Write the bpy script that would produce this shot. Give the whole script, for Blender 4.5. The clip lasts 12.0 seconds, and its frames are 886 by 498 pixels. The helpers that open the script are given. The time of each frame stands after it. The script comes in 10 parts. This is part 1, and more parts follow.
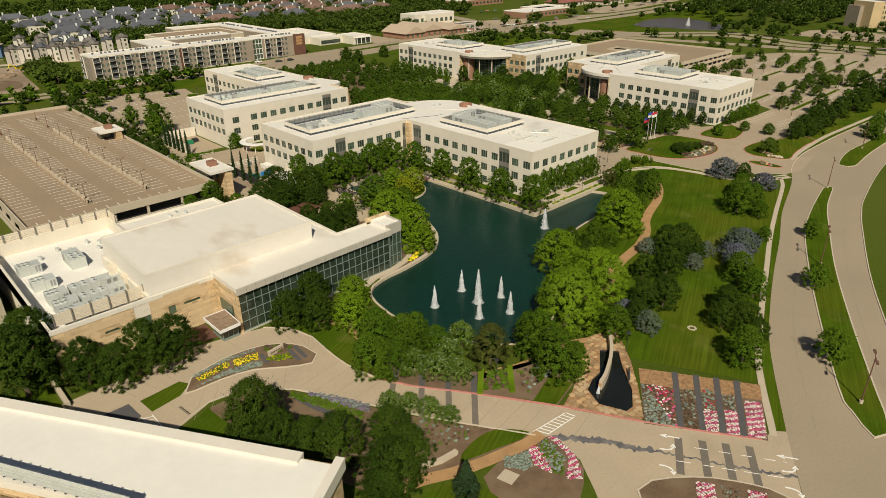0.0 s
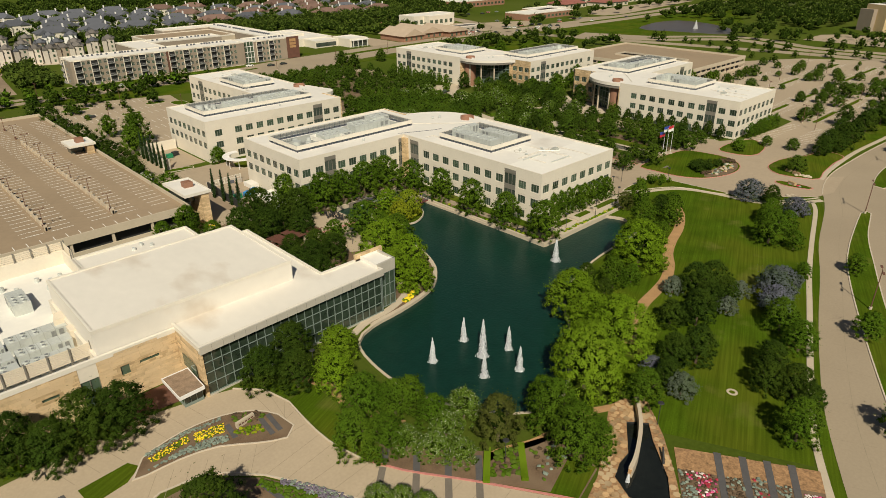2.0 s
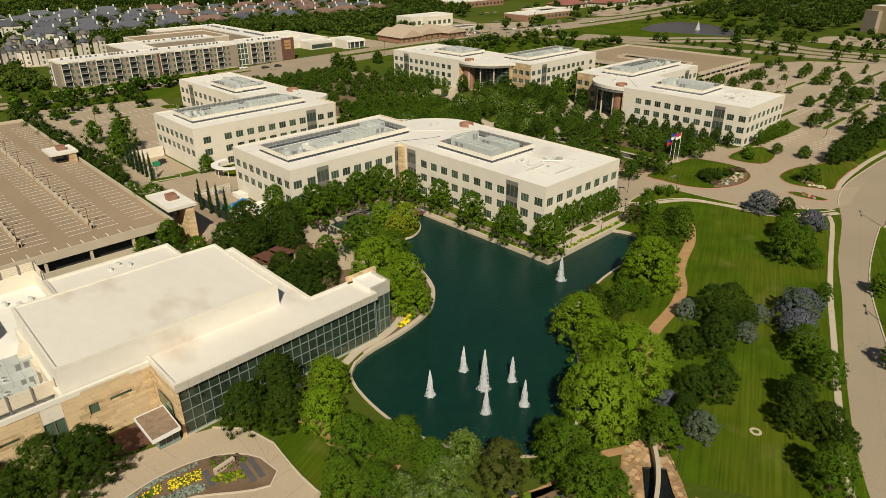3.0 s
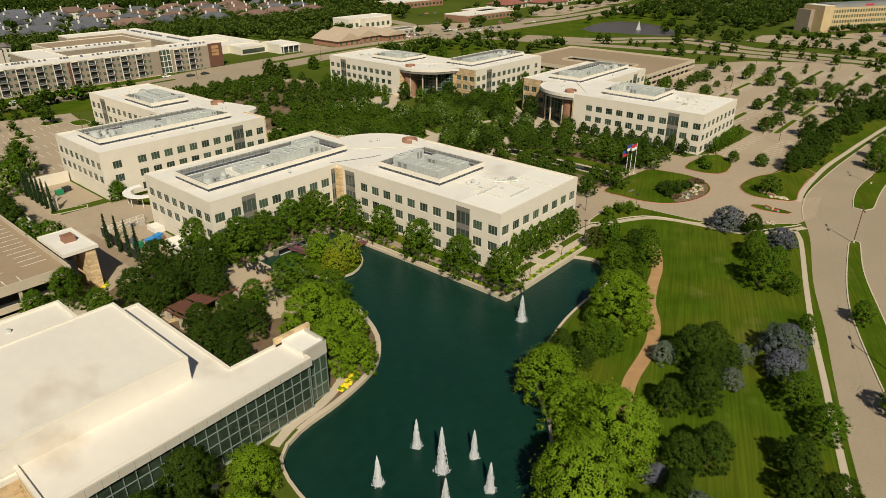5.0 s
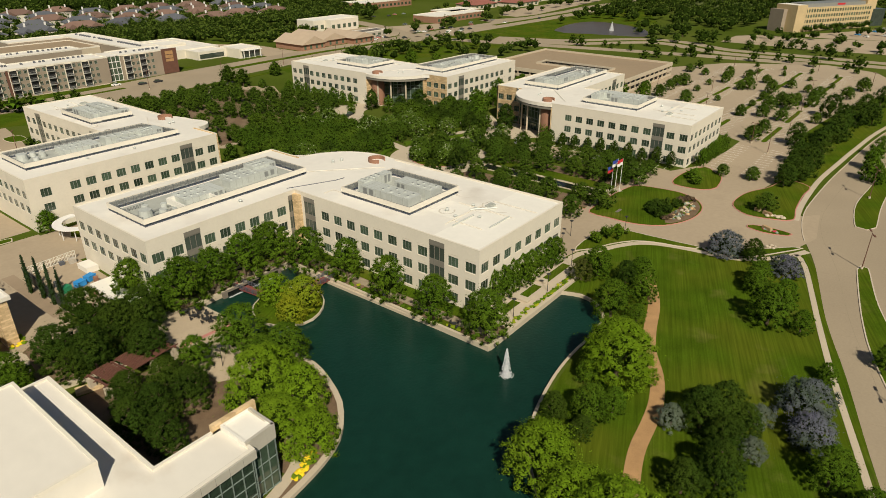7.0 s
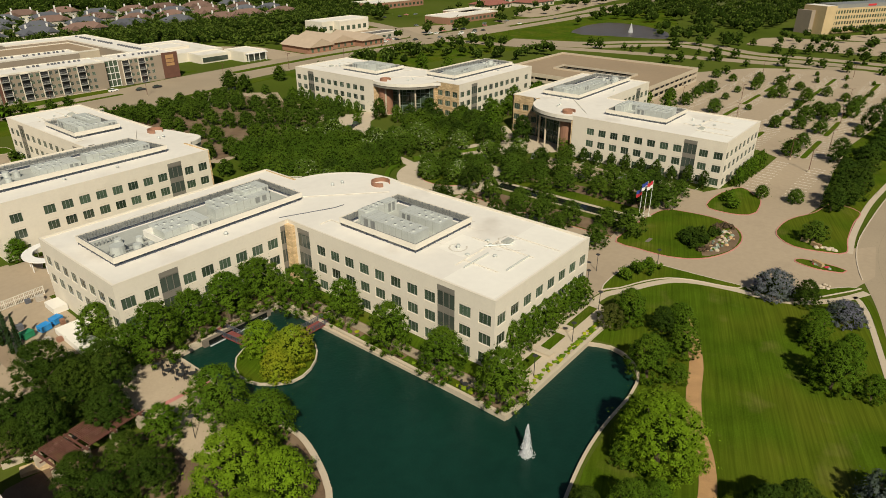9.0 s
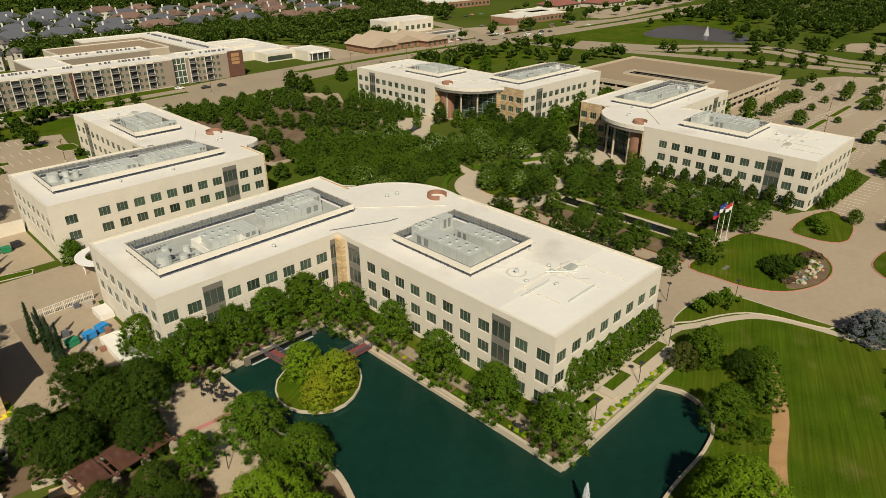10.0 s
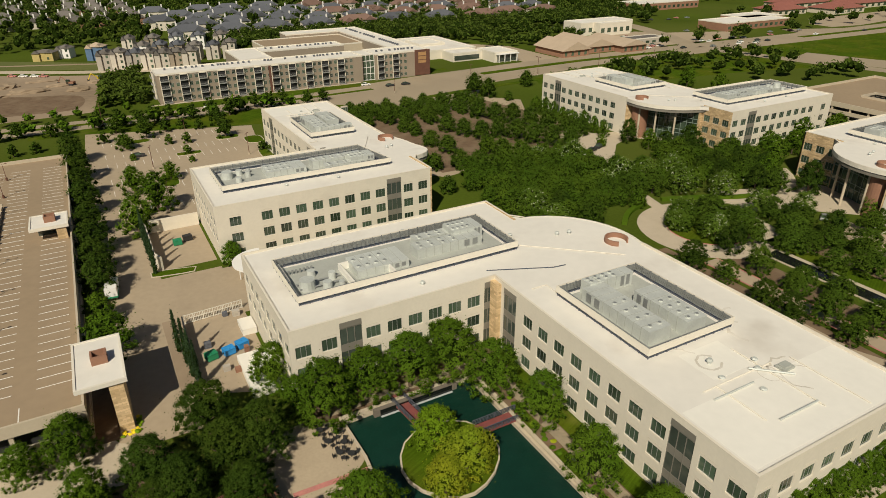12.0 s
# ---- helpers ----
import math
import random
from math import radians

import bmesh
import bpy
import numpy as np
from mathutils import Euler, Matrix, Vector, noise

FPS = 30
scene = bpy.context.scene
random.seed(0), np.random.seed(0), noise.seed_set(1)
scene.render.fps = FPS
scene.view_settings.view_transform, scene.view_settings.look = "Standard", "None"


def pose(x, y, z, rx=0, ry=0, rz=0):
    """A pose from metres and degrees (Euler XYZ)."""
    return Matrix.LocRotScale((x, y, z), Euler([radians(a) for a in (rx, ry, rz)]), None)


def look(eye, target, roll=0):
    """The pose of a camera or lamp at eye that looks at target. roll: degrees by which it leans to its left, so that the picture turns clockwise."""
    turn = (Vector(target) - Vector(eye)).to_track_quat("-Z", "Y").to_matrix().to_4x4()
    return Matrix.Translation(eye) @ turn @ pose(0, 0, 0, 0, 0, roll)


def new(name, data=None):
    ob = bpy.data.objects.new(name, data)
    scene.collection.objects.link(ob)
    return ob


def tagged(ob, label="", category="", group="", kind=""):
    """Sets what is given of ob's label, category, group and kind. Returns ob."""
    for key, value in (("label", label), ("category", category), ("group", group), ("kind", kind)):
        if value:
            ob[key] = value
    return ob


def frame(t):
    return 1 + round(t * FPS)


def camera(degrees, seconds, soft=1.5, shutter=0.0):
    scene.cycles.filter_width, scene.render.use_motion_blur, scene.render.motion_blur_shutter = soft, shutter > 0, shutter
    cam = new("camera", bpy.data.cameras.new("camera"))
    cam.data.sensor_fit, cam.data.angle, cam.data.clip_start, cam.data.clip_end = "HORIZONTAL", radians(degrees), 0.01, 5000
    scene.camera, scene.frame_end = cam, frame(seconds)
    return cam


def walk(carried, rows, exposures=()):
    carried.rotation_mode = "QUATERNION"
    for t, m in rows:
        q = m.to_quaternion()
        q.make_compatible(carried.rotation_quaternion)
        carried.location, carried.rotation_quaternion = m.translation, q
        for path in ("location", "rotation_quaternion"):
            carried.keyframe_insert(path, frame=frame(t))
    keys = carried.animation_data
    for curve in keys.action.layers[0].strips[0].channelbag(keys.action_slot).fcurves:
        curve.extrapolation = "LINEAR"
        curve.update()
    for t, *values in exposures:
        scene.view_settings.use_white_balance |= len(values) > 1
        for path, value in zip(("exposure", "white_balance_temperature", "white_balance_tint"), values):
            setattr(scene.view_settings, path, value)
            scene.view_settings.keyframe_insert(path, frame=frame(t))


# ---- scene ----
cam = camera(69.1, 12.0, soft=0.55)
PATH = [
    (0, 0.96, -0.18, 67.42, -43.80, -25.43, 0.51),
    (0.5, 4.38, 3.33, 67.39, -43.77, -25.44, 0.44),
    (1, 7.73, 6.89, 67.37, -43.76, -25.44, 0.37),
    (1.5, 11.04, 10.45, 67.35, -43.73, -25.45, 0.30),
    (2, 14.33, 14.00, 67.33, -43.80, -25.46, 0.24),
    (2.5, 17.63, 17.52, 67.33, -43.79, -25.48, 0.19),
    (3, 20.95, 20.98, 67.33, -43.94, -25.49, 0.14),
    (5, 34.64, 34.05, 67.40, -49.03, -25.58, 0.02),
    (5.5, 38.19, 37.12, 67.44, -50.27, -25.60, 0.00),
    (6, 41.80, 40.11, 67.48, -51.26, -25.63, -0.01),
    (6.5, 45.45, 43.04, 67.53, -51.57, -25.66, -0.01),
    (7, 49.14, 45.94, 67.59, -51.61, -25.70, -0.01),
    (9, 64.00, 57.56, 67.88, -50.54, -25.85, 0.06),
    (9.5, 67.63, 60.64, 67.97, -48.37, -25.90, 0.09),
    (10, 71.19, 63.87, 68.07, -45.01, -25.95, 0.13),
    (10.5, 74.63, 67.29, 68.17, -41.57, -26.00, 0.17),
    (11, 77.93, 70.96, 68.29, -37.67, -26.05, 0.22),
    (11.5, 81.04, 74.93, 68.40, -33.24, -26.10, 0.28),
    (12, 83.93, 79.26, 68.53, -28.75, -26.16, 0.34),
]
walk(cam, [(t, pose(x, y, z, 90 + pitch, roll, yaw)) for t, x, y, z, yaw, pitch, roll in PATH], exposures=((0, -0.06), (3, -0.02), (9, -0.03), (12, -0.16)))

# world, sun
world = bpy.data.worlds.new("world")
scene.world = world
world.use_nodes = True
wn = world.node_tree.nodes
wn.clear()
sky = wn.new("ShaderNodeTexSky")
sky.sky_type, sky.sun_disc = "NISHITA", False
SUN_AZ, SUN_EL = (-0.66, -0.75), 43.0          # direction from the place towards the sun
sky.sun_elevation = radians(SUN_EL)
sky.sun_rotation = math.atan2(SUN_AZ[0], SUN_AZ[1])
sky.air_density, sky.dust_density, sky.ozone_density = 1.0, 1.5, 1.0
wb = wn.new("ShaderNodeBackground")
wb.inputs["Strength"].default_value = 0.035
wo = wn.new("ShaderNodeOutputWorld")
world.node_tree.links.new(sky.outputs[0], wb.inputs[0])
world.node_tree.links.new(wb.outputs[0], wo.inputs[0])
sun = new("sun", bpy.data.lights.new("sun", "SUN"))
sun.data.energy, sun.data.angle, sun.data.color = 4.75, radians(0.5), (1.0, 0.92, 0.75)
sun.matrix_world = look((SUN_AZ[0] * 100, SUN_AZ[1] * 100, 100 * math.tan(radians(SUN_EL))), (0, 0, 0))
scene.view_settings.exposure = 0.0

# materials
def material(name, base, rough=0.8, metal=0.0, var=0.12, scale=0.5, fine=8.0, stain=0.0, stain_col=(0.2, 0.16, 0.11), stain_scale=0.15,
             bump=0.0, spec=0.4, rand=0.0, tint=None, stretch=(1, 1, 1), island=False):
    """Base colour varied at two scales, with stains, bump and a shift from piece to piece."""
    m = bpy.data.materials.new(name)
    m.use_nodes = True
    n, l = m.node_tree.nodes, m.node_tree.links
    b = n["Principled BSDF"]
    b.inputs["Roughness"].default_value, b.inputs["Metallic"].default_value = rough, metal
    b.inputs["Specular IOR Level"].default_value = spec
    co = n.new("ShaderNodeTexCoord")
    geo = n.new("ShaderNodeNewGeometry")
    mp = n.new("ShaderNodeMapping")
    mp.inputs["Scale"].default_value = stretch
    l.new(geo.outputs["Position"], mp.inputs[0])

    def noisy(s, detail=4.0):
        t = n.new("ShaderNodeTexNoise")
        t.inputs["Scale"].default_value, t.inputs["Detail"].default_value = s, detail
        l.new(mp.outputs[0], t.inputs["Vector"])
        return t.outputs["Fac"]

    def math_(op, a, c, clamp=False):
        t = n.new("ShaderNodeMath")
        t.operation, t.use_clamp = op, clamp
        for i, v in enumerate((a, c)):
            if isinstance(v, (int, float)):
                t.inputs[i].default_value = v
            else:
                l.new(v, t.inputs[i])
        return t.outputs[0]

    def mix(f, a, c, blend="MIX"):
        t = n.new("ShaderNodeMix")
        t.data_type, t.blend_type = "RGBA", blend
        for s, v in ((t.inputs[0], f), (t.inputs[6], a), (t.inputs[7], c)):
            if isinstance(v, (int, float)):
                s.default_value = v
            elif isinstance(v, tuple):
                s.default_value = (*v, 1)
            else:
                l.new(v, s)
        return t.outputs[2]

    big, small = noisy(scale), noisy(fine, 3.0)
    amount = math_("ADD", math_("MULTIPLY", math_("SUBTRACT", big, 0.5), 3.0 * var), math_("MULTIPLY", math_("SUBTRACT", small, 0.5), 2.2 * var))
    if rand:
        info = n.new("ShaderNodeObjectInfo")
        amount = math_("ADD", amount, math_("MULTIPLY", math_("SUBTRACT", info.outputs["Random"], 0.5), 2 * rand))
    if island:
        amount = math_("ADD", amount, math_("MULTIPLY", math_("SUBTRACT", geo.outputs["Random Per Island"], 0.5), 2 * island))
    hsv = n.new("ShaderNodeHueSaturation")
    hsv.inputs["Color"].default_value = (*base, 1)
    l.new(math_("ADD", amount, 1.0), hsv.inputs["Value"])
    col = hsv.outputs[0]
    if tint:
        f = math_("MULTIPLY", math_("SUBTRACT", noisy(scale * 0.37, 2.0), 0.42), 4.0, True)
        col = mix(f, col, tint)
    if stain:
        f = math_("MULTIPLY", math_("SUBTRACT", noisy(stain_scale, 6.0), 0.58), 6.0, True)
        col = mix(math_("MULTIPLY", f, stain), col, stain_col)
    l.new(col, b.inputs["Base Color"])
    if bump:
        t = n.new("ShaderNodeBump")
        t.inputs["Strength"].default_value, t.inputs["Distance"].default_value = bump, 0.05
        l.new(small, t.inputs["Height"])
        l.new(t.outputs[0], b.inputs["Normal"])
    return m


M = {}
M["grass"] = material("grass", (0.066, 0.094, 0.011), 0.95, var=0.25, scale=0.02, fine=1.2, tint=(0.092, 0.112, 0.02), bump=0.3, spec=0.02)
M["lawn"] = material("lawn", (0.055, 0.094, 0.005), 0.95, var=0.27, scale=0.16, fine=3.5, tint=(0.084, 0.106, 0.008), stain=0.4, stain_col=(0.19, 0.16, 0.045), stain_scale=0.11, bump=0.3, spec=0.02)
M["lawn_b"] = material("lawn_b", (0.058, 0.098, 0.0055), 0.95, var=0.27, scale=0.16, fine=3.5, tint=(0.092, 0.114, 0.009), stain=0.4, stain_col=(0.195, 0.165, 0.045), stain_scale=0.11, bump=0.3, spec=0.02)
M["field"] = material("field", (0.13, 0.14, 0.045), 0.95, var=0.2, scale=0.01, fine=0.3, tint=(0.08, 0.11, 0.03), spec=0.1)
M["road"] = material("road", (0.345, 0.278, 0.192), 0.85, var=0.10, scale=0.05, fine=2.2, stain=0.4, stain_col=(0.25, 0.205, 0.15), stain_scale=0.045, spec=0.3)
M["lot"] = material("lot", (0.39, 0.31, 0.215), 0.85, var=0.10, scale=0.03, fine=0.8, stain=0.3, stain_col=(0.23, 0.18, 0.13), stain_scale=0.08, spec=0.3)
M["drive"] = material("drive", (0.45, 0.36, 0.25), 0.85, var=0.10, scale=0.12, fine=2.2, stain=0.3, stain_col=(0.30, 0.235, 0.165), stain_scale=0.09, spec=0.3)
M["path"] = material("path", (0.50, 0.42, 0.31), 0.85, var=0.08, scale=0.3, fine=3.0, stain=0.2)
M["kerb"] = material("kerb", (0.55, 0.47, 0.36), 0.85, var=0.08, scale=0.4, fine=3.0)
M["kerb_red"] = material("kerb_red", (0.50, 0.20, 0.17), 0.8, var=0.25, scale=0.7, fine=4.0, stain=0.4, stain_col=(0.4, 0.25, 0.19), stain_scale=0.5)
M["gravel_path"] = material("gravel_path", (0.40, 0.235, 0.105), 0.95, var=0.2, scale=0.4, fine=6.0)
M["canopy_gravel"] = material("canopy_gravel", (0.27, 0.19, 0.125), 0.95, var=0.35, scale=1.0, fine=5.0)
M["gravel"] = material("gravel", (0.33, 0.19, 0.09), 0.95, var=0.5, scale=1.4, fine=3.5, bump=0.6)
M["soil"] = material("soil", (0.155, 0.10, 0.058), 0.95, var=0.3, scale=0.5, fine=5.0, tint=(0.2, 0.14, 0.085), bump=0.6)
M["dirt"] = material("dirt", (0.25, 0.185, 0.12), 0.95, var=0.25, scale=0.03, fine=0.4, tint=(0.38, 0.29, 0.2))
M["slate"] = material("slate", (0.095, 0.09, 0.088), 0.8, var=0.15, scale=0.6, fine=4.0)
M["flagstone"] = material("flagstone", (0.40, 0.26, 0.13), 0.85, var=0.25, scale=0.5, fine=4.0, tint=(0.50, 0.38, 0.23), rand=0.5)
M["mark"] = material("mark", (0.82, 0.79, 0.72), 0.8, var=0.12, scale=1.0, fine=6.0, stain=0.3, stain_col=(0.5, 0.44, 0.36), stain_scale=1.0)
M["hall_roof"] = material("hall_roof", (0.73, 0.685, 0.60), 0.8, var=0.05, scale=0.08, fine=0.6, stain=0.5, stain_col=(0.42, 0.31, 0.20), stain_scale=0.11, stretch=(1, 0.6, 1))
M["stucco"] = material("stucco", (0.69, 0.63, 0.52), 0.85, var=0.045, scale=0.25, fine=2.0, stain=0.08, stain_scale=0.2)
M["stucco_b"] = material("stucco_b", (0.60, 0.525, 0.41), 0.85, var=0.05, scale=0.25, fine=2.0)
M["roof"] = material("roof", (0.735, 0.70, 0.63), 0.8, var=0.05, scale=0.08, fine=0.6, stain=0.34, stain_col=(0.42, 0.36, 0.29), stain_scale=0.09)
M["roof_stain"] = material("roof_stain", (0.56, 0.51, 0.43), 0.85, var=0.2, scale=0.8, fine=3.0, tint=(0.68, 0.64, 0.57))
M["roof_patch"] = material("roof_patch", (0.78, 0.75, 0.675), 0.8, var=0.04, scale=0.1, fine=0.8)
M["parapet"] = material("parapet", (0.72, 0.67, 0.57), 0.75, var=0.05, scale=0.3, fine=2.0)
M["fascia"] = material("fascia", (0.55, 0.51, 0.43), 0.5, 0.2, var=0.06, scale=0.4, fine=3.0)
M["screen"] = material("screen", (0.68, 0.60, 0.47), 0.6, var=0.05, scale=0.4, fine=3.0)
M["steel"] = material("steel", (0.34, 0.35, 0.34), 0.5, 0.5, var=0.1, scale=0.8, fine=4.0)
M["steel_dark"] = material("steel_dark", (0.11, 0.12, 0.15), 0.55, 0.3, var=0.1, scale=0.8, fine=4.0)
M["unit"] = material("unit", (0.55, 0.57, 0.53), 0.5, 0.15, var=0.1, scale=0.6, fine=3.0, rand=0.08)
M["unit_roof"] = material("unit_roof", (0.40, 0.41, 0.37), 0.6, 0.0, var=0.1, scale=0.3, fine=2.0, stain=0.3, stain_col=(0.35, 0.33, 0.3), stain_scale=0.4)
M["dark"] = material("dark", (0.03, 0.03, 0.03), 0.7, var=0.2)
M["rust"] = material("rust", (0.29, 0.15, 0.095), 0.7, var=0.1, scale=0.5, fine=3.0)
M["limestone"] = material("limestone", (0.60, 0.44, 0.25), 0.85, var=0.14, scale=0.35, fine=3.0, tint=(0.62, 0.46, 0.27), rand=0.18)
M["limestone_block"] = material("limestone_block", (0.60, 0.44, 0.25), 0.85, var=0.16, scale=0.5, fine=3.0, tint=(0.63, 0.47, 0.28), rand=0.2)
M["hotel_stone"] = material("hotel_stone", (0.50, 0.38, 0.21), 0.85, var=0.1, scale=0.15, fine=1.0)
M["glass"] = material("glass", (0.056, 0.084, 0.055), 0.06, var=0.3, scale=0.3, fine=1.0, spec=0.8, rand=0.5)
M["glass_bay"] = material("glass_bay", (0.06, 0.075, 0.062), 0.10, var=0.2, scale=0.3, fine=1.0, spec=0.8, rand=0.2)
M["spandrel"] = material("spandrel", (0.20, 0.185, 0.155), 0.35, var=0.08, scale=0.4, fine=2.0)
M["frame_metal"] = material("frame_metal", (0.40, 0.40, 0.38), 0.5, 0.4, var=0.08)
M["mullion"] = material("mullion", (0.22, 0.27, 0.24), 0.45, 0.2, var=0.06)
M["white"] = material("white", (0.78, 0.76, 0.72), 0.6, var=0.05)
M["bark"] = material("bark", (0.12, 0.085, 0.055), 0.95, var=0.25, scale=2.0, fine=12.0, bump=0.5)
M["deck"] = material("deck", (0.315, 0.235, 0.15), 0.9, var=0.10, scale=0.04, fine=0.7, stain=0.3, stain_col=(0.3, 0.22, 0.15), stain_scale=0.06)
M["concrete"] = material("concrete", (0.50, 0.425, 0.315), 0.85, var=0.07, scale=0.2, fine=2.0, stain=0.2, stain_col=(0.33, 0.27, 0.2))
M["taupe"] = material("taupe", (0.30, 0.245, 0.185), 0.85, var=0.08, scale=0.2, fine=2.0, rand=0.04)
M["bridge_red"] = material("bridge_red", (0.21, 0.062, 0.055), 0.75, var=0.15, scale=1.0, fine=6.0)
M["redwood"] = material("redwood", (0.14, 0.058, 0.040), 0.75, var=0.2, scale=1.0, fine=6.0)
M["cor_brown"] = material("cor_brown", (0.13, 0.06, 0.04), 0.8, var=0.15)
M["sheathing_yellow"] = material("sheathing_yellow", (0.46, 0.36, 0.14), 0.8, var=0.15)
M["sheathing_blue"] = material("sheathing_blue", (0.10, 0.17, 0.28), 0.8, var=0.15)
M["blue"] = material("blue", (0.03, 0.25, 0.6), 0.5, var=0.15)
M["green_paint"] = material("green_paint", (0.02, 0.22, 0.10), 0.55, var=0.15)
M["yellow"] = material("yellow", (0.85, 0.62, 0.02), 0.85, var=0.2, scale=1.5, fine=6.0)
M["flag_red"] = material("flag_red", (0.5, 0.03, 0.04), 0.8, var=0.1)
M["flag_blue"] = material("flag_blue", (0.03, 0.06, 0.3), 0.8, var=0.1)
M["roof_grey"] = material("roof_grey", (0.15, 0.135, 0.12), 0.85, var=0.12, scale=0.2, fine=2.0, rand=0.2)
M["roof_slate"] = material("roof_slate", (0.10, 0.105, 0.12), 0.85, var=0.12, scale=0.2, fine=2.0, rand=0.2)
M["roof_red"] = material("roof_red", (0.17, 0.105, 0.08), 0.85, var=0.12, scale=0.2, fine=2.0, rand=0.25)
M["roof_tile"] = material("roof_tile", (0.27, 0.10, 0.075), 0.85, var=0.12, scale=0.2, fine=2.0)
M["roof_tan"] = material("roof_tan", (0.46, 0.36, 0.26), 0.85, var=0.08, scale=0.2, fine=2.0)
M["brick"] = material("brick", (0.30, 0.16, 0.10), 0.9, var=0.12, scale=0.5, fine=3.0, rand=0.1)
M["siding"] = material("siding", (0.5, 0.45, 0.38), 0.85, var=0.1, scale=0.3, fine=2.0, rand=0.3)

M["band"] = material("band", (0.17, 0.145, 0.115), 0.85, var=0.15, scale=0.4, fine=3.0)
M["tar"] = material("tar", (0.125, 0.12, 0.12), 0.7, var=0.3, scale=1.2, fine=5.0, tint=(0.22, 0.2, 0.18))
M["joint"] = material("joint", (0.30, 0.245, 0.165), 0.9, var=0.2, scale=0.5, fine=3.0)


def coursed(m, w_, h_, strength):
    """Shifts a stone material from block to block, in courses along the walls."""
    n, l = m.node_tree.nodes, m.node_tree.links
    b = n["Principled BSDF"]
    src = b.inputs["Base Color"].links[0].from_socket
    geo = n.new("ShaderNodeNewGeometry")
    sep = n.new("ShaderNodeSeparateXYZ")
    l.new(geo.outputs["Position"], sep.inputs[0])
    add = n.new("ShaderNodeMath")
    l.new(sep.outputs[0], add.inputs[0])
    l.new(sep.outputs[1], add.inputs[1])
    com = n.new("ShaderNodeCombineXYZ")
    l.new(add.outputs[0], com.inputs[0])
    l.new(sep.outputs[2], com.inputs[1])
    br = n.new("ShaderNodeTexBrick")
    br.inputs["Color1"].default_value = (1 - strength, 1 - strength * 1.1, 1 - strength * 1.3, 1)
    br.inputs["Color2"].default_value = (1 + strength * 0.5, 1 + strength * 0.5, 1 + strength * 0.5, 1)
    br.inputs["Mortar"].default_value = (0.75, 0.72, 0.68, 1)
    for k, v in (("Scale", 1.0), ("Mortar Size", 0.02), ("Brick Width", w_), ("Row Height", h_)):
        br.inputs[k].default_value = v
    l.new(com.outputs[0], br.inputs["Vector"])
    mx = n.new("ShaderNodeMix")
    mx.data_type, mx.blend_type = "RGBA", "MULTIPLY"
    mx.inputs[0].default_value = 1.0
    l.new(src, mx.inputs[6])
    l.new(br.outputs["Color"], mx.inputs[7])
    l.new(mx.outputs[2], b.inputs["Base Color"])


coursed(M["limestone"], 1.1, 0.42, 0.3)


def mown(m, turn, amount):
    """Fine lines of mowing along one direction."""
    n, l = m.node_tree.nodes, m.node_tree.links
    b = n["Principled BSDF"]
    src = b.inputs["Base Color"].links[0].from_socket
    geo = n.new("ShaderNodeNewGeometry")
    rot = n.new("ShaderNodeMapping")
    rot.inputs["Rotation"].default_value = (0, 0, radians(turn))
    sc = n.new("ShaderNodeMapping")
    sc.inputs["Scale"].default_value = (0.07, 2.6, 1)
    t = n.new("ShaderNodeTexNoise")
    t.inputs["Scale"].default_value, t.inputs["Detail"].default_value = 1.0, 5.0
    r = n.new("ShaderNodeMapRange")
    r.inputs[1].default_value, r.inputs[2].default_value = 0.3, 0.7
    r.inputs[3].default_value, r.inputs[4].default_value = 1 - amount, 1 + amount
    h = n.new("ShaderNodeHueSaturation")
    l.new(geo.outputs["Position"], rot.inputs[0])
    l.new(rot.outputs[0], sc.inputs[0])
    l.new(sc.outputs[0], t.inputs["Vector"])
    l.new(t.outputs["Fac"], r.inputs[0])
    l.new(r.outputs[0], h.inputs["Value"])
    l.new(src, h.inputs["Color"])
    l.new(h.outputs[0], b.inputs["Base Color"])


mown(M["lawn"], -21.7, 0.22)
mown(M["lawn_b"], -21.7, 0.22)

# pond water: dark green, mirror-like with fine ripples
w = material("water", (0.006, 0.031, 0.021), 0.30, var=0.22, scale=0.03, fine=0.5, spec=0.22)
_n, _l = w.node_tree.nodes, w.node_tree.links
_g = _n.new("ShaderNodeNewGeometry")
_t = _n.new("ShaderNodeTexNoise")
_t.inputs["Scale"].default_value, _t.inputs["Detail"].default_value = 1.6, 5.0
_l.new(_g.outputs["Position"], _t.inputs["Vector"])
_b = _n.new("ShaderNodeBump")
_b.inputs["Strength"].default_value, _b.inputs["Distance"].default_value = 0.6, 0.1
_l.new(_t.outputs["Fac"], _b.inputs["Height"])
_l.new(_b.outputs[0], _n["Principled BSDF"].inputs["Normal"])
M["water"] = w
M["dark_water"] = material("dark_water", (0.012, 0.014, 0.012), 0.08, var=0.3, scale=0.4, fine=2.0, spec=0.5)
M["far_water"] = material("far_water", (0.10, 0.082, 0.07), 0.35, var=0.2, scale=0.02, fine=0.2, spec=0.5)
M["spray"] = material("spray", (0.85, 0.87, 0.88), 0.6, var=0.05)
_p = M["spray"].node_tree.nodes["Principled BSDF"]
_p.inputs["Alpha"].default_value = 0.5
M["mist"] = material("mist", (0.85, 0.87, 0.88), 0.8, var=0.05)
M["mist"].node_tree.nodes["Principled BSDF"].inputs["Alpha"].default_value = 0.34


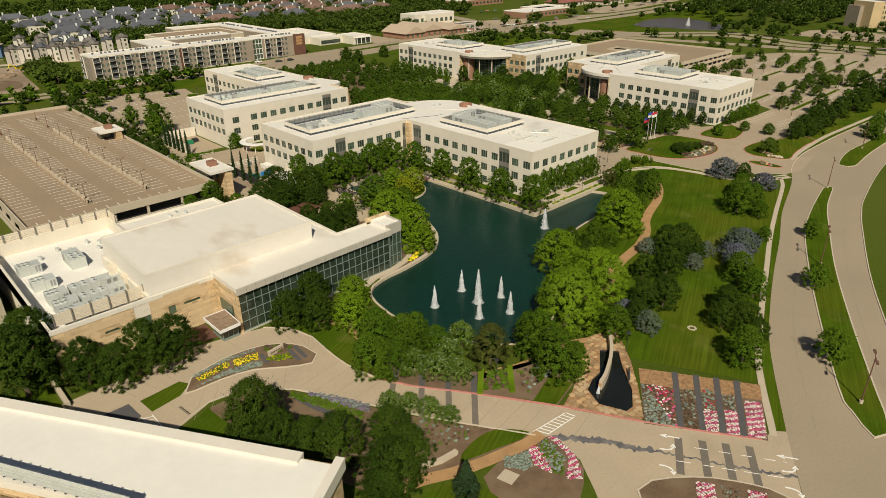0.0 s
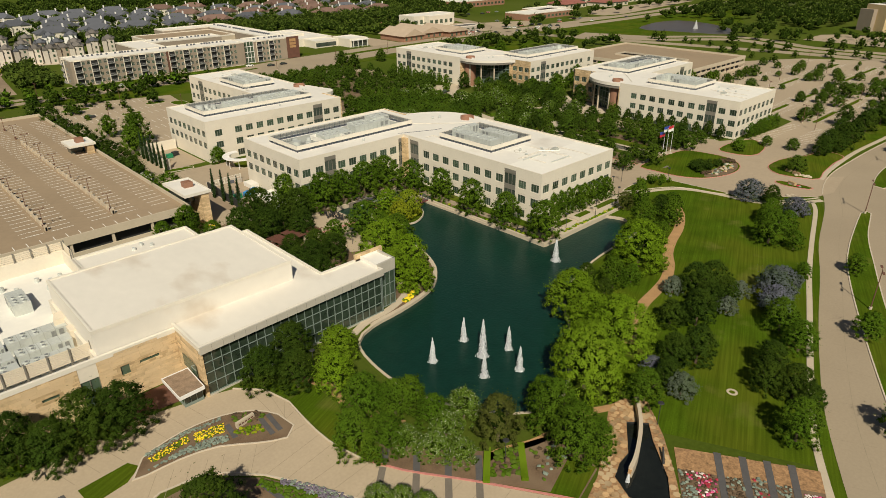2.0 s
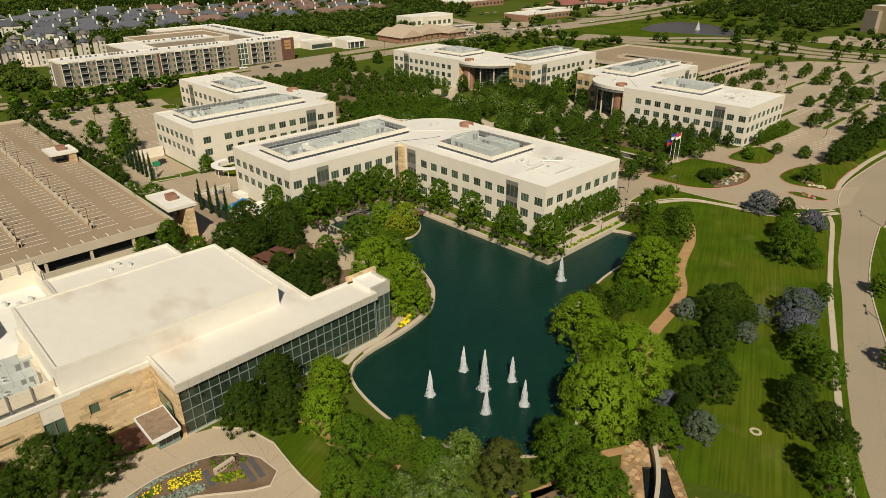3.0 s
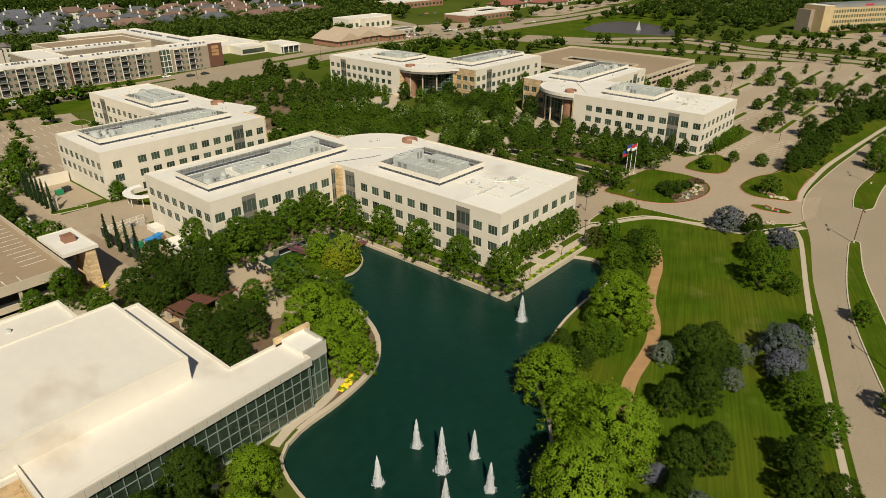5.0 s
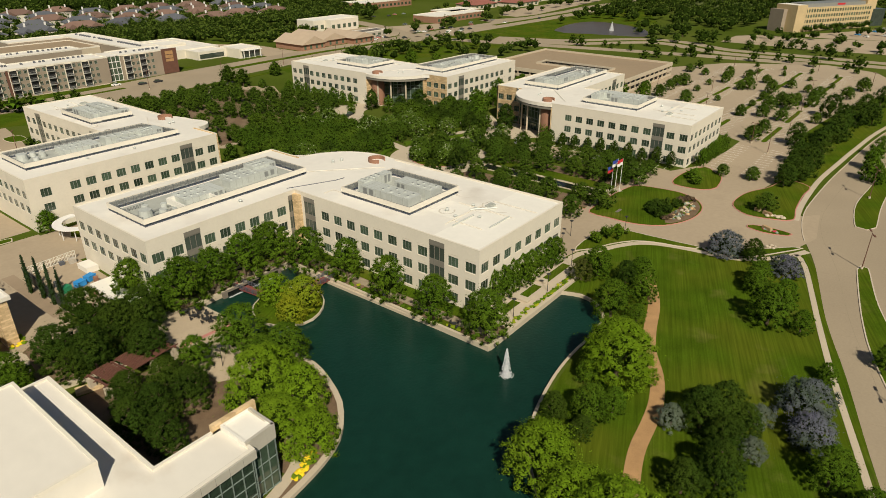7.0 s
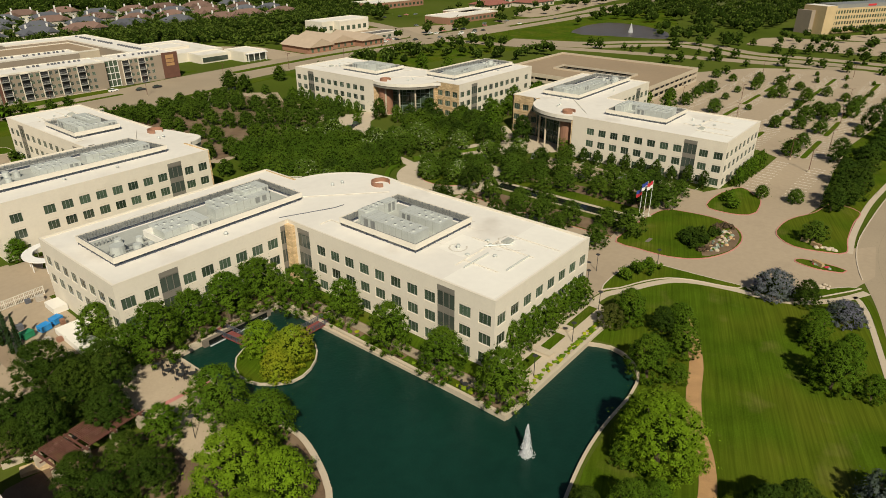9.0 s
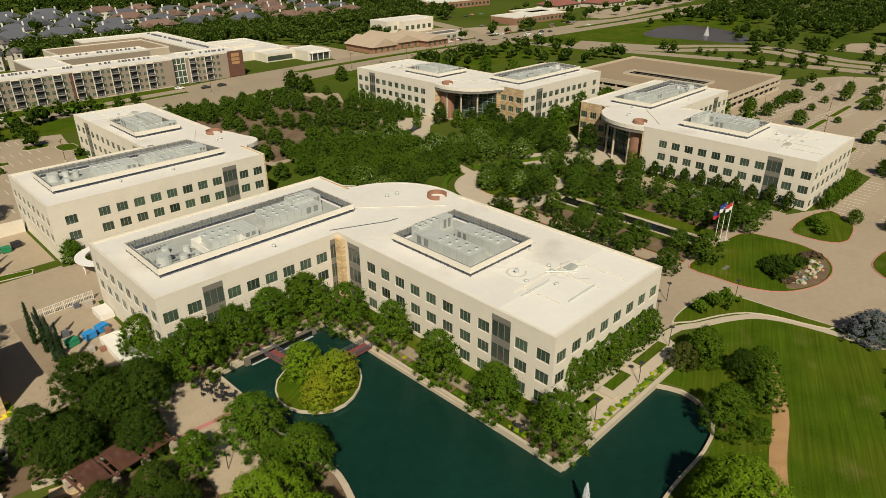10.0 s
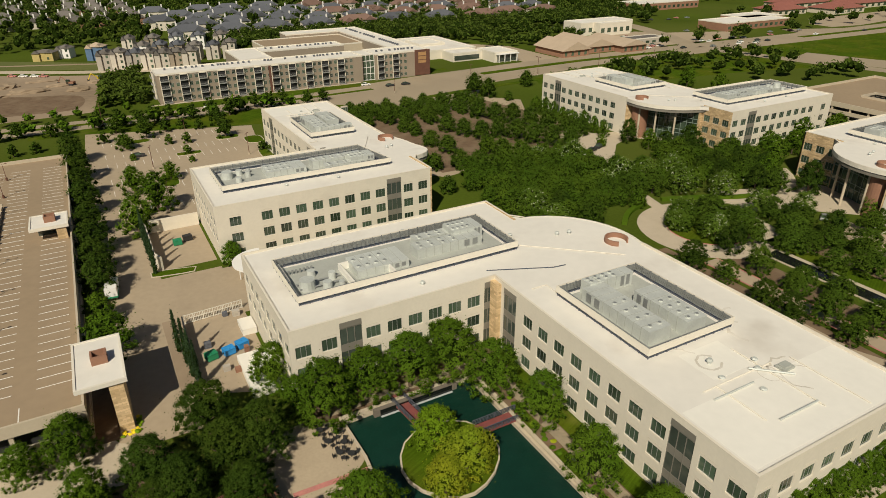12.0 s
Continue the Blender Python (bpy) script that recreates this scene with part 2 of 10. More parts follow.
def foliage(name, base, tint, rand=0.16, isl=0.24):
    m = material(name, base, 0.75, var=0.16, scale=0.35, fine=1.5, tint=tint, spec=0.04, rand=rand, island=isl)
    b = m.node_tree.nodes["Principled BSDF"]
    tr = m.node_tree.nodes.new("ShaderNodeBsdfTranslucent")
    mx = m.node_tree.nodes.new("ShaderNodeMixShader")
    src = b.inputs["Base Color"].links[0].from_socket
    m.node_tree.links.new(src, tr.inputs[0])
    mx.inputs[0].default_value = 0.25
    m.node_tree.links.new(b.outputs[0], mx.inputs[1])
    m.node_tree.links.new(tr.outputs[0], mx.inputs[2])
    m.node_tree.links.new(mx.outputs[0], m.node_tree.nodes["Material Output"].inputs[0])
    return m


M["leaf_dark"] = foliage("leaf_dark", (0.036, 0.068, 0.008), (0.058, 0.094, 0.010))
M["leaf_grove"] = foliage("leaf_grove", (0.062, 0.110, 0.011), (0.084, 0.135, 0.013))
M["leaf_oak"] = foliage("leaf_oak", (0.066, 0.122, 0.010), (0.094, 0.152, 0.013))
M["leaf_brown"] = foliage("leaf_brown", (0.075, 0.085, 0.018), (0.09, 0.105, 0.02))
M["leaf_mid"] = foliage("leaf_mid", (0.074, 0.140, 0.009), (0.104, 0.174, 0.012))
M["leaf_light"] = foliage("leaf_light", (0.15, 0.248, 0.011), (0.180, 0.278, 0.016))
M["leaf_yellow"] = foliage("leaf_yellow", (0.34, 0.36, 0.02), (0.22, 0.30, 0.018))
M["leaf_grey"] = foliage("leaf_grey", (0.15, 0.18, 0.13), (0.11, 0.15, 0.08))
M["leaf_purple"] = foliage("leaf_purple", (0.17, 0.17, 0.22), (0.1, 0.13, 0.1))
M["leaf_crepe"] = foliage("leaf_crepe", (0.105, 0.170, 0.020), (0.125, 0.195, 0.024))
M["blossom"] = material("blossom", (0.52, 0.53, 0.38), 0.8, var=0.1, rand=0.1)
M["conifer"] = foliage("conifer", (0.030, 0.055, 0.022), (0.04, 0.07, 0.025))
M["far_wood"] = foliage("far_wood", (0.066, 0.100, 0.016), (0.096, 0.135, 0.018), isl=0.4)
# near-black filler solids: the shade between leaves is put into this colour
M["shade_core"] = material("shade_core", (0.014, 0.026, 0.003), 0.95, var=0.35, scale=0.6, fine=5.0, spec=0.02)
M["flower_pink"] = material("flower_pink", (0.48, 0.085, 0.19), 0.8, var=0.25, island=0.4)
M["flower_white"] = material("flower_white", (0.66, 0.58, 0.52), 0.8, var=0.15, island=0.2)
M["flower_red"] = material("flower_red", (0.36, 0.03, 0.05), 0.8, var=0.2, island=0.3)
M["plant_grey"] = material("plant_grey", (0.20, 0.24, 0.19), 0.9, var=0.2, island=0.3)
M["plant_bronze"] = material("plant_bronze", (0.10, 0.065, 0.035), 0.9, var=0.2, island=0.3)
M["lavender"] = material("lavender", (0.15, 0.13, 0.16), 0.9, var=0.2, island=0.3)

# mesh kit
def empty(name, label, category, x=0.0, y=0.0, z=0.0, group="", rz=0.0):
    ob = tagged(new(name), label, category, group)
    ob.empty_display_size = 0.2
    ob.matrix_basis = pose(x, y, z, 0, 0, rz)
    return ob


def mesh_of(name, bm, *mats):
    me = bpy.data.meshes.new(name)
    bm.to_mesh(me)
    bm.free()
    for m in mats:
        me.materials.append(M[m])
    return me


def part(name, bm, mat, parent=None, label="", smooth=False):
    mats = (mat,) if isinstance(mat, str) else mat
    me = bm if isinstance(bm, bpy.types.Mesh) else mesh_of(name, bm, *mats)
    if smooth:
        me.polygons.foreach_set("use_smooth", [True] * len(me.polygons))
    ob = new(name, me)
    ob.parent = parent
    return tagged(ob, label)


def struct(name, bm, mat, label, category=""):
    return tagged(part(name, bm, mat), label, category or name.replace("_", " "), kind="structure")


def stuff(name, bm, mat, label, category):
    return tagged(part(name, bm, mat), label, category, kind="stuff")


def box(bm, x0, x1, y0, y1, z0, z1, mat=0):
    v = [bm.verts.new(p) for p in ((x0, y0, z0), (x1, y0, z0), (x1, y1, z0), (x0, y1, z0), (x0, y0, z1), (x1, y0, z1), (x1, y1, z1), (x0, y1, z1))]
    for f in ((3, 2, 1, 0), (4, 5, 6, 7), (0, 1, 5, 4), (1, 2, 6, 5), (2, 3, 7, 6), (3, 0, 4, 7)):
        bm.faces.new([v[i] for i in f]).material_index = mat
    return v


def boxes(*rows, mat=0):
    bm = bmesh.new()
    for r in rows:
        box(bm, *r)
    return bm


def area(p):
    return sum(a[0] * b[1] - b[0] * a[1] for a, b in zip(p, p[1:] + p[:1])) / 2


def prism(bm, poly, z0, z1, mat=0, top_mat=None):
    """An upright prism over a polygon of (x, y)."""
    poly = [tuple(p[:2]) for p in poly]
    if area(poly) < 0:
        poly = poly[::-1]
    lo = [bm.verts.new((x, y, z0)) for x, y in poly]
    hi = [bm.verts.new((x, y, z1)) for x, y in poly]
    n = len(poly)
    tops = [bm.faces.new(hi), bm.faces.new(lo[::-1])]
    for i in range(n):
        bm.faces.new((lo[i], lo[(i + 1) % n], hi[(i + 1) % n], hi[i])).material_index = mat
    for f in tops:
        f.material_index = mat if top_mat is None else top_mat
        f.normal_update()
    bmesh.ops.triangulate(bm, faces=[f for f in tops if len(f.verts) > 4])
    return bm


def slab(poly, z0, z1):
    return prism(bmesh.new(), poly, z0, z1)


def smooth_line(pts, step=3.0, closed=False):
    """A rounded line through the points (Catmull-Rom)."""
    p = [Vector((*q[:2], 0)) for q in pts]
    n = len(p)
    out = []
    for i in range(n if closed else n - 1):
        a, b = p[i], p[(i + 1) % n]
        pre = p[(i - 1) % n] if closed or i > 0 else a * 2 - b
        nxt = p[(i + 2) % n] if closed or i + 2 < n else b * 2 - a
        k = max(1, int((b - a).length / step))
        for j in range(k):
            t = j / k
            q = 0.5 * (2 * a + (b - pre) * t + (2 * pre - 5 * a + 4 * b - nxt) * t * t + (3 * a - pre - 3 * b + nxt) * t ** 3)
            out.append((q.x, q.y))
    if not closed:
        out.append(tuple(p[-1][:2]))
    return out


def offset_line(line, d, closed=False):
    """The line moved d to its left, with mitred corners."""
    out = []
    n = len(line)
    for i, (x, y) in enumerate(line):
        a = line[(i - 1) % n] if closed or i > 0 else None
        b = line[(i + 1) % n] if closed or i < n - 1 else None
        p = Vector((x - a[0], y - a[1])).normalized() if a else None
        q = Vector((b[0] - x, b[1] - y)).normalized() if b else p
        p = p or q
        k = max(0.3, 1 + p.dot(q))
        v = (p + q) / k
        out.append((x - v.y * d, y + v.x * d))
    return out


def strip(bm, line, d0, d1, z0, z1, closed=False, mat=0):
    """A band along a line between two offsets, z0 to z1."""
    a, b = offset_line(line, d0, closed), offset_line(line, d1, closed)
    if d0 > d1:
        a, b = b, a
    rows = [[bm.verts.new((*q, z)) for q, z in ((p, z0), (p, z1), (r, z1), (r, z0))] for p, r in zip(a, b)]
    n = len(rows)
    for i in range(n if closed else n - 1):
        u, v = rows[i], rows[(i + 1) % n]
        for k in range(4):
            bm.faces.new((u[k], v[k], v[(k + 1) % 4], u[(k + 1) % 4])).material_index = mat
    if not closed:
        bm.faces.new(rows[0])
        bm.faces.new(rows[-1][::-1])
    bmesh.ops.recalc_face_normals(bm, faces=bm.faces[:])
    return bm


def tube(bm, a, b, r0, r1, n=6, mat=0):
    """A tapered rod from a to b."""
    a, b = Vector(a), Vector(b)
    q = (b - a).to_track_quat("Z", "Y")
    ring = [[bm.verts.new(p + q @ Vector((r * math.cos(k * math.tau / n), r * math.sin(k * math.tau / n), 0))) for k in range(n)] for p, r in ((a, r0), (b, r1))]
    for k in range(n):
        bm.faces.new((ring[0][k], ring[0][(k + 1) % n], ring[1][(k + 1) % n], ring[1][k])).material_index = mat
    bm.faces.new(ring[1]).material_index = mat
    bm.faces.new(ring[0][::-1]).material_index = mat
    return bm


def inside(x, y, poly):
    hit = False
    for (ax, ay), (bx, by) in zip(poly, poly[1:] + poly[:1]):
        if (ay > y) != (by > y) and x < (bx - ax) * (y - ay) / (by - ay) + ax:
            hit = not hit
    return hit

# ground, pond, roads
from mathutils.geometry import tessellate_polygon

POND_LINE = [(108.0, 147), (107.2, 138), (108.3, 129), (108.8, 121.8), (105.8, 113.1), (102.7, 108.4), (98.4, 104.6), (93.3, 102.6), (86, 101.3), (78.2, 100.6),
             (73.0, 98.0), (70.6, 91), (70.4, 80), (74, 70.5), (80.0, 63.5), (87, 62.2), (93.5, 65.5), (100, 69.8), (106, 74.5), (111, 79.5), (119, 84), (129.7, 86.8),
             (139, 87.9), (149.2, 88.0), (155, 89.3), (158.4, 92.5), (159.6, 96.5), (158.0, 100.5)]
POND = smooth_line(POND_LINE, 2.0) + [(131.4, 100.5), (130.4, 156.3), (107.8, 155.4)]
WEIR = [(89.2, 51.3), (91.3, 48.7), (88.2, 46.1), (83.2, 41.0), (79.5, 38.6), (77.8, 38.7), (76.2, 42.8), (78.0, 46.2), (80.8, 47.2), (83.4, 47.4)]


def sheet_with_holes(outer, holes, z):
    loops = [[Vector((*p, z)) for p in q] for q in [outer, *holes]]
    flat = [v for q in loops for v in q]
    bm = bmesh.new()
    vs = [bm.verts.new(v) for v in flat]
    for t in tessellate_polygon(loops):
        f = bm.faces.new([vs[i] for i in t])
        f.normal_update()
        if f.normal.z < 0:
            f.normal_flip()
    return bm


struct("ground", sheet_with_holes([(-4000, -4000), (4600, -4000), (4600, 4600), (-4000, 4600)], [POND, WEIR], 0.0), "grass", "wide green grassy ground of the campus and beyond", "ground")
bm = bmesh.new()
bm.faces.new([bm.verts.new((x, y, -0.55)) for x, y in ((66, 58), (164, 58), (164, 160), (66, 160))])
struct("water", bm, "water", "dark green still pond water with fine ripples", "pond")
bm = bmesh.new()
strip(bm, POND, -0.5, 0.0, -0.8, 0.10, closed=True)
strip(bm, [p for p in POND if 76 < p[0] < 109.5 and 99 < p[1] < 128], -0.95, -0.49, -0.8, 0.098)
struct("pond_edge", bm, "path", "pale concrete coping round the pond", "edge")
bm = bmesh.new()
box(bm, 131.2, 131.8, 100.4, 156.7, -0.8, 0.55)
box(bm, 131.8, 166.0, 100.2, 100.9, -0.8, 0.55)
box(bm, 107.2, 130.9, 155.6, 156.5, -0.8, 0.5)
struct("pond_wall", bm, "concrete", "low tan stone wall along the pond", "wall")


def lay(name, poly, mat, label, cat, z=0.03, smooth=False, step=3.0):
    return struct(name, slab(smooth_line(poly, step, True) if smooth else poly, z - 0.5 if z < 0.1 else -0.2, z), mat, label, cat)


def band(name, line, half, mat, label, cat, z=0.03, step=5.0):
    bm = bmesh.new()
    strip(bm, smooth_line(line, step), -half, half, -0.3, z)
    return struct(name, bm, mat, label, cat)


def kerb(line, mat="kerb", d=0.0, closed=False, z=0.16, w=0.22, name="kerb"):
    bm = bmesh.new()
    strip(bm, line, d, d + w, -0.3, z, closed)
    return struct(name, bm, mat, "low pale concrete kerb" if mat == "kerb" else "kerb painted faded red", "kerb")


def raised(name, poly, mat, label, cat, z=0.15, smooth=True, step=2.0, edge=True, red=False):
    p = smooth_line(poly, step, True) if smooth else list(poly)
    if area(p) < 0:
        p = p[::-1]
    ob = struct(name, slab(p, -0.3, z), mat, label, cat)
    if edge:
        kerb(p, "kerb_red" if red else "kerb", d=-0.25, closed=True, z=z + 0.012, w=0.25)
    return ob


# boulevard: two carriageways with a planted median
LEFT = smooth_line([(60, 3.5), (76, 11), (90.9, 19.2), (111.8, 29.9), (126.5, 35.7), (143.3, 41.5), (162.5, 47.6), (181, 54.0), (206, 60.8), (222, 66.5), (236, 69.3), (252, 69.8), (287, 68.4), (348, 63), (420, 50), (520, 25), (640, -15)], 4)
RIGHT = smooth_line([(60, -22), (85, -7), (112, 6.8), (136, 17.6), (156.2, 25.9), (179.6, 33.9), (194.1, 38.4), (210, 41.9), (248.5, 46.6), (290, 46.5), (348, 41), (420, 28), (520, 3), (640, -37)], 4)
struct("road", slab(LEFT + RIGHT[::-1], -0.5, 0.03), "road", "wide pale concrete boulevard with two carriageways", "road")
kerb(LEFT[38:], d=0.0)
kerb(RIGHT, d=-0.22)
raised("median", [(99.0, 9.6), (103, 13.6), (108.5, 17.4), (138, 31.1), (166.9, 43), (184.5, 48.1), (209, 52.6), (211.5, 52.2), (211, 50.9), (193.7, 46.8), (176.6, 40.8), (155.3, 32.8), (134.2, 23.6), (113, 13.6), (105.5, 9.9), (101, 8.6)], "lawn", "long grassy median with pale kerb", "median")
raised("median", [(236.6, 57.0), (253.7, 59.4), (274, 58.4), (310, 56.5), (350, 52.5), (420, 40), (418, 37), (350, 49.6), (300, 53), (260, 53.8), (239, 52.9), (236, 54.4)], "lawn", "long grassy median with pale kerb", "median")

# sidewalk and verge along the lawn
SIDEWALK = smooth_line([(88.6, 20.2), (105.6, 29.4), (122.3, 35.8), (144.6, 43.6), (161.2, 49.4), (178.7, 54.9), (203.4, 62.3), (209, 65.4)], 3)
bm = bmesh.new()
strip(bm, SIDEWALK, -0.55, 0.55, -0.3, 0.05)
struct("pavement", bm, "path", "narrow pale concrete sidewalk beside the lawn", "sidewalk")

struct("verge", strip(bmesh.new(), SIDEWALK, -2.2, -0.56, -0.3, 0.026), "lawn", "narrow grass verge beside the boulevard", "verge")
# lawn with mowing stripes
LAWN = [(100.0, 27.6), (105.4, 29.9), (122.1, 36.4), (144.4, 44.2), (161, 50.0), (178.5, 55.5), (203.0, 62.9), (206, 66.4), (198, 76), (196.5, 82), (195, 89), (190, 99.5), (181, 104.5), (175, 96), (170, 90), (158, 84.5), (147, 78), (137, 73), (122, 70), (108, 66), (97, 56), (91, 46)]
bm = bmesh.new()
prism(bm, LAWN, -0.3, 0.012)
struct("lawn", bm, "lawn", "broad mown green lawn", "lawn")
bm = bmesh.new()
for k in range(46):
    # stripes run along the lawn's length
    u = k * 2.2 - 30
    a, d, nrm = Vector((100, 30)), Vector((0.93, 0.37)), Vector((-0.37, 0.93))
    if k % 2:
        continue
    for s in range(0, 125, 2):
        p = a + d * s + nrm * (u + 1.1)
        ok = all(inside(*(p + d * e + nrm * h), LAWN) for e in (0, 2) for h in (-1.2, 1.2))
        if ok:
            q = [bm.verts.new((*(p + d * e + nrm * h), 0.018)) for e, h in ((0, -0.55), (2, -0.55), (2, 0.55), (0, 0.55))]
            bm.faces.new(q)
struct("mowing_stripe", bm, "lawn_b", "lighter mowing stripes on the lawn", "lawn")

struct("lawn", slab([(93, 57), (99.6, 66.8), (106.4, 73.6), (111.4, 78.6), (119.2, 83.0), (129.8, 85.8), (139, 86.9), (149.2, 87.0), (155.6, 88.4), (159.4, 92.0), (160.8, 96.5), (160, 100), (172, 105), (180, 102), (178, 90), (165, 83), (150, 78), (136, 72), (122, 69), (108, 64), (97, 55)], -0.3, 0.006), "lawn", "green bank between path and pond", "lawn")
# curved walk over the lawn's north edge, gravel paths
band("walkway", [(172.5, 106.6), (177.3, 106.0), (181.4, 103.5), (186.6, 101.0), (191.6, 97.6), (194.2, 93.6), (195.6, 88.7), (196.4, 84.2), (196.8, 79.1), (198.2, 75.1), (202, 70.5), (207, 66.6), (212.5, 63.6)], 0.85, "path", "curved pale concrete walkway", "path", 0.05, 2)
band("garden_path", [(108.5, 62.5), (115, 65.8), (123.0, 68.4), (130, 69.4), (136.5, 70.7), (143.1, 73.4), (149, 77), (156, 79.8), (164.9, 82.6), (173, 86.5), (178, 90)], 1.2, "gravel_path", "winding orange gravel path", "path", 0.05, 1.5)
band("garden_path", [(58.5, 97), (61, 91), (60.5, 85), (62.5, 79), (64, 75)], 0.8, "gravel_path", "winding orange gravel path", "path", 0.05, 1.5)
band("garden_path", [(67.5, 61.0), (70.5, 60.5), (75, 58.5), (80, 57.5), (86, 57.0), (91, 54.5)], 0.7, "gravel_path", "winding orange gravel path", "path", 0.05, 1.5)

# drive in front of the hall
struct("driveway", slab([(60, 3.5), (76, 11), (90.9, 19.2), (89.5, 20.8), (86.4, 21.0), (82.5, 26.9), (77.4, 35.3), (71.5, 46), (63.1, 59.3), (57.5, 67.5), (54.6, 73.5), (53.3, 80), (53.4, 86.6), (53.9, 92), (52.6, 97.6), (49.0, 101.4),
      (45.3, 102.6), (35.0, 104.8), (21.6, 104.0), (8, 103.6), (4, 96), (16, 90), (24.5, 84.6), (31.2, 87.3), (36.8, 86.4), (42.9, 80.4), (48.8, 69.7), (54.3, 59.4), (63.0, 45.2), (64.2, 41.5), (63.7, 37.6), (60.5, 33), (52, 22), (46, 14)], -0.5, 0.035), "drive", "pale concrete entrance drive curving to the hall", "driveway")
kerb(smooth_line([(86.4, 21.0), (82.5, 26.9), (77.4, 35.3), (71.5, 46), (63.1, 59.3), (57.5, 67.5), (54.6, 73.5)], 3), "kerb_red", d=-0.3, w=0.3)
kerb(smooth_line([(54.6, 73.5), (53.3, 80), (53.4, 86.6), (53.9, 92), (52.6, 97.6), (49.0, 101.4)], 3), d=-0.25)
kerb(smooth_line([(24.5, 84.6), (31.2, 87.3), (36.8, 86.4), (42.9, 80.4), (48.8, 69.7), (54.3, 59.4), (63.0, 45.2)], 3), d=0.0)

# ring drive by the office, round planted islands
struct("driveway", slab([(172.4, 108), (176, 107.5), (186, 105.2), (193.5, 100), (198, 90), (200, 80), (206, 72), (213, 66), (222, 63.5), (240, 66), (236, 69), (232, 76), (236, 84), (246, 90), (252, 98), (248, 108), (250, 112), (250, 150), (246, 160), (238, 150), (238, 118), (228, 119), (210, 119), (200, 118), (196, 128), (196, 142), (178, 142), (174, 122)], -0.5, 0.037), "lot", "pale concrete ring drive and drop-off", "driveway")
ISLE = [(202.4, 116.0), (202.2, 110.2), (202.6, 103.1), (206.2, 96.8), (214.0, 92.8), (222.8, 92.4), (229.2, 95.4), (232.6, 101.3), (232.4, 108), (230.4, 114.5), (224, 116.2), (217, 116.8), (209.3, 116.8)]
raised("planted_island", ISLE, "lawn", "grassy traffic island with rocks and shrubs", "island", red=True)
raised("planted_island", [(227.4, 81.5), (228.8, 74.4), (231.4, 71.0), (240, 72.2), (252, 73.0), (262, 73.2), (264, 80), (254, 82.4), (246, 86.0), (238.9, 87.2), (232.0, 86.5)], "lawn", "grassy corner island with trees", "island", red=True)
raised("planted_island", [(218.8, 79.1), (221.0, 78.2), (221.6, 72.5), (220.9, 69.1), (219.4, 69.5), (217.8, 74.4)], "lawn", "narrow planted splitter island with a stone sign", "island", red=True, step=1.0)
raised("planted_island", [(198.8, 83.8), (200.8, 82.8), (201.4, 80.2), (204.4, 75.9), (208.6, 70.8), (212.6, 67.0), (213.4, 65.2), (208, 68.6), (202.3, 72.5), (199.0, 76.2), (197.6, 79.9)], "lawn", "planted verge island beside the walkway", "island")
raised("planted_island", [(178.4, 107.6), (183.2, 108.4), (190, 108.2), (195.2, 107.1), (196.8, 104.5), (197.6, 95.7), (198.2, 89.4), (198.7, 84.9), (197.4, 85.4), (196.0, 89.6), (194.8, 94.4), (192.2, 99.0), (187.4, 102.4), (181.4, 105.2)], "lawn", "planted verge island beside the walkway", "island")
raised("planted_island", [(239.1, 106.0), (244, 107.6), (253.6, 107.0), (261.4, 103.9), (258, 100), (254.0, 96.6), (244.0, 95.0), (241.0, 96.0), (238.9, 99.6)], "lawn", "grassy island with shrubs beside the parking lot", "island", red=True)
struct("verge", slab([(254, 72.6), (272.3, 72.6), (294.8, 71.0), (316.4, 69.4), (353, 65.2), (420, 53), (470, 60), (440, 69), (404, 76.4), (380, 83), (330, 87.4), (293, 85.6), (268, 83.2), (258, 81)], -0.4, 0.05), "lawn", "broad green verge between boulevard and parking lot", "verge")
band("pavement", [(231.4, 70.2), (242, 71.4), (255, 71.9), (272.3, 71.9), (294.8, 70.3), (316.4, 68.6), (353, 64.6), (420, 52)], 0.75, "path", "narrow pale concrete sidewalk", "sidewalk", 0.06, 4)

# parking lots
struct("parking_lot", slab([(250, 112), (236, 84), (250, 84), (262, 82), (290, 84), (330, 86), (380, 82), (404, 75), (450, 66), (490, 84), (500, 110), (470, 160), (380, 215), (335, 215), (330, 150), (300, 104), (285, 104), (262, 106)], -0.5, 0.025), "lot", "large pale concrete parking lot with tree islands", "parking lot")
struct("parking_lot", slab([(76.5, 165), (88.3, 165), (88.6, 199), (102, 199), (102, 219), (89, 219), (88.6, 250), (102, 252), (131, 255), (131, 290), (138, 338), (79, 356), (77, 300)], -0.5, 0.025), "lot", "pale concrete parking lot and service lane", "parking lot")
struct("parking_lot", slab([(166, 318), (166, 258), (176, 246), (196, 250), (232, 262), (247, 258), (247, 304), (256, 320), (240, 338), (190, 338)], -0.5, 0.02), "lot", "pale parking court shaded by trees", "parking lot")

# avenue beyond, with medians
AVE = [(-260, 376), (-60, 375), (49, 373.5), (109, 371.5), (160, 371.8), (205, 374.5), (300, 382), (345, 384), (412, 381.5), (613, 376), (674, 377), (900, 372), (1300, 380)]


def ave(x):
    return float(np.interp(x, [q[0] for q in AVE], [q[1] for q in AVE]))


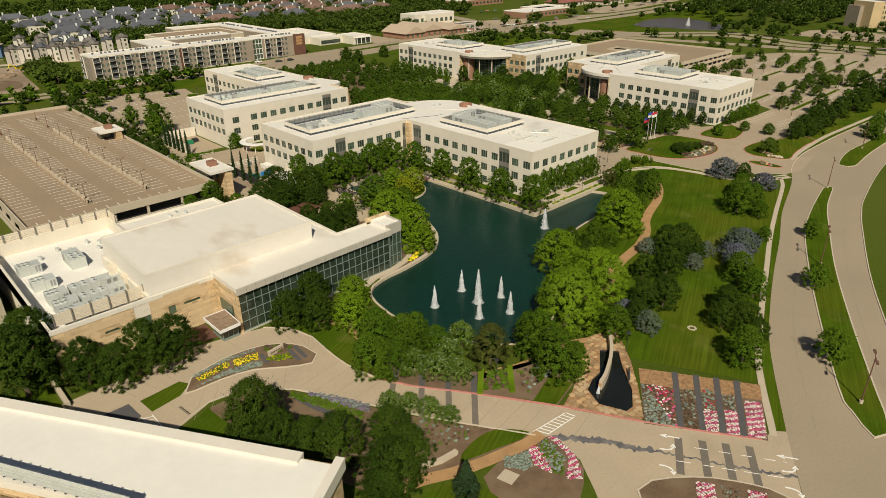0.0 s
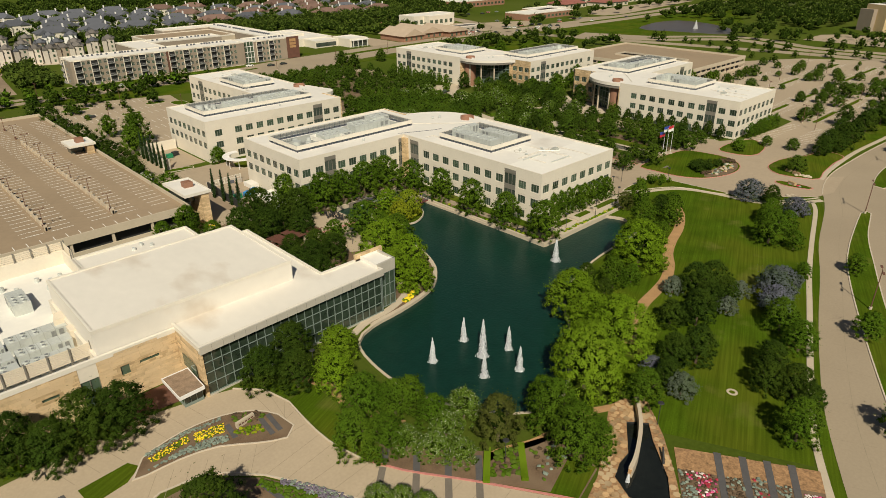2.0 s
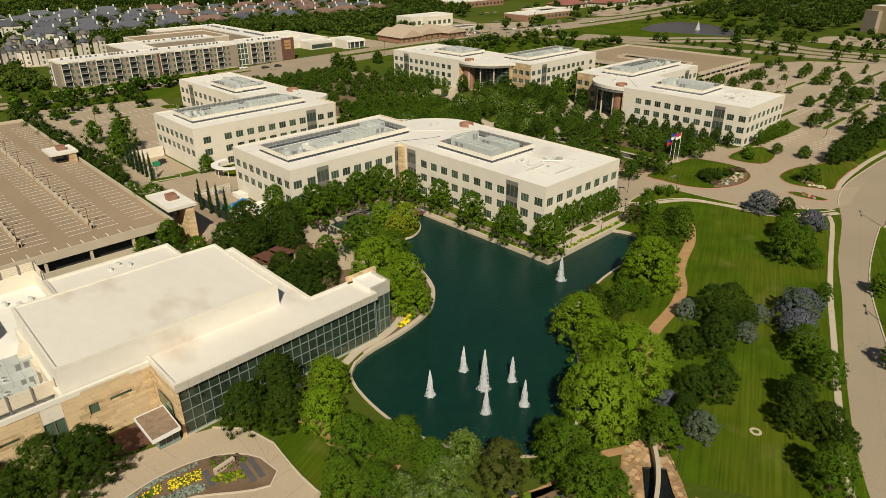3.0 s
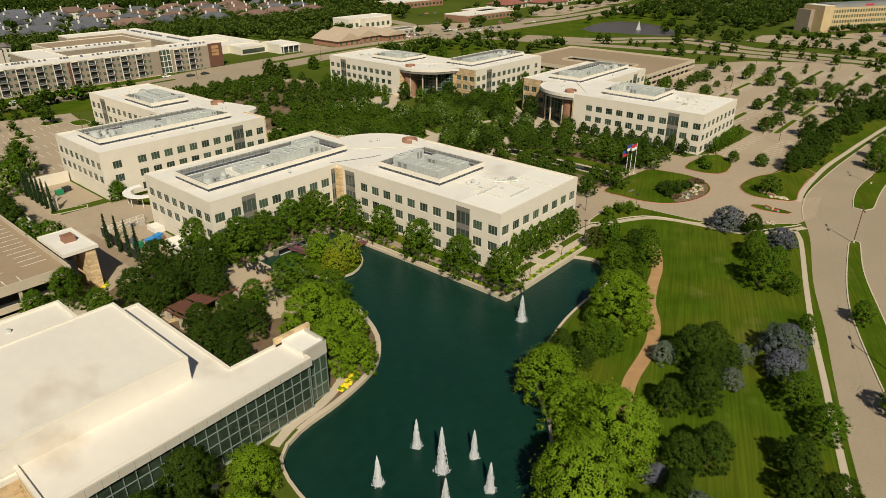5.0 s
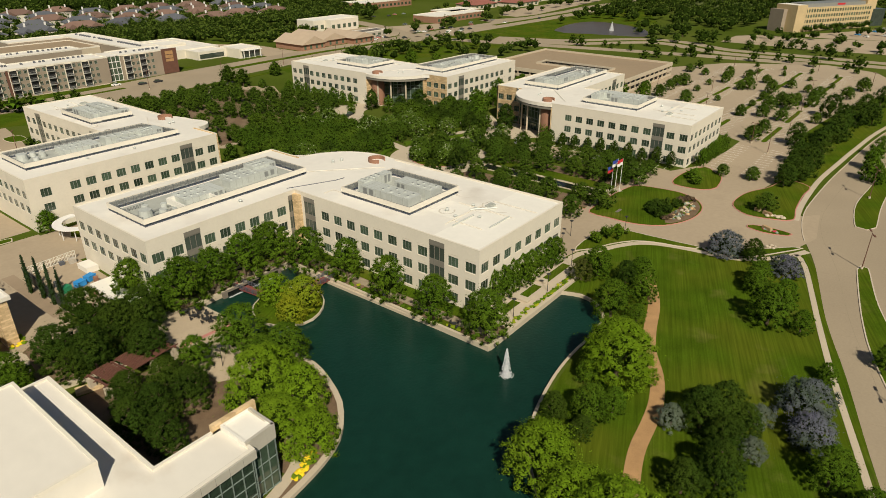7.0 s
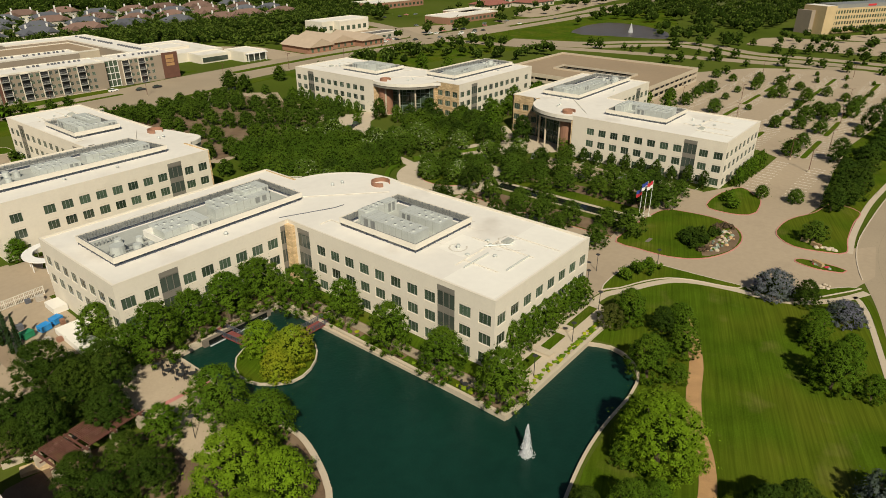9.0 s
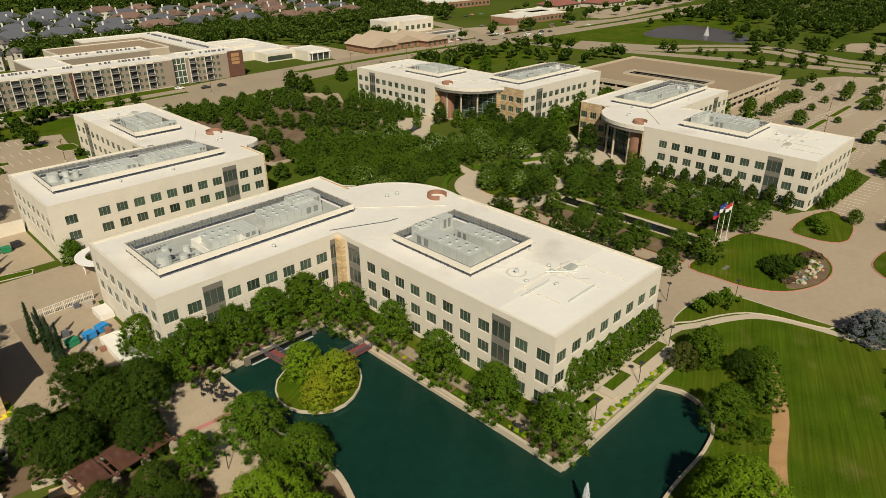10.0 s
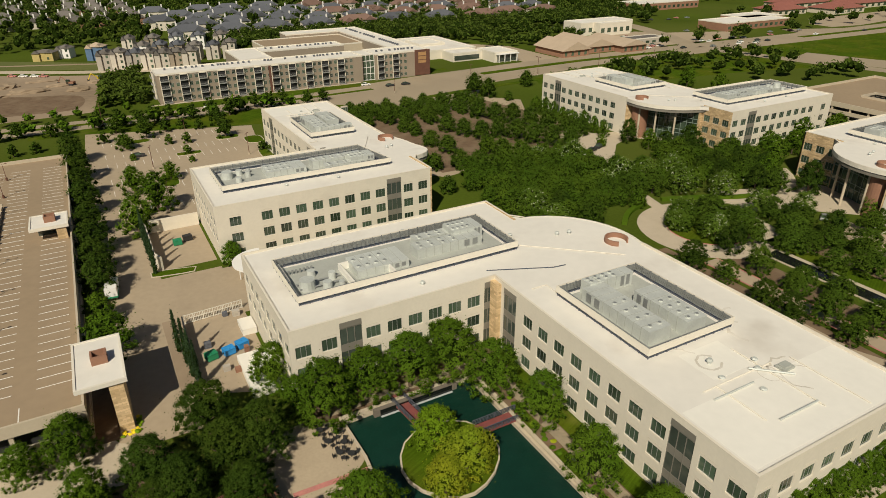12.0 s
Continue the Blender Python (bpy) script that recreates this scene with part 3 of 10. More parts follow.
AVE_N = [(x, ave(x) + (7.5 if x < 170 else min(15.0, 7.5 + (x - 170) * 0.12))) for x in range(-260, 1301, 20)]
AVE_S = [(x, ave(x) - (7.5 if x < 170 else min(15.0, 7.5 + (x - 170) * 0.12))) for x in range(-260, 1301, 20)]
struct("road", slab(AVE_S + AVE_N[::-1], -0.5, 0.04), "road", "wide pale concrete avenue with grassy medians", "road")
for a, b in ((-260, 118), (150, 206), (272, 420), (540, 900)):
    ln = [(x, ave(x)) for x in range(a, b + 1, 8)]
    struct("median", strip(bmesh.new(), ln, -1.4 if a < 200 else -2.6, 1.4 if a < 200 else 2.6, -0.3, 0.16), "lawn", "grassy median of the avenue", "median")
struct("verge", slab([(106, 380.6), (150, 381.2), (206, 383.4), (206, 390.6), (108, 390.6)], -0.3, 0.1), "lawn", "green strip before the flats", "verge")
struct("pavement", slab([(106, 391.0), (207, 391.0), (207, 392.8), (106, 392.8)], -0.3, 0.11), "path", "pale sidewalk before the flats", "sidewalk")
struct("verge", slab([(216, 398), (262, 400), (262, 404), (250, 405), (216, 402)], -0.3, 0.1), "lawn", "green strip before the flats", "verge")
struct("road", slab([(150, 374), (190, 346), (206, 331), (228, 332), (243, 350), (262, 358), (330, 366), (330, 374)], -0.5, 0.042), "road", "broad pale concrete junction", "road")
struct("median", slab([(217, 344), (235, 345.5), (268, 349), (288, 350.5), (288, 353), (265, 353.5), (232, 349.5), (217, 347)], -0.3, 0.15), "lawn", "grassy median at the junction", "median")
band("road", [(240, 384), (247, 368), (243, 350), (228, 332), (222, 318)], 8.0, "road", "pale concrete entrance road", "road", 0.045, 6)
band("road", [(440, 384), (470, 450), (486, 520), (470, 610), (480, 720)], 7.0, "road", "pale concrete cross street", "road", 0.045, 10)
band("road", [(440, 384), (452, 330), (470, 260), (486, 190), (497, 120)], 6.0, "road", "pale concrete cross street", "road", 0.045, 10)

# office buildings: one design, mirrored about the campus centre
CX, CY, TOP = 214.5, 207.0, 14.0
SLOT = {}


def face_piece(bm, o, u, a, b, z0, z1, d0, d1, mat=0):
    """A box on a wall: from a to b along u (unit, 2D) from o, between depths d0 and d1 outwards (to the right of u)."""
    o, u = Vector(o), Vector(u)
    w = Vector((u.y, -u.x))
    pts = [o + u * s + w * d for s, d in ((a, d0), (b, d0), (b, d1), (a, d1))]
    prism(bm, [tuple(p) for p in pts], z0, z1, mat)


def window_at(parent, o, u, s, z, wdt, hgt, outward):
    """A window unit set into a reveal: frame, panes and mullions, built once for each size."""
    key = (round(wdt, 2), round(hgt, 2), bool(outward))
    if key not in SLOT:
        t = 0.07
        f = bmesh.new()
        xs = (-wdt / 2, -wdt / 2 + t, -wdt / 6 - t / 2, -wdt / 6 + t / 2, wdt / 6 - t / 2, wdt / 6 + t / 2, wdt / 2 - t, wdt / 2)
        zs = ((-0.18, -0.26, 0.1), (0.0, -0.06, 0.06), (t, -0.06, 0.06), (hgt - t, -0.06, 0.06), (hgt, -0.06, 0.06), (hgt + 0.5, -0.24, 0.06))
        if not outward:
            zs = zs[1:5]
        top = len(zs) - 2
        lo = 1 if outward else 0
        cells = [(i, j) for i in range(7) for j in range(top + 1) if not (i % 2 and j == lo + 1)]
        vf = [[f.verts.new((x, z[1], z[0])) for z in zs] for x in xs]
        vb = [[f.verts.new((x, z[2], z[0])) for z in zs] for x in xs]
        for i, j in cells:
            mt = 1 if outward and j in (0, top) else 0
            f.faces.new((vf[i][j], vf[i + 1][j], vf[i + 1][j + 1], vf[i][j + 1])).material_index = mt
            f.faces.new((vb[i][j + 1], vb[i + 1][j + 1], vb[i + 1][j], vb[i][j])).material_index = mt
            for (a, c), (d, e), nb in (((i, j), (i + 1, j), (i, j - 1)), ((i + 1, j), (i + 1, j + 1), (i + 1, j)), ((i + 1, j + 1), (i, j + 1), (i, j + 1)), ((i, j + 1), (i, j), (i - 1, j))):
                if nb not in cells:
                    f.faces.new((vf[d][e], vf[a][c], vb[a][c], vb[d][e])).material_index = mt
        bmesh.ops.recalc_face_normals(f, faces=f.faces[:])
        p = bmesh.new()
        box(p, -wdt / 2 + t, wdt / 2 - t, -0.03, 0.02, t, hgt - t)
        SLOT[key] = mesh_of("window_frame", f, "frame_metal", "stucco_b"), mesh_of("pane", p, "glass")
    fr, pn = SLOT[key]
    pos = Vector(o) + Vector(u) * s
    ang = math.degrees(math.atan2(u[1], u[0]))
    win = part("window", fr, "", parent)
    win.matrix_basis = pose(pos.x, pos.y, z, 0, 0, ang)
    part("pane", pn, "", win)


def punched_wall(bm, o, u, length, z0, z1, holes, thick=0.45, mat=0, start=0.0):
    """A wall with rectangular openings (a, b, za, zb); its outer face lies to the right of u."""
    cuts = sorted({z0, z1, *(h[2] for h in holes), *(h[3] for h in holes)})
    for za, zb in zip(cuts, cuts[1:]):
        zm = (za + zb) / 2
        gaps = sorted((h[0], h[1]) for h in holes if h[2] <= zm <= h[3])
        s = start
        for a, b in gaps + [(length, length)]:
            if a - s > 0.01:
                face_piece(bm, o, u, s, a, za, zb, -thick, 0, mat)
            s = b


def louvre_screen(parent, pts, z0, z1):
    """A louvred plant screen round a roof well, on stub posts."""
    posts = bmesh.new()
    n = len(pts)
    for i in range(n):
        p, q = Vector(pts[i]), Vector(pts[(i + 1) % n])
        u = (q - p).normalized()
        ln = (q - p).length
        m = max(2, int(ln / 1.9))
        for j in range(m + 1):
            face_piece(posts, p, u, max(0.1, ln * j / m - 0.09), min(ln - 0.1, ln * j / m + 0.09), z0 - 0.3, z1 - 0.08, -0.25, -0.08)
    strip(posts, pts, 0.2, 0.34, z0 + 0.3, z0 + 0.5, True)
    sc = part("plant_screen", posts, "steel_dark", parent, "cream plant screen raised on dark steel posts")
    b = bmesh.new()
    strip(b, pts, -0.08, 0.06, z0 + 1.02, z1, True)
    part("screen_panel", b, "parapet", sc, "plain cream screen panel")
    for j in range(6):
        h = (z1 - z0 - 0.9) / 6
        za = z0 + 0.9 + h * j
        b = bmesh.new()
        strip(b, pts, 0.3, 0.42, za, za + h * 0.6, True)
        part("slat", b, "steel", sc, "grey louvre slat inside the screen")


FAN = []


def hvac(parent, x, y, z, sx, sy, sz, fans=3):
    b = bmesh.new()
    box(b, x, x + sx, y, y + sy, z, z + sz)
    ob = part("rooftop_unit", b, "unit", parent, "grey metal rooftop cooling unit")
    if not FAN:
        f = bmesh.new()
        tube(f, (0, 0, 0), (0, 0, 0.2), 0.38, 0.38, 10)
        FAN.append(mesh_of("fan", f, "unit"))
        f = bmesh.new()
        tube(f, (0, 0, 0), (0, 0, 0.02), 0.28, 0.28, 10)
        FAN.append(mesh_of("fan_blade", f, "steel"))
    for k in range(fans):
        for r in (0, 1):
            cx_, cy_ = (x + sx * (k + 0.5) / (fans + 2), y + sy * (0.28 + 0.44 * r)) if sx > sy else (x + sx * (0.28 + 0.44 * r), y + sy * (k + 0.5) / (fans + 2))
            fan = part("fan", FAN[0], "", ob)
            fan.location = (cx_, cy_, z + sz)
            bl_ = part("fan_blade", FAN[1], "", ob)
            bl_.location = (cx_, cy_, z + sz + 0.2)
    for k in range(2):
        g = bmesh.new()
        if sx > sy:
            box(g, x + sx * (0.72 + 0.13 * k), x + sx * (0.8 + 0.13 * k), y - 0.05, y - 0.01, z + 0.4, z + sz - 0.3)
        else:
            box(g, x - 0.05, x - 0.01, y + sy * (0.72 + 0.13 * k), y + sy * (0.8 + 0.13 * k), z + 0.4, z + sz - 0.3)
        part("intake_grille", g, "steel", ob)
    n = int(max(sx, sy) / 1.6)
    for k in range(1, n):
        g = bmesh.new()
        if sx > sy:
            box(g, x + sx * k / n - 0.04, x + sx * k / n + 0.04, y - 0.04, y + sy + 0.04, z, z + sz + 0.03)
        else:
            box(g, x - 0.04, x + sx + 0.04, y + sy * k / n - 0.04, y + sy * k / n + 0.04, z, z + sz + 0.03)
        part("panel_seam", g, "unit_roof", ob)
    return ob


def office(mx, my, label):
    def P(x, y):
        if my and not mx:
            # the rear wing of this block stands a little to the west
            x -= 6.5 * min(1, max(0, (180 - y) / 22)) * min(1, max(0, (x - 125) / 20)) + 0.3 * max(0, x - 150) * min(1, max(0, (184 - y) / 12))
        return (2 * CX - x if mx else x, 2 * CY - y if my else y)

    flip = mx != my

    def side(a, b):
        """Origin, direction and length of a wall whose outside is to the right, after mirroring."""
        a, b = Vector(P(*a)), Vector(P(*b))
        if flip:
            a, b = b, a
        return a, (b - a).normalized(), (b - a).length

    bl = empty("office_building", label, "office building", group="campus offices")
    X0, X1, X2, X3 = 102.5, 140.0, 157.5, 172.5
    Y0, Y1, Y2 = 109.0, 163.0, 193.8
    arc = [(172.5 - 0.2 * 0, 160.0)]
    for k in range(11):
        a = radians(-8 + 86 * k / 10)
        arc.append((156.0 + 17.2 * math.cos(a), 165.2 + 17.2 * math.sin(a)))
    foot = [(X0, Y2), (X0, Y1), (X1, Y1), (X1, Y0), (X3, Y0), (X3, 160)] + [(X3 - 6, 163), (X2 + 1.5, 182.0), (X2, Y2)]
    roofline = [(X0, Y2), (X0, Y1), (X1, Y1), (X1, Y0), (X3, Y0)] + [p for p in arc] + [(X2, 184.5), (X2, Y2)]
    walls = bmesh.new()
    rows = ((0.6, 2.8), (4.6, 6.8), (8.6, 10.8))
    stone = bmesh.new()
    bayframe = bmesh.new()

    def facade(a, b, centres, bay_list, z_rows=rows, wdt=2.6, stone_from=None, skip=()):
        o, u, ln = side(a, b)
        fl = (lambda s: ln - s) if flip else (lambda s: s)
        holes = []
        for i, c in enumerate(centres):
            for j, (za, zb) in enumerate(z_rows):
                if (i, j) in skip:
                    continue
                holes.append((fl(c) - wdt / 2, fl(c) + wdt / 2, za, zb))
        bl_ = []
        for ba, bb in bay_list:
            p, q = sorted((fl(ba), fl(bb)))
            bl_.append((p, q, 0.0, 13.0))
        inner = (o - Vector(P(X1, Y1))).length < 0.1 or stone_from
        punched_wall(walls if stone_from is None else stone, o, u, ln, 0, TOP - 0.06, holes + bl_, start=0.0 if inner else 0.452)
        for h in holes:
            window_at(bl, o - Vector((u.y, -u.x)) * 0.22, u, (h[0] + h[1]) / 2, h[2], h[1] - h[0], h[3] - h[2], True)
        for p, q, za, zb in bl_:
            for k in range(3):
                z_ = 0.2 + 4.3 * k
                pane_ = bmesh.new()
                face_piece(pane_, o, u, p, q, z_, z_ + 2.9, -0.3, -0.18)
                part("bay_pane", pane_, "glass_bay", bl, "tall grey glazed bay")
                face_piece(bayframe, o, u, p, q, z_ + 2.9, min(z_ + 4.3, 13.0), -0.3, -0.14)
            nb = max(2, round((q - p) / 1.4))
            for k in range(nb + 1):
                s = p + (q - p) * k / nb
                face_piece(bayframe, o, u, max(p, s - 0.05), min(q, s + 0.05), 0, 13.0, -0.3, -0.1)
            face_piece(bayframe, o, u, p, q, 11.9, TOP - 0.02, -0.32, -0.02)

    # long wing: pond side, end, back
    facade((X1, Y1), (X1, Y0), [54 - s for s in [2.1, 6.4] + [14.4 + 4.2 * k for k in range(8)]], [(54 - 12.6, 54 - 8.6), (3.0, 6.8)])
    facade((X1, Y0), (X3, Y0), [2.1 + 4.04 * k for k in range(8)], [])
    facade((X3, Y0), (X3, 160), [2.1, 6.4] + [14.4 + 4.2 * k for k in range(8)], [(8.6, 12.6)])
    # cross wing: outer end, front, back, inner end
    facade((X0, Y2), (X0, Y1), [2.3 + 3.75 * k for k in range(8)], [], skip={(i, 0) for i in range(8)})
    facade((X0, Y1), (X1, Y1), [2.1, 6.4] + [14.0 + 3.85 * k for k in range(6)], [(8.2, 12.0), (35.4, 37.0)])
    facade((X2, Y2), (X0, Y2), [2.6, 6.8] + [14.6 + 4.1 * k for k in range(8)] + [50.6], [(8.8, 12.8)])
    facade((X2, 182.0), (X2, Y2), [2.0, 5.9, 9.8], [], stone_from=True)
    # entrance recess
    o, u, ln = side((X3, 160), (X3 - 6, 163))
    face_piece(stone, o, u, 0, ln, 0, 12.4, -0.45, 0)
    o, u, ln = side((X3 - 6, 163), (X2 + 1.5, 182))
    fc = bmesh.new()
    for k in range(10):
        gl = bmesh.new()
        face_piece(gl, o, u, ln * k / 10, ln * (k + 1) / 10, 0.1, 12.2, -0.25, -0.15)
        part("entrance_pane", gl, "glass", bl, "tall dark entrance pane")
        face_piece(fc, o, u, ln * k / 10 - 0.07, ln * k / 10 + 0.07, 0, 12.2, -0.25, 0.02)
    for z_ in (3.0, 4.4, 7.4, 8.8, 11.6):
        face_piece(fc, o, u, 0, ln, z_, z_ + 0.18, -0.25, 0.0)
    part("entrance_frame", fc, "mullion", bl)
    o, u, ln = side((X2 + 1.5, 182), (X2, 182))
    face_piece(stone, o, u, 0, ln, 0, 12.4, -0.4, 0)
    st = bmesh.new()
    for a, b in (((X1 - 0.02, Y1 - 0.02), (X1 - 0.02, Y1 - 2.2)),):
        o, u, ln = side(a, b)
        face_piece(st, o, u, 0, ln, 0, 13.2, -0.2, 0.9)
    part("stone_pier", st, "limestone", bl, "honey limestone pier")
    part("wall", walls, "stucco", bl, "cream stucco walls")
    part("stone_wall", stone, "limestone", bl, "honey limestone entrance end")
    part("bay_frame", bayframe, "spandrel", bl)
    drum = bmesh.new()
    dx, dy = P(168.6, 163.4)
    strip(drum, [(dx + 2.9 * math.cos(math.tau * k / 24), dy + 2.9 * math.sin(math.tau * k / 24)) for k in range(24)], 0.0, 0.3, 0, 12.0, True)
    part("entrance_drum", drum, "rust", bl, "tall brown rounded entrance drum")
    ring_ = bmesh.new()
    strip(ring_, [(dx + 2.3 * math.cos(0.2 + 5.0 * k / 24 - 1.0), dy + 2.3 * math.sin(0.2 + 5.0 * k / 24 - 1.0)) for k in range(25)], 0.0, 0.3, 13.0, 14.7)
    part("roof_ring", ring_, "rust", bl, "open brown ring wall on the roof")
    # roofs
    rp = [P(*p) for p in roofline]
    rp = offset_line(rp, 0.14 if area(rp) > 0 else -0.14, True)
    part("roof", slab(rp, 12.5, 13.72), "roof", bl, "flat white membrane roof with faint stains")
    pr = bmesh.new()
    straight = [P(*p) for p in [arc[-1], (X2, 184.5), (X2, Y2), (X0, Y2), (X0, Y1), (X1, Y1), (X1, Y0), (X3, Y0), (X3, 160)]]
    if flip:
        straight = straight[::-1]
    strip(pr, straight, -0.02, 0.34, TOP - 0.09, TOP + 0.04)
    part("parapet", pr, "stucco", bl, "cream parapet round the roof")
    fa = bmesh.new()
    apts = [P(*p) for p in arc]
    strip(fa, apts, -0.2, 0.2, 12.6, 13.8)
    part("canopy_edge", fa, "parapet", bl, "curved white entrance canopy edge")
    cp = bmesh.new()
    prism(cp, [P(*p) for p in arc + [(X2, 183)]], 11.6, 12.4)
    part("canopy_soffit", cp, "spandrel", bl)
    for k in (2, 5, 8):
        c = bmesh.new()
        q = P(*[(arc[k][i] - (156.0, 165.2)[i]) * 0.86 + (156.0, 165.2)[i] for i in (0, 1)])
        tube(c, (*q, 0), (*q, 11.8), 0.35, 0.35, 10)
        part("column", c, "concrete", bl)

    # plant wells with screens and machines
    def rect(x0, x1, y0, y1):
        p = [P(x0, y0), P(x1, y0), P(x1, y1), P(x0, y1)]
        return p if area(p) > 0 else p[::-1]

    for n_, (x0, x1, y0, y1) in enumerate(((106.4, 149.6, 170.0, 185.4), (145.4, 163.0, 131.4, 152.4))):
        louvre_screen(bl, rect(x0, x1, y0, y1), 13.4, 15.6)
        fl_ = slab(rect(x0 + 1.0, x1 - 1.0, y0 + 1.0, y1 - 1.0), 13.4, 13.75)
        part("plant_floor", fl_, "unit_roof", bl)
    units = ((131, 175.5, 14, 3.4, 2.0), (133, 180.2, 13, 2.6, 1.6), (140.2, 178.2, 6.5, 4.5, 2.6), (118.5, 174.0, 10, 6.2, 1.5), (148.0, 134.0, 4.4, 15.0, 2.3), (154.5, 133.0, 4.2, 11.0, 2.6), (149.5, 149.0, 9.5, 2.2, 2.6))
    for x, y, sx, sy, sz in units:
        a, b = P(x, y), P(x + sx, y + sy)
        x_, y_ = min(a[0], b[0]), min(a[1], b[1])
        hvac(bl, x_, y_, 13.75, sx, sy, sz, 4)
    for k, (x, y, r, h) in enumerate(((109.6, 175.2, 1.5, 1.8), (112.8, 173.8, 0.9, 1.3), (114.5, 176.4, 0.7, 1.5), (111.6, 179.2, 0.8, 1.2), (115.2, 173.2, 0.6, 1.0))):
        q = P(x, y)
        tk = bmesh.new()
        tube(tk, (*q, 13.7), (*q, 13.7 + h), r, r * 0.9, 14)
        part("cooling_tower", tk, "unit", bl, "round steel tank on the roof")
    # small roof things: vents, pipes, hatch, patches
    for x, y, h in ((152.4, 126.6, 0.9), (158.6, 124.0, 0.5), (157.2, 122.4, 0.5), (127.5, 166.8, 0.7), (152, 176, 0.5), (160.4, 171.6, 0.8), (163.0, 171.0, 0.8), (154.0, 119.0, 0.4), (151.2, 123.4, 0.4), (121.0, 187.6, 0.5), (134.0, 188.4, 0.5)):
        q = P(x, y)
        vn = bmesh.new()
        tube(vn, (*q, 13.7), (*q, 13.7 + h * 0.6), 0.28, 0.22, 8)
        tube(vn, (*q, 13.7 + h * 0.6), (*q, 13.7 + h), 0.5, 0.3, 8)
        part("roof_vent", vn, "unit", bl)
    for a, b in (((146.5, 122.5), (160, 122.5)), ((149, 114.8), (149, 122.5)), ((158, 113), (158, 127.5)), ((163.6, 110.5), (163.6, 122)), ((146, 156), (146, 141)), ((143, 156), (146, 156)), ((150, 172), (166, 158))):
        pp = bmesh.new()
        tube(pp, (*P(*a), 13.86), (*P(*b), 13.86), 0.09, 0.09, 6)
        part("roof_pipe", pp, "parapet", bl)
    ht = bmesh.new()
    q = P(160.8, 120.8)
    box(ht, q[0] - 1.1, q[0] + 1.1, q[1] - 0.8, q[1] + 0.8, 13.7, 14.1)
    box(ht, q[0] - 0.8, q[0] + 0.8, q[1] - 0.5, q[1] + 0.5, 14.1, 14.35)
    part("skylight", ht, "unit_roof", bl, "grey domed roof skylight")
    pt = bmesh.new()
    for x0, x1, y0, y1 in ((141, 171.8, 110, 121), (150, 158, 123.5, 130)):
        prism(pt, rect(x0, x1, y0, y1), 13.5, 13.732)
    part("roof_patch", pt, "roof_patch", bl, "newer white roof patches")
    if not (mx or my):
        jt = bmesh.new()
        strip(jt, [(139.9, 165.6), (151.2, 160.7), (153.8, 160.4)], -0.14, 0.14, 13.5, 13.78)
        part("roof_joint", jt, "steel_dark", bl, "dark expansion joint across the roof")
        for x0, x1, y0, y1 in ((116.6, 116.9, 171.4, 179.0), (116.9, 124.4, 178.7, 179.0), (124.4, 124.7, 171.4, 179.0), (106.9, 107.2, 176.8, 184.0)):
            part("partition", boxes((x0, x1, y0, y1, 13.7, 15.1)), "roof_patch", bl, "white partition wall in the roof well")
        for k in range(7):
            c = bmesh.new()
            tube(c, (108.2 + 0.7 * k, 181.5, 13.7), (108.2 + 0.7 * k, 181.5, 14.5), 0.2, 0.2, 8)
            part("pump", c, "steel", bl)
        for y_ in (172.4, 174.4, 176.4):
            c = bmesh.new()
            tube(c, (108, y_, 14.2), (116, y_, 14.2), 0.14, 0.14, 6)
            part("pipe", c, "steel", bl)
        rk = random.Random(12)
        for cx_, cy_, r_, a0, a1, w_ in ((161.0, 118.6, 2.6, 20, 250, 0.22), (161.6, 119.4, 3.6, 60, 190, 0.3), (157.8, 121.0, 1.6, 0, 300, 0.14), (164.4, 129.6, 3.0, 100, 220, 0.5), (152.6, 126.8, 1.7, 30, 330, 0.35), (149.0, 128.6, 3.4, 10, 120, 0.25), (166.4, 133.6, 2.2, 60, 230, 0.4), (121.0, 189.0, 2.0, 20, 200, 0.2)):
            pts_ = [(cx_ + r_ * rk.uniform(0.9, 1.1) * math.cos(radians(a0 + (a1 - a0) * k / 14)), cy_ + r_ * rk.uniform(0.9, 1.1) * math.sin(radians(a0 + (a1 - a0) * k / 14))) for k in range(15)]
            part("roof_stain", strip(bmesh.new(), smooth_line(pts_, 0.6), -w_ / 2, w_ / 2, 13.6, 13.736), "roof_stain", bl, "faint grey drainage stain")
        for a, b_ in (((146.5, 120.6), (154.0, 120.6)), ((156.0, 123.0), (160.5, 119.0)), ((150.5, 114.0), (158.0, 114.0))):
            c = bmesh.new()
            tube(c, (*a, 13.95), (*b_, 13.95), 0.16, 0.16, 6)
            part("roof_duct", c, "unit", bl)
    return bl


office(False, False, "three-storey cream stucco office building beside the pond")
office(False, True, "three-storey cream office building beside the parking lot")
office(True, False, "three-storey cream office building with honey stone entrance end")
office(True, True, "three-storey cream office building behind the tree grove")

# hall with glass front, beside the pond
hall = empty("recreation_hall", "low cream and stone hall with a long glass front", "hall")


def wall_run(bm, a, b, z0, z1, thick=0.4, holes=()):
    a, b = Vector(a), Vector(b)
    punched_wall(bm, a, (b - a).normalized(), (b - a).length, z0, z1, list(holes), thick)


def rim(bm, pts, z0, z1, t=0.4, closed=True):
    """Parapet along the inside of a polygon given anticlockwise."""
    strip(bm, pts, -0.05, t, z0, z1, closed)


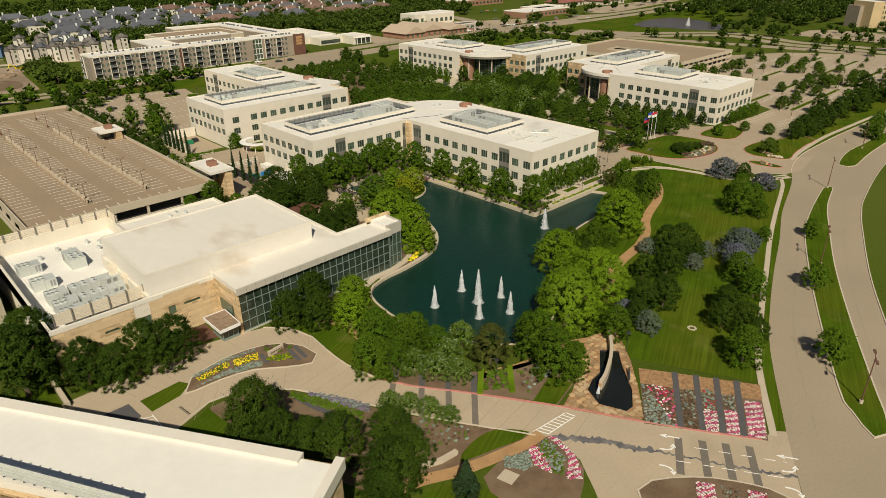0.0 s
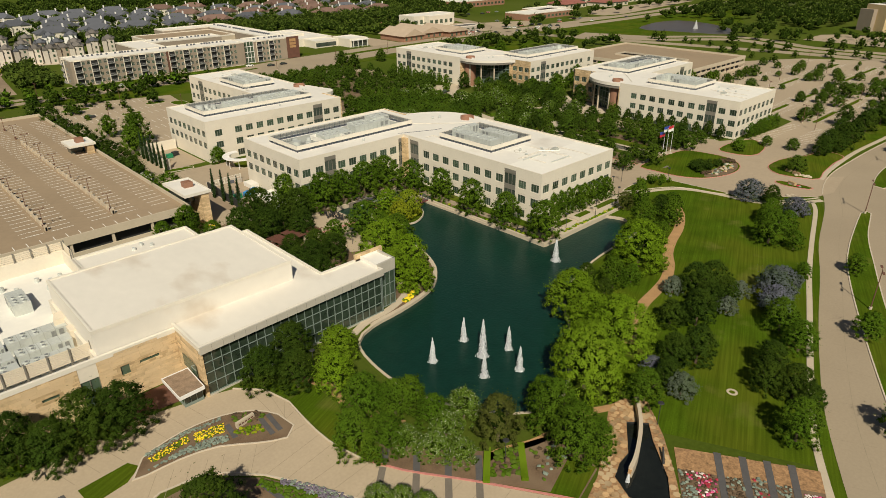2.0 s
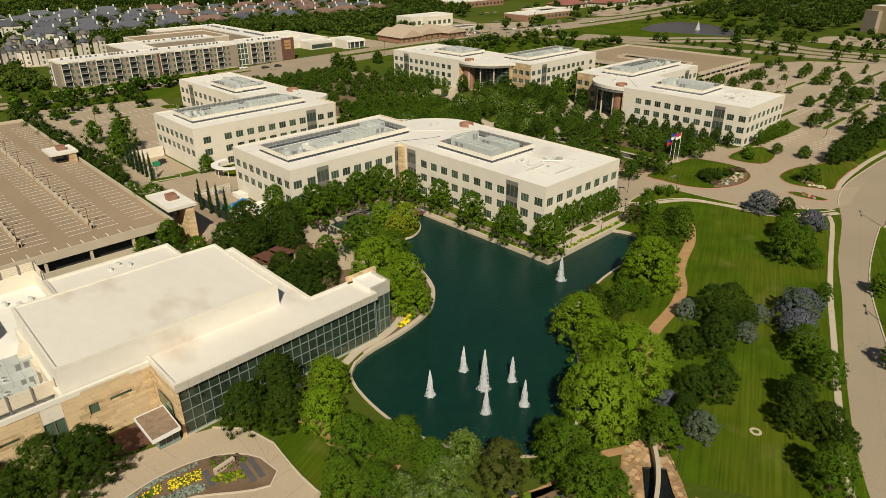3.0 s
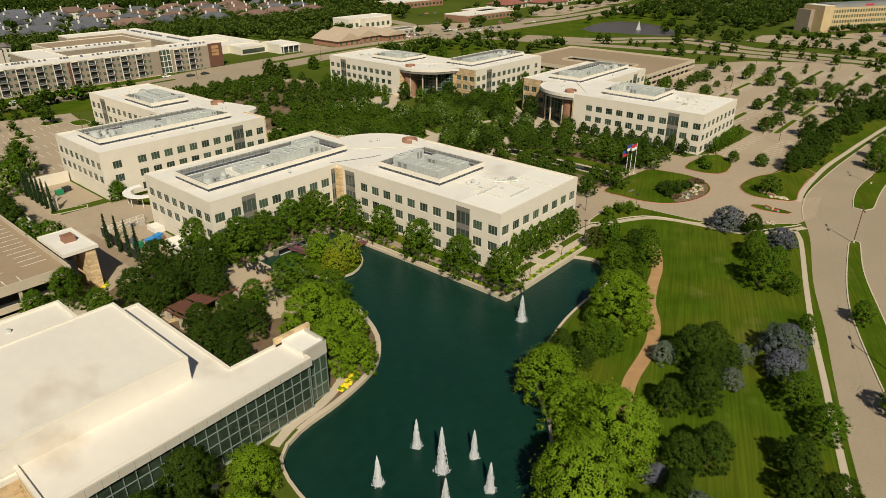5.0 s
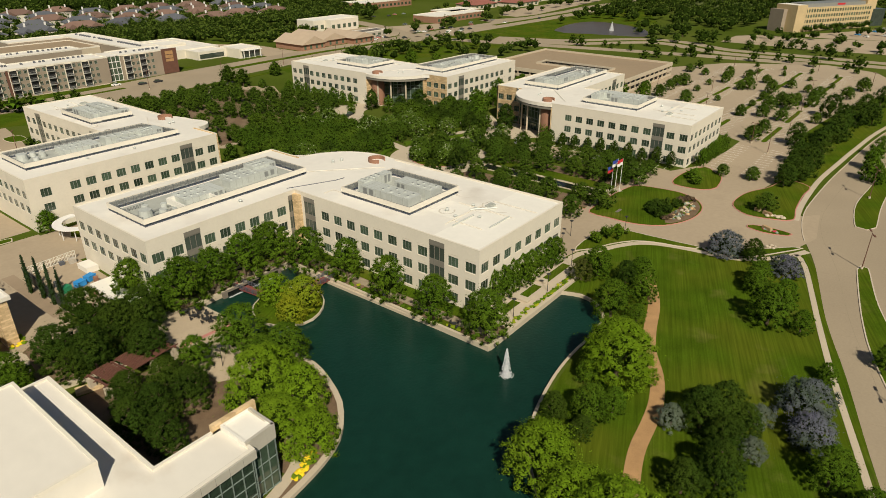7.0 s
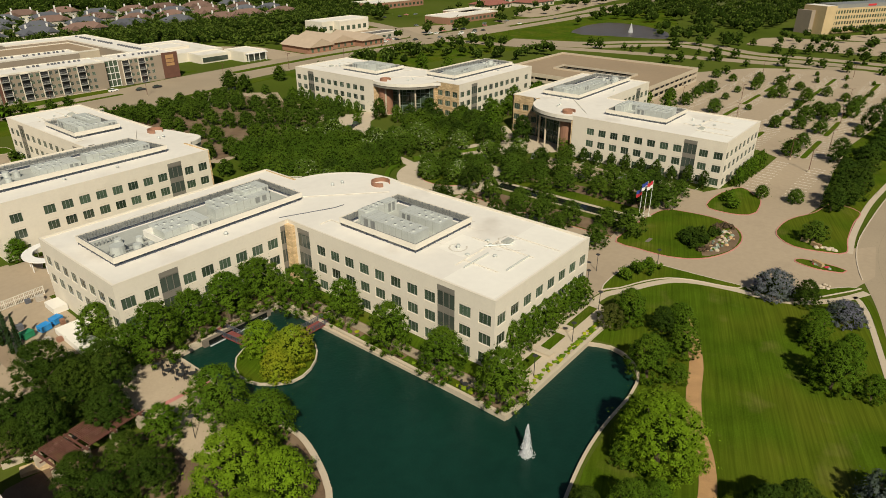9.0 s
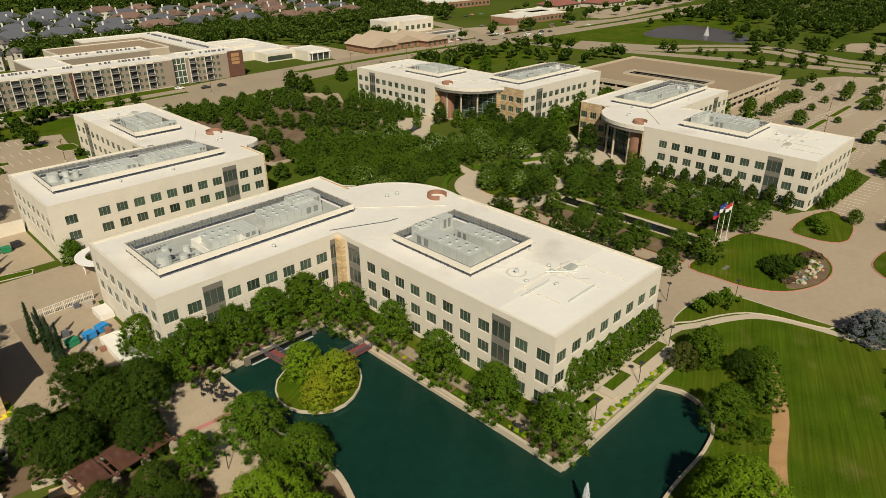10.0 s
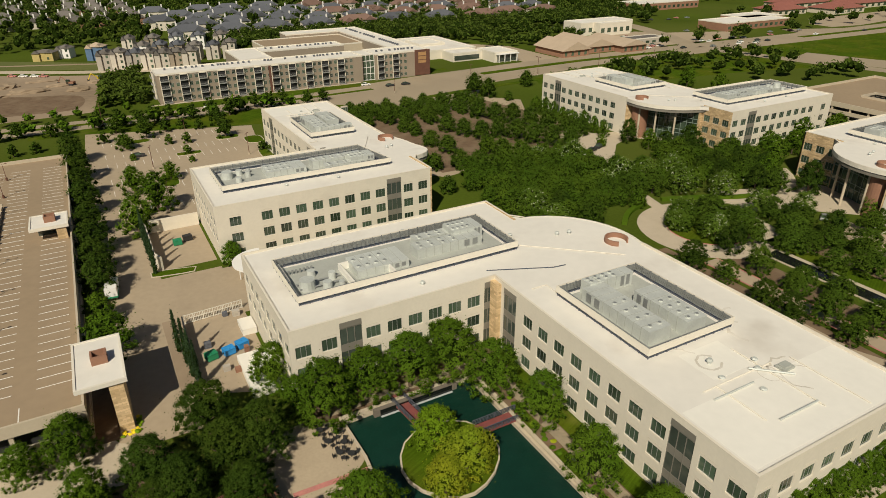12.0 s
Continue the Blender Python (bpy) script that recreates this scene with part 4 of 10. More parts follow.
b = bmesh.new()
for poly, z in (([(45, 102), (83, 103), (83, 110), (73.5, 110), (73.5, 139), (45, 139)], 9.6), ([(41, 135.8), (65, 135.8), (65, 152), (41, 152)], 8.9)):
    prism(b, poly, z - 0.5, z)
part("hall_roof", b, "hall_roof", hall, "flat white membrane roof with rusty streaks")
b = bmesh.new()
prism(b, [(33, 112), (68.4, 112), (68.4, 135.5), (33, 135.5)], 9.0, 13.4)
part("raised_roof", b, "hall_roof", hall, "raised white hall roof with rusty streaks")
b = bmesh.new()
rim(b, [(33, 112), (68.4, 112), (68.4, 135.5), (33, 135.5)], 13.0, 13.62, 0.35)
rim(b, [(45, 102), (83, 103), (83, 110), (73.5, 110), (73.5, 139), (45, 139)], 9.1, 9.95, 0.4)
rim(b, [(41, 139.2), (65, 139.2), (65, 152), (41, 152)], 8.5, 9.3, 0.4)
rim(b, [(16, 111.2), (45, 111.2), (45, 118), (16, 118)][:2], 8.6, 9.35, 0.5, False)
part("parapet", b, "parapet", hall, "cream metal parapet")
# cream walls
b = bmesh.new()
wall_run(b, (16, 158), (16, 111.2), 0, 9.2)
wall_run(b, (73.5, 110.4), (73.5, 139), 0, 9.2)
wall_run(b, (73.5, 139), (65, 139), 0, 9.2)
wall_run(b, (65, 139), (65, 152), 0, 8.6)
wall_run(b, (65, 152), (41, 152), 0, 8.6)
wall_run(b, (41, 158), (16, 158), 0, 8.4)
part("wall", b, "stucco", hall)
b = bmesh.new()
rim(b, [(16.05, 111.3), (33.0, 111.3), (33.0, 136), (41, 136), (41, 157.9), (16.05, 157.9)], 6.0, 9.3, 0.45)
part("court_wall", b, "stucco", hall)
# stone front: courses of limestone blocks
b = bmesh.new()
wall_run(b, (16, 111.2), (29.6, 111.2), 0, 8.9, 0.5, [(8.2, 10.6, 5.2, 5.8)])
wall_run(b, (32.4, 111.2), (45, 111.2), 0, 9.1, 0.5, [(3.2, 4.6, 4.4, 6.2), (6.2, 9.4, 5.4, 6.0)])
wall_run(b, (45.0, 111.2), (45.0, 102.2), 0, 9.1, 0.5, [(3.4, 3.9, 4.4, 5.4), (5.0, 5.5, 3.4, 5.6)])
part("stone_wall", b, "limestone", hall, "honey limestone block wall")
b = bmesh.new()
box(b, 29.6, 32.4, 111.5, 111.6, 0, 8.4)
for r in ((24.2, 26.6, 5.2, 5.8), (35.6, 37.0, 4.4, 6.2), (38.6, 41.8, 5.4, 6.0)):
    box(b, r[0], r[1], 111.45, 111.5, r[2], r[3])
box(b, 44.7, 44.75, 104, 109, 3.3, 5.7)
part("slot_window", b, "glass", hall, "dark slot windows in stone")
b = bmesh.new()
box(b, 29.6, 32.4, 111.3, 111.55, 6.2, 8.9)
for x in (29.6, 30.95, 32.3):
    box(b, x, x + 0.1, 111.35, 111.6, 0, 8.4)
part("slot_frame", b, "spandrel", hall)


def curtain(parent, a, b, z0, z1, n, rows, proud=0.0):
    a, b = Vector(a), Vector(b)
    u, ln = (b - a).normalized(), (b - a).length
    gl = bmesh.new()
    face_piece(gl, a, u, 0, ln, z0, z1, -0.12, -0.05)
    part("glass_wall", gl, "glass", parent, "dark reflective glass curtain wall")
    fr = bmesh.new()
    for k in range(n + 1):
        s = ln * k / n
        face_piece(fr, a, u, max(0, s - 0.04), min(ln, s + 0.04), z0, z1, -0.12, 0.14)
    for z_ in rows:
        face_piece(fr, a, u, 0, ln, z_ - 0.05, z_ + 0.05, -0.12, 0.08)
    part("mullion", fr, "mullion", parent, "pale green-grey metal mullions")


curtain(hall, (45.4, 102.4), (82.6, 103.3), 0.3, 8.6, 23, (0.4, 2.4, 4.4, 6.4, 8.5))
curtain(hall, (82.8, 103.2), (83.0, 109.8), 0.3, 8.6, 4, (0.4, 2.4, 4.4, 6.4, 8.5))
b = bmesh.new()
face_piece(b, (45.0, 102.0), Vector((38, 1.0)).normalized(), 0, 38.0, 8.6, 9.9, -0.5, 0.35)
face_piece(b, (45.0, 102.3), Vector((38, 1.0)).normalized(), 0, 38.0, 0, 0.3, -0.3, 0.1)
part("fascia", b, "fascia", hall, "pale grey metal fascia over the glass")
for k in range(1, 19):
    b = bmesh.new()
    face_piece(b, (45.0, 102.0), Vector((38, 1.0)).normalized(), 2.0 * k - 0.02, 2.0 * k + 0.02, 8.62, 9.88, 0.35, 0.36)
    part("fascia_seam", b, "spandrel", hall)
# end box
b = bmesh.new()
prism(b, [(82.6, 104.3), (87.1, 104.6), (87.3, 109.88), (82.6, 109.88)], 9.6, 10.0)
rim(b, [(82.6, 104.3), (87.1, 104.6), (87.3, 109.88), (82.6, 109.88)], 9.4, 10.4, 0.3)
part("end_roof", b, "roof_patch", hall)
b = bmesh.new()
face_piece(b, (82.6, 104.2), (1, 0.06), 0, 4.55, 8.0, 10.42, -0.3, 0.12)
face_piece(b, (87.15, 104.4), (0, 1), 0, 5.1, 8.0, 10.42, -0.3, 0.12)
part("end_fascia", b, "fascia", hall)
curtain(hall, (83.2, 104.3), (87.0, 104.5), 0.2, 8.0, 3, (0.3, 2.6, 5.2, 7.9))
curtain(hall, (87.05, 104.5), (87.05, 109.4), 0.2, 8.0, 4, (0.3, 2.6, 5.2, 7.9))
b = bmesh.new()
wall_run(b, (88.2, 110.2), (81.4, 110.2), 0, 10.9, 0.6)
part("stone_fin", b, "limestone", hall, "honey limestone fin wall")
# entrance canopy over a glass vestibule
CAN = [(40.1, 100.3), (44.2, 100.5), (44.4, 107.0), (40.1, 107.0)]
b = bmesh.new()
prism(b, CAN, 3.3, 3.72)
part("canopy_roof", b, "canopy_gravel", hall, "gravel-topped entrance canopy")
b = bmesh.new()
strip(b, CAN, -0.07, 0.07, 3.2, 3.82, True)
part("canopy_edge", b, "white", hall)
b = bmesh.new()
box(b, 41.4, 44.4, 102.4, 106.6, 0.5, 3.2)
part("vestibule_glass", b, "glass", hall, "glass vestibule under the canopy")
b = bmesh.new()
for x in (41.35, 42.4, 43.4, 44.4):
    box(b, x - 0.06, x + 0.06, 102.3, 102.42, 0.4, 3.2)
box(b, 41.3, 44.5, 102.25, 106.7, 0, 0.5)
part("vestibule_frame", b, "mullion", hall)
b = bmesh.new()
prism(b, [(34.2, 105.2), (41.4, 104.6), (41.6, 110.7), (34.6, 110.7)], 0, 0.09)
part("entry_step", b, "cor_brown", hall, "dark brown entry paving")
# plant court with screens and machines
b = bmesh.new()
prism(b, [(16.4, 111.7), (33, 111.7), (33, 136), (41, 136), (41, 157.6), (16.4, 157.6)], 6.0, 6.4)
part("plant_floor", b, "roof_patch", hall)


def slat_fence(parent, a, b, z0, z1, n=8):
    a, b = Vector(a), Vector(b)
    u, ln = (b - a).normalized(), (b - a).length
    s = bmesh.new()
    for k in range(n):
        z_ = z0 + (z1 - z0) * k / n
        face_piece(s, a, u, 0, ln, z_, z_ + (z1 - z0) / n * 0.84, -0.05, 0.05)
    part("plant_screen", s, "screen", parent, "cream louvred plant screen")
    m = max(1, int(ln / 3))
    for k in range(m + 1):
        for d0, d1 in ((0.05, 0.25), (-0.3, -0.05)):
            p = bmesh.new()
            face_piece(p, a, u, max(0, ln * k / m - 0.12), min(ln, ln * k / m + 0.12), z0 - 1.6, z1 + 0.1, d0, d1)
            part("screen_post", p, "spandrel", parent)


slat_fence(hall, (41.5, 157.8), (16.4, 157.8), 8.0, 11.2)
slat_fence(hall, (41.2, 151.9), (41.2, 157.6), 8.0, 11.2)
slat_fence(hall, (17.6, 114.6), (33.0, 114.6), 8.2, 10.6)
for x, y, sx, sy, sz in ((19.6, 117.0, 4.0, 3.0, 2.0), (24.0, 117.2, 7.0, 2.2, 1.9), (19.6, 121.2, 4.0, 3.0, 2.0), (24.0, 121.4, 8.0, 2.4, 1.9), (19.6, 126.0, 3.6, 3.2, 2.0), (23.6, 126.4, 9.0, 2.6, 1.9), (19.0, 134.4, 4.2, 3.0, 1.7), (18.6, 143.6, 4.2, 2.8, 1.7), (27.4, 139.8, 3.0, 6.4, 2.0)):
    hvac(hall, x, y, 6.4, sx, sy, sz + 0.3, 3)
for x, y in ((35, 147), (36, 150), (38, 151), (39, 148), (36.6, 145.4), (34, 152), (30, 150), (28, 152.4), (24, 150)):
    b = bmesh.new()
    tube(b, (x, y, 6.4), (x, y, 7.3), 0.5, 0.4, 8)
    part("roof_vent", b, "unit", hall)
for p in ([(31.0, 127.4), (33.0, 127.4), (33.0, 130.2), (31.8, 130.2)], [(32.0, 122.0), (33.0, 122.0), (33.0, 124.2), (32.0, 124.2)]):
    b = bmesh.new()
    prism(b, p, 6.4, 9.6)
    part("duct", b, "screen", hall, "beige sheet-metal duct")
for x, y in ((52, 148), (54, 149.4), (55.6, 147.6)):
    b = bmesh.new()
    tube(b, (x, y, 8.9), (x, y, 9.5), 0.4, 0.35, 8)
    part("roof_vent", b, "unit", hall)

# annex behind the hall's corner
annex = empty("annex_building", "low plain white annex beside the hall", "building")
b = bmesh.new()
prism(b, [(-30, 120), (6, 132.5), (13.8, 138), (13.8, 165), (-30, 165)], 0, 8.4)
part("wall", b, "stucco", annex)
b = bmesh.new()
prism(b, [(-30.2, 119.8), (6.1, 132.3), (14, 137.9), (14, 165.2), (-30.2, 165.2)], 8.4, 9.0)
part("hall_roof", b, "hall_roof", annex)

# building whose roof lies under the first part of the flight
lodge = empty("lodge_building", "cream building with flat white roof and stone end", "building")
e0, ed = Vector((31.3, 48.8)), Vector((-0.531, 0.847))
en = Vector((-0.847, -0.531))


def LP(s, d):
    q = e0 + ed * s + en * d
    return (q.x, q.y)


b = bmesh.new()
prism(b, [LP(0.2, 0.2), LP(90, 0.2), LP(90, 11.5), LP(0.2, 11.5)], 0, 13.2)
part("wall", b, "limestone", lodge, "honey limestone end walls")
b = bmesh.new()
prism(b, [LP(0.5, 0.5), LP(90, 0.5), LP(90, 11), LP(0.5, 11)], 13.2, 13.4)
part("hall_roof", b, "roof_patch", lodge, "flat white membrane roof")
b = bmesh.new()
prism(b, [LP(5, -0.2), LP(92, -0.2), LP(92, 1.4), LP(5, 1.4)], 12.6, 13.8)
prism(b, [LP(-0.2, -0.2), LP(0.9, -0.2), LP(0.9, 12), LP(-0.2, 12)], 12.4, 14.1)
prism(b, [LP(5, 10.4), LP(92, 10.4), LP(92, 11.8), LP(5, 11.8)], 12.6, 13.8)
part("parapet", b, "parapet", lodge)
b = bmesh.new()
prism(b, [LP(2, 11.6), LP(90, 11.6), LP(90, 24), LP(2, 24)], 0, 11.0)
part("lower_wall", b, "stucco", lodge)
b = bmesh.new()
prism(b, [LP(14, 14.2), LP(90, 14.2), LP(90, 14.5), LP(14, 14.5)], 11.0, 13.6)
for k in range(18):
    prism(b, [LP(14 + 4 * k, 13.9), LP(14.25 + 4 * k, 13.9), LP(14.25 + 4 * k, 14.2), LP(14 + 4 * k, 14.2)], 11.0, 13.6)
part("plant_screen", b, "screen", lodge, "cream ribbed plant screen")
b = bmesh.new()
for k in range(15):
    q = Vector((1.2, 75.6)).lerp(Vector((11.0, 58.0)), k / 14)
    box(b, q.x - 0.1, q.x + 0.1, q.y - 0.1, q.y + 0.1, 14.0, 16.3)
scr = part("roof_screen", b, "steel_dark", lodge, "pale slatted plant screen on the roof")
for k in range(9):
    part("slat", strip(bmesh.new(), [(1.0, 75.9), (11.2, 57.7)], -0.16, -0.08, 14.35 + 0.22 * k, 14.53 + 0.22 * k), "unit", scr)

# limestone blocks of the hall's front, each a little proud of the wall
stone_front = [o for o in bpy.data.objects if o.name.startswith("stone_wall") and o.parent == hall][0]
rb = random.Random(21)
BLOCKS = {}
for L_ in (1.3, 1.7, 2.1, 2.6):
    for P_ in (0.03, 0.05):
        b = bmesh.new()
        box(b, 0.015, L_ - 0.015, -P_, 0.02, 0.012, 0.588)
        BLOCKS[L_, P_] = mesh_of("stone_block", b, "limestone_block")
laid = 0
for (ax, ay), (ux, uy), ln_, top_, gaps in (((16, 111.2), (1, 0), 13.6, 8.85, [(8.0, 10.8, 5.0, 6.0)]), ((32.4, 111.2), (1, 0), 12.6, 9.05, [(3.0, 4.8, 4.2, 6.4), (6.0, 9.6, 5.2, 6.2)]), ((45.0, 111.2), (0, -1), 9.0, 9.05, [(3.2, 4.1, 4.2, 5.6), (4.8, 5.7, 3.2, 5.8), (3.6, 9.0, 0, 4.0)])):
    z = 0.0
    while z + 0.6 <= top_:
        s_ = rb.choice((0.0, 0.05, 0.1))
        while s_ < ln_ - 1.3:
            L_ = rb.choice([q for q in (1.3, 1.7, 2.1, 2.6) if s_ + q <= ln_ + 0.01])
            if not any(s_ < h[1] and s_ + L_ > h[0] and z < h[3] and z + 0.6 > h[2] for h in gaps) and laid < 300:
                ob = part("stone_block", BLOCKS[L_, rb.choice((0.03, 0.05))], "", stone_front)
                ob.matrix_basis = pose(ax + ux * s_, ay + uy * s_, z, 0, 0, math.degrees(math.atan2(uy, ux)))
                laid += 1
            s_ += L_
        z += 0.6

# parking garage
garage = empty("parking_garage", "two-level concrete parking garage with painted bays", "parking garage")
GX0, GX1, GY0, GY1, GZ = 26.0, 73.4, 169.5, 306.0, 6.2
b = bmesh.new()
prism(b, [(GX0, GY0), (GX1, GY0), (GX1, GY1), (GX0, GY1)], GZ - 0.5, GZ)
part("deck", b, "deck", garage, "weathered tan concrete top deck")
b = bmesh.new()
rim(b, [(GX0, GY0), (GX1, GY0), (GX1, GY1), (GX0, GY1)], GZ - 1.0, GZ + 1.0, 0.3)
rim(b, [(GX0, GY0), (GX1, GY0), (GX1, GY1), (GX0, GY1)], 1.6, 2.9, 0.3)
rim(b, [(GX0, GY0), (GX1, GY0), (GX1, GY1), (GX0, GY1)], 0.0, 0.9, 0.3)
part("parapet_wall", b, "concrete", garage, "pale precast parapet bands")
b = bmesh.new()
for k in range(6):
    x = GX0 + 0.5 + (GX1 - GX0 - 1) * k / 5
    for y in (GY0 + 0.5, GY1 - 0.5):
        box(b, x - 0.3, x + 0.3, y - 0.3, y + 0.3, 0, GZ - 0.5)
for k in range(16):
    y = GY0 + 0.5 + (GY1 - GY0 - 1) * k / 15
    for x in (GX0 + 0.4, GX1 - 0.4):
        box(b, x - 0.3, x + 0.3, y - 0.3, y + 0.3, 0, GZ - 0.5)
part("column", b, "concrete", garage)
# solid black box stands in for the shaded parking level below the deck
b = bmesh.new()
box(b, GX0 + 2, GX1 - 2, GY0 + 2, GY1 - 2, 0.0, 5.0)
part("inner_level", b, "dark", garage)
b = bmesh.new()
for x0 in (GX0 + 1.4, 37.2, 43.6, 52.4, 58.8, GX1 - 6.4):
    y = GY0 + 9
    while y < GY1 - 7:
        box(b, x0, x0 + 4.9, y, y + 0.16, GZ, GZ + 0.012)
        y += 2.75
x = GX0 + 3
while x < GX1 - 8:
    box(b, x, x + 0.16, GY0 + 0.6, GY0 + 5.2, GZ, GZ + 0.012)
    x += 2.75
tagged(part("bay_marking", b, "mark", garage, "white parking bay lines"), "white parking bay lines", kind="stuff")
b = bmesh.new()
for x in (42.9, 58.1):
    box(b, x - 0.2, x + 0.2, GY0 + 10, GY1 - 40, GZ, GZ + 0.85)
    for k in range(22):
        box(b, x - 0.34, x + 0.34, GY0 + 10 + 4.1 * k, GY0 + 10.7 + 4.1 * k, GZ, GZ + 1.25)
part("divider", b, "path", garage)
for x in (42.9, 58.1):
    for k in range(8):
        y = GY0 + 12 + 15.5 * k
        b = bmesh.new()
        tube(b, (x, y, GZ), (x, y, GZ + 0.9), 0.3, 0.3, 8)
        tube(b, (x, y, GZ + 0.9), (x, y, GZ + 5.0), 0.08, 0.06, 6)
        for s in (-1, 1):
            tube(b, (x, y, GZ + 4.9), (x + s * 0.9, y, GZ + 5.0), 0.04, 0.04, 5)
            box(b, x + s * 0.9 - 0.25, x + s * 0.9 + 0.25, y - 0.15, y + 0.15, GZ + 4.92, GZ + 5.05)
        part("deck_lamp", b, "cor_brown", garage, "dark twin-headed deck lamp")


def stair_tower(x0, x1, y0, y1, z):
    b = bmesh.new()
    box(b, x0 - 0.6, x1 + 0.6, y0 - 0.6, y1 + 0.6, z - 0.6, z)
    t = part("tower_roof", b, "roof", garage, "flat white stair tower roof")
    b = bmesh.new()
    rim(b, [(x0 - 0.6, y0 - 0.6), (x1 + 0.6, y0 - 0.6), (x1 + 0.6, y1 + 0.6), (x0 - 0.6, y1 + 0.6)], z - 0.55, z + 0.15, 0.3)
    part("tower_edge", b, "parapet", t)
    cx_, cy_ = x0 + (x1 - x0) * 0.55, y0 + (y1 - y0) * 0.5
    b = bmesh.new()
    rim(b, [(cx_ - 1.1, cy_ - 1.1), (cx_ + 1.1, cy_ - 1.1), (cx_ + 1.1, cy_ + 1.1), (cx_ - 1.1, cy_ + 1.1)], z, z + 1.4, 0.25)
    part("vent_box", b, "rust", t, "brown rooftop vent box")
    b = bmesh.new()
    box(b, x1 - 2.0, x1, y0 - 0.3, y1 - 5, 0, z - 0.6)
    part("stone_wall", b, "limestone", garage, "honey limestone stair wall")
    b = bmesh.new()
    box(b, x0 + 0.6, x1 - 2.1, y0 + 4, y1, GZ, z - 0.6)
    part("stair_glass", b, "glass_bay", garage)


stair_tower(73.2, 79.0, 170.2, 182.6, 9.6)
stair_tower(66.0, 72.6, 238.5, 246.0, 9.6)

# far garage
gar = empty("parking_garage", "low tan concrete garage behind trees", "parking garage")
b = bmesh.new()
for x0, x1, y0, y1 in ((345.2, 366, 172.2, 251.8), (376, 410.8, 172.2, 251.8), (366, 376, 172.2, 190), (366, 376, 231, 251.8)):
    box(b, x0, x1, y0, y1, 5.4, 6.0)
part("deck", b, "deck", gar)
b = bmesh.new()
for z0, z1 in ((0, 1), (2.6, 4.0), (5.2, 7.0)):
    rim(b, [(345, 172), (411, 172), (411, 252), (345, 252)], z0, z1, 0.4)
part("parapet_wall", b, "concrete", gar)
b = bmesh.new()
for k in range(12):
    box(b, 345.2, 345.8, 172 + 80 * k / 11.0 - 0.3, 172.3 + 80 * k / 11.0, 0, 5.4)
    box(b, 345 + 66 * k / 11.0 - 0.3, 345.3 + 66 * k / 11.0, 172.2, 172.8, 0, 5.4)
part("column", b, "concrete", gar)
# black filler box: its colour gives the shade inside and below the ramp well
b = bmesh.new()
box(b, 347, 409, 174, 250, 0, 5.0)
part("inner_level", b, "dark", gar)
# open ramp well between the decks
b = bmesh.new()
for x0, x1, y0, y1 in ((365.6, 366, 189.6, 231.4), (376, 376.4, 189.6, 231.4), (366, 376, 189.6, 190), (366, 376, 231, 231.4)):
    box(b, x0, x1, y0, y1, 5.3, 6.9)
part("ramp_wall", b, "concrete", gar)

# apartment block
apt = empty("apartment_building", "four-storey taupe apartment block with white-framed balconies", "apartment building")
AH = 13.2


def block(parent, x0, x1, y0, y1, h, wall="taupe", roof="roof"):
    b = bmesh.new()
    box(b, x0, x1, y0, y1, 0, h - 0.6)
    w = part("wall", b, wall, parent)
    b = bmesh.new()
    box(b, x0 + 0.3, x1 - 0.3, y0 + 0.3, y1 - 0.3, h - 0.6, h - 0.35)
    part("roof", b, roof, parent)
    b = bmesh.new()
    rim(b, [(x0, y0), (x1, y0), (x1, y1), (x0, y1)], h - 0.6, h + 0.1, 0.3)
    part("parapet", b, "parapet", parent)
    return w


for r in ((111, 209, 393, 409.5), (216, 247.5, 393, 410.5), (152, 168, 409.6, 446), (168.1, 214, 432, 446), (231, 247.5, 410.6, 500), (197, 230.9, 486, 500)):
    block(apt, *r, AH)
block(apt, 176, 230.8, 446.2, 485.8, 11.4, "concrete", "deck")
b = bmesh.new()
box(b, 209.1, 215.9, 394.5, 409, 0, 12.7)
part("glass_corner", b, "glass", apt, "dark glass stair corner")
b = bmesh.new()
for k in range(5):
    box(b, 209.0, 216.0, 394.3, 394.6, 0.2 + 3.2 * k, 0.5 + 3.2 * k)
for k in range(4):
    box(b, 209.2 + 2.2 * k, 209.4 + 2.2 * k, 394.25, 394.6, 0, 13.6)
part("corner_frame", b, "white", apt)
b = bmesh.new()
box(b, 209.0, 216.0, 394.4, 409.1, 12.7, 13.0)
part("corner_roof", b, "roof", apt)


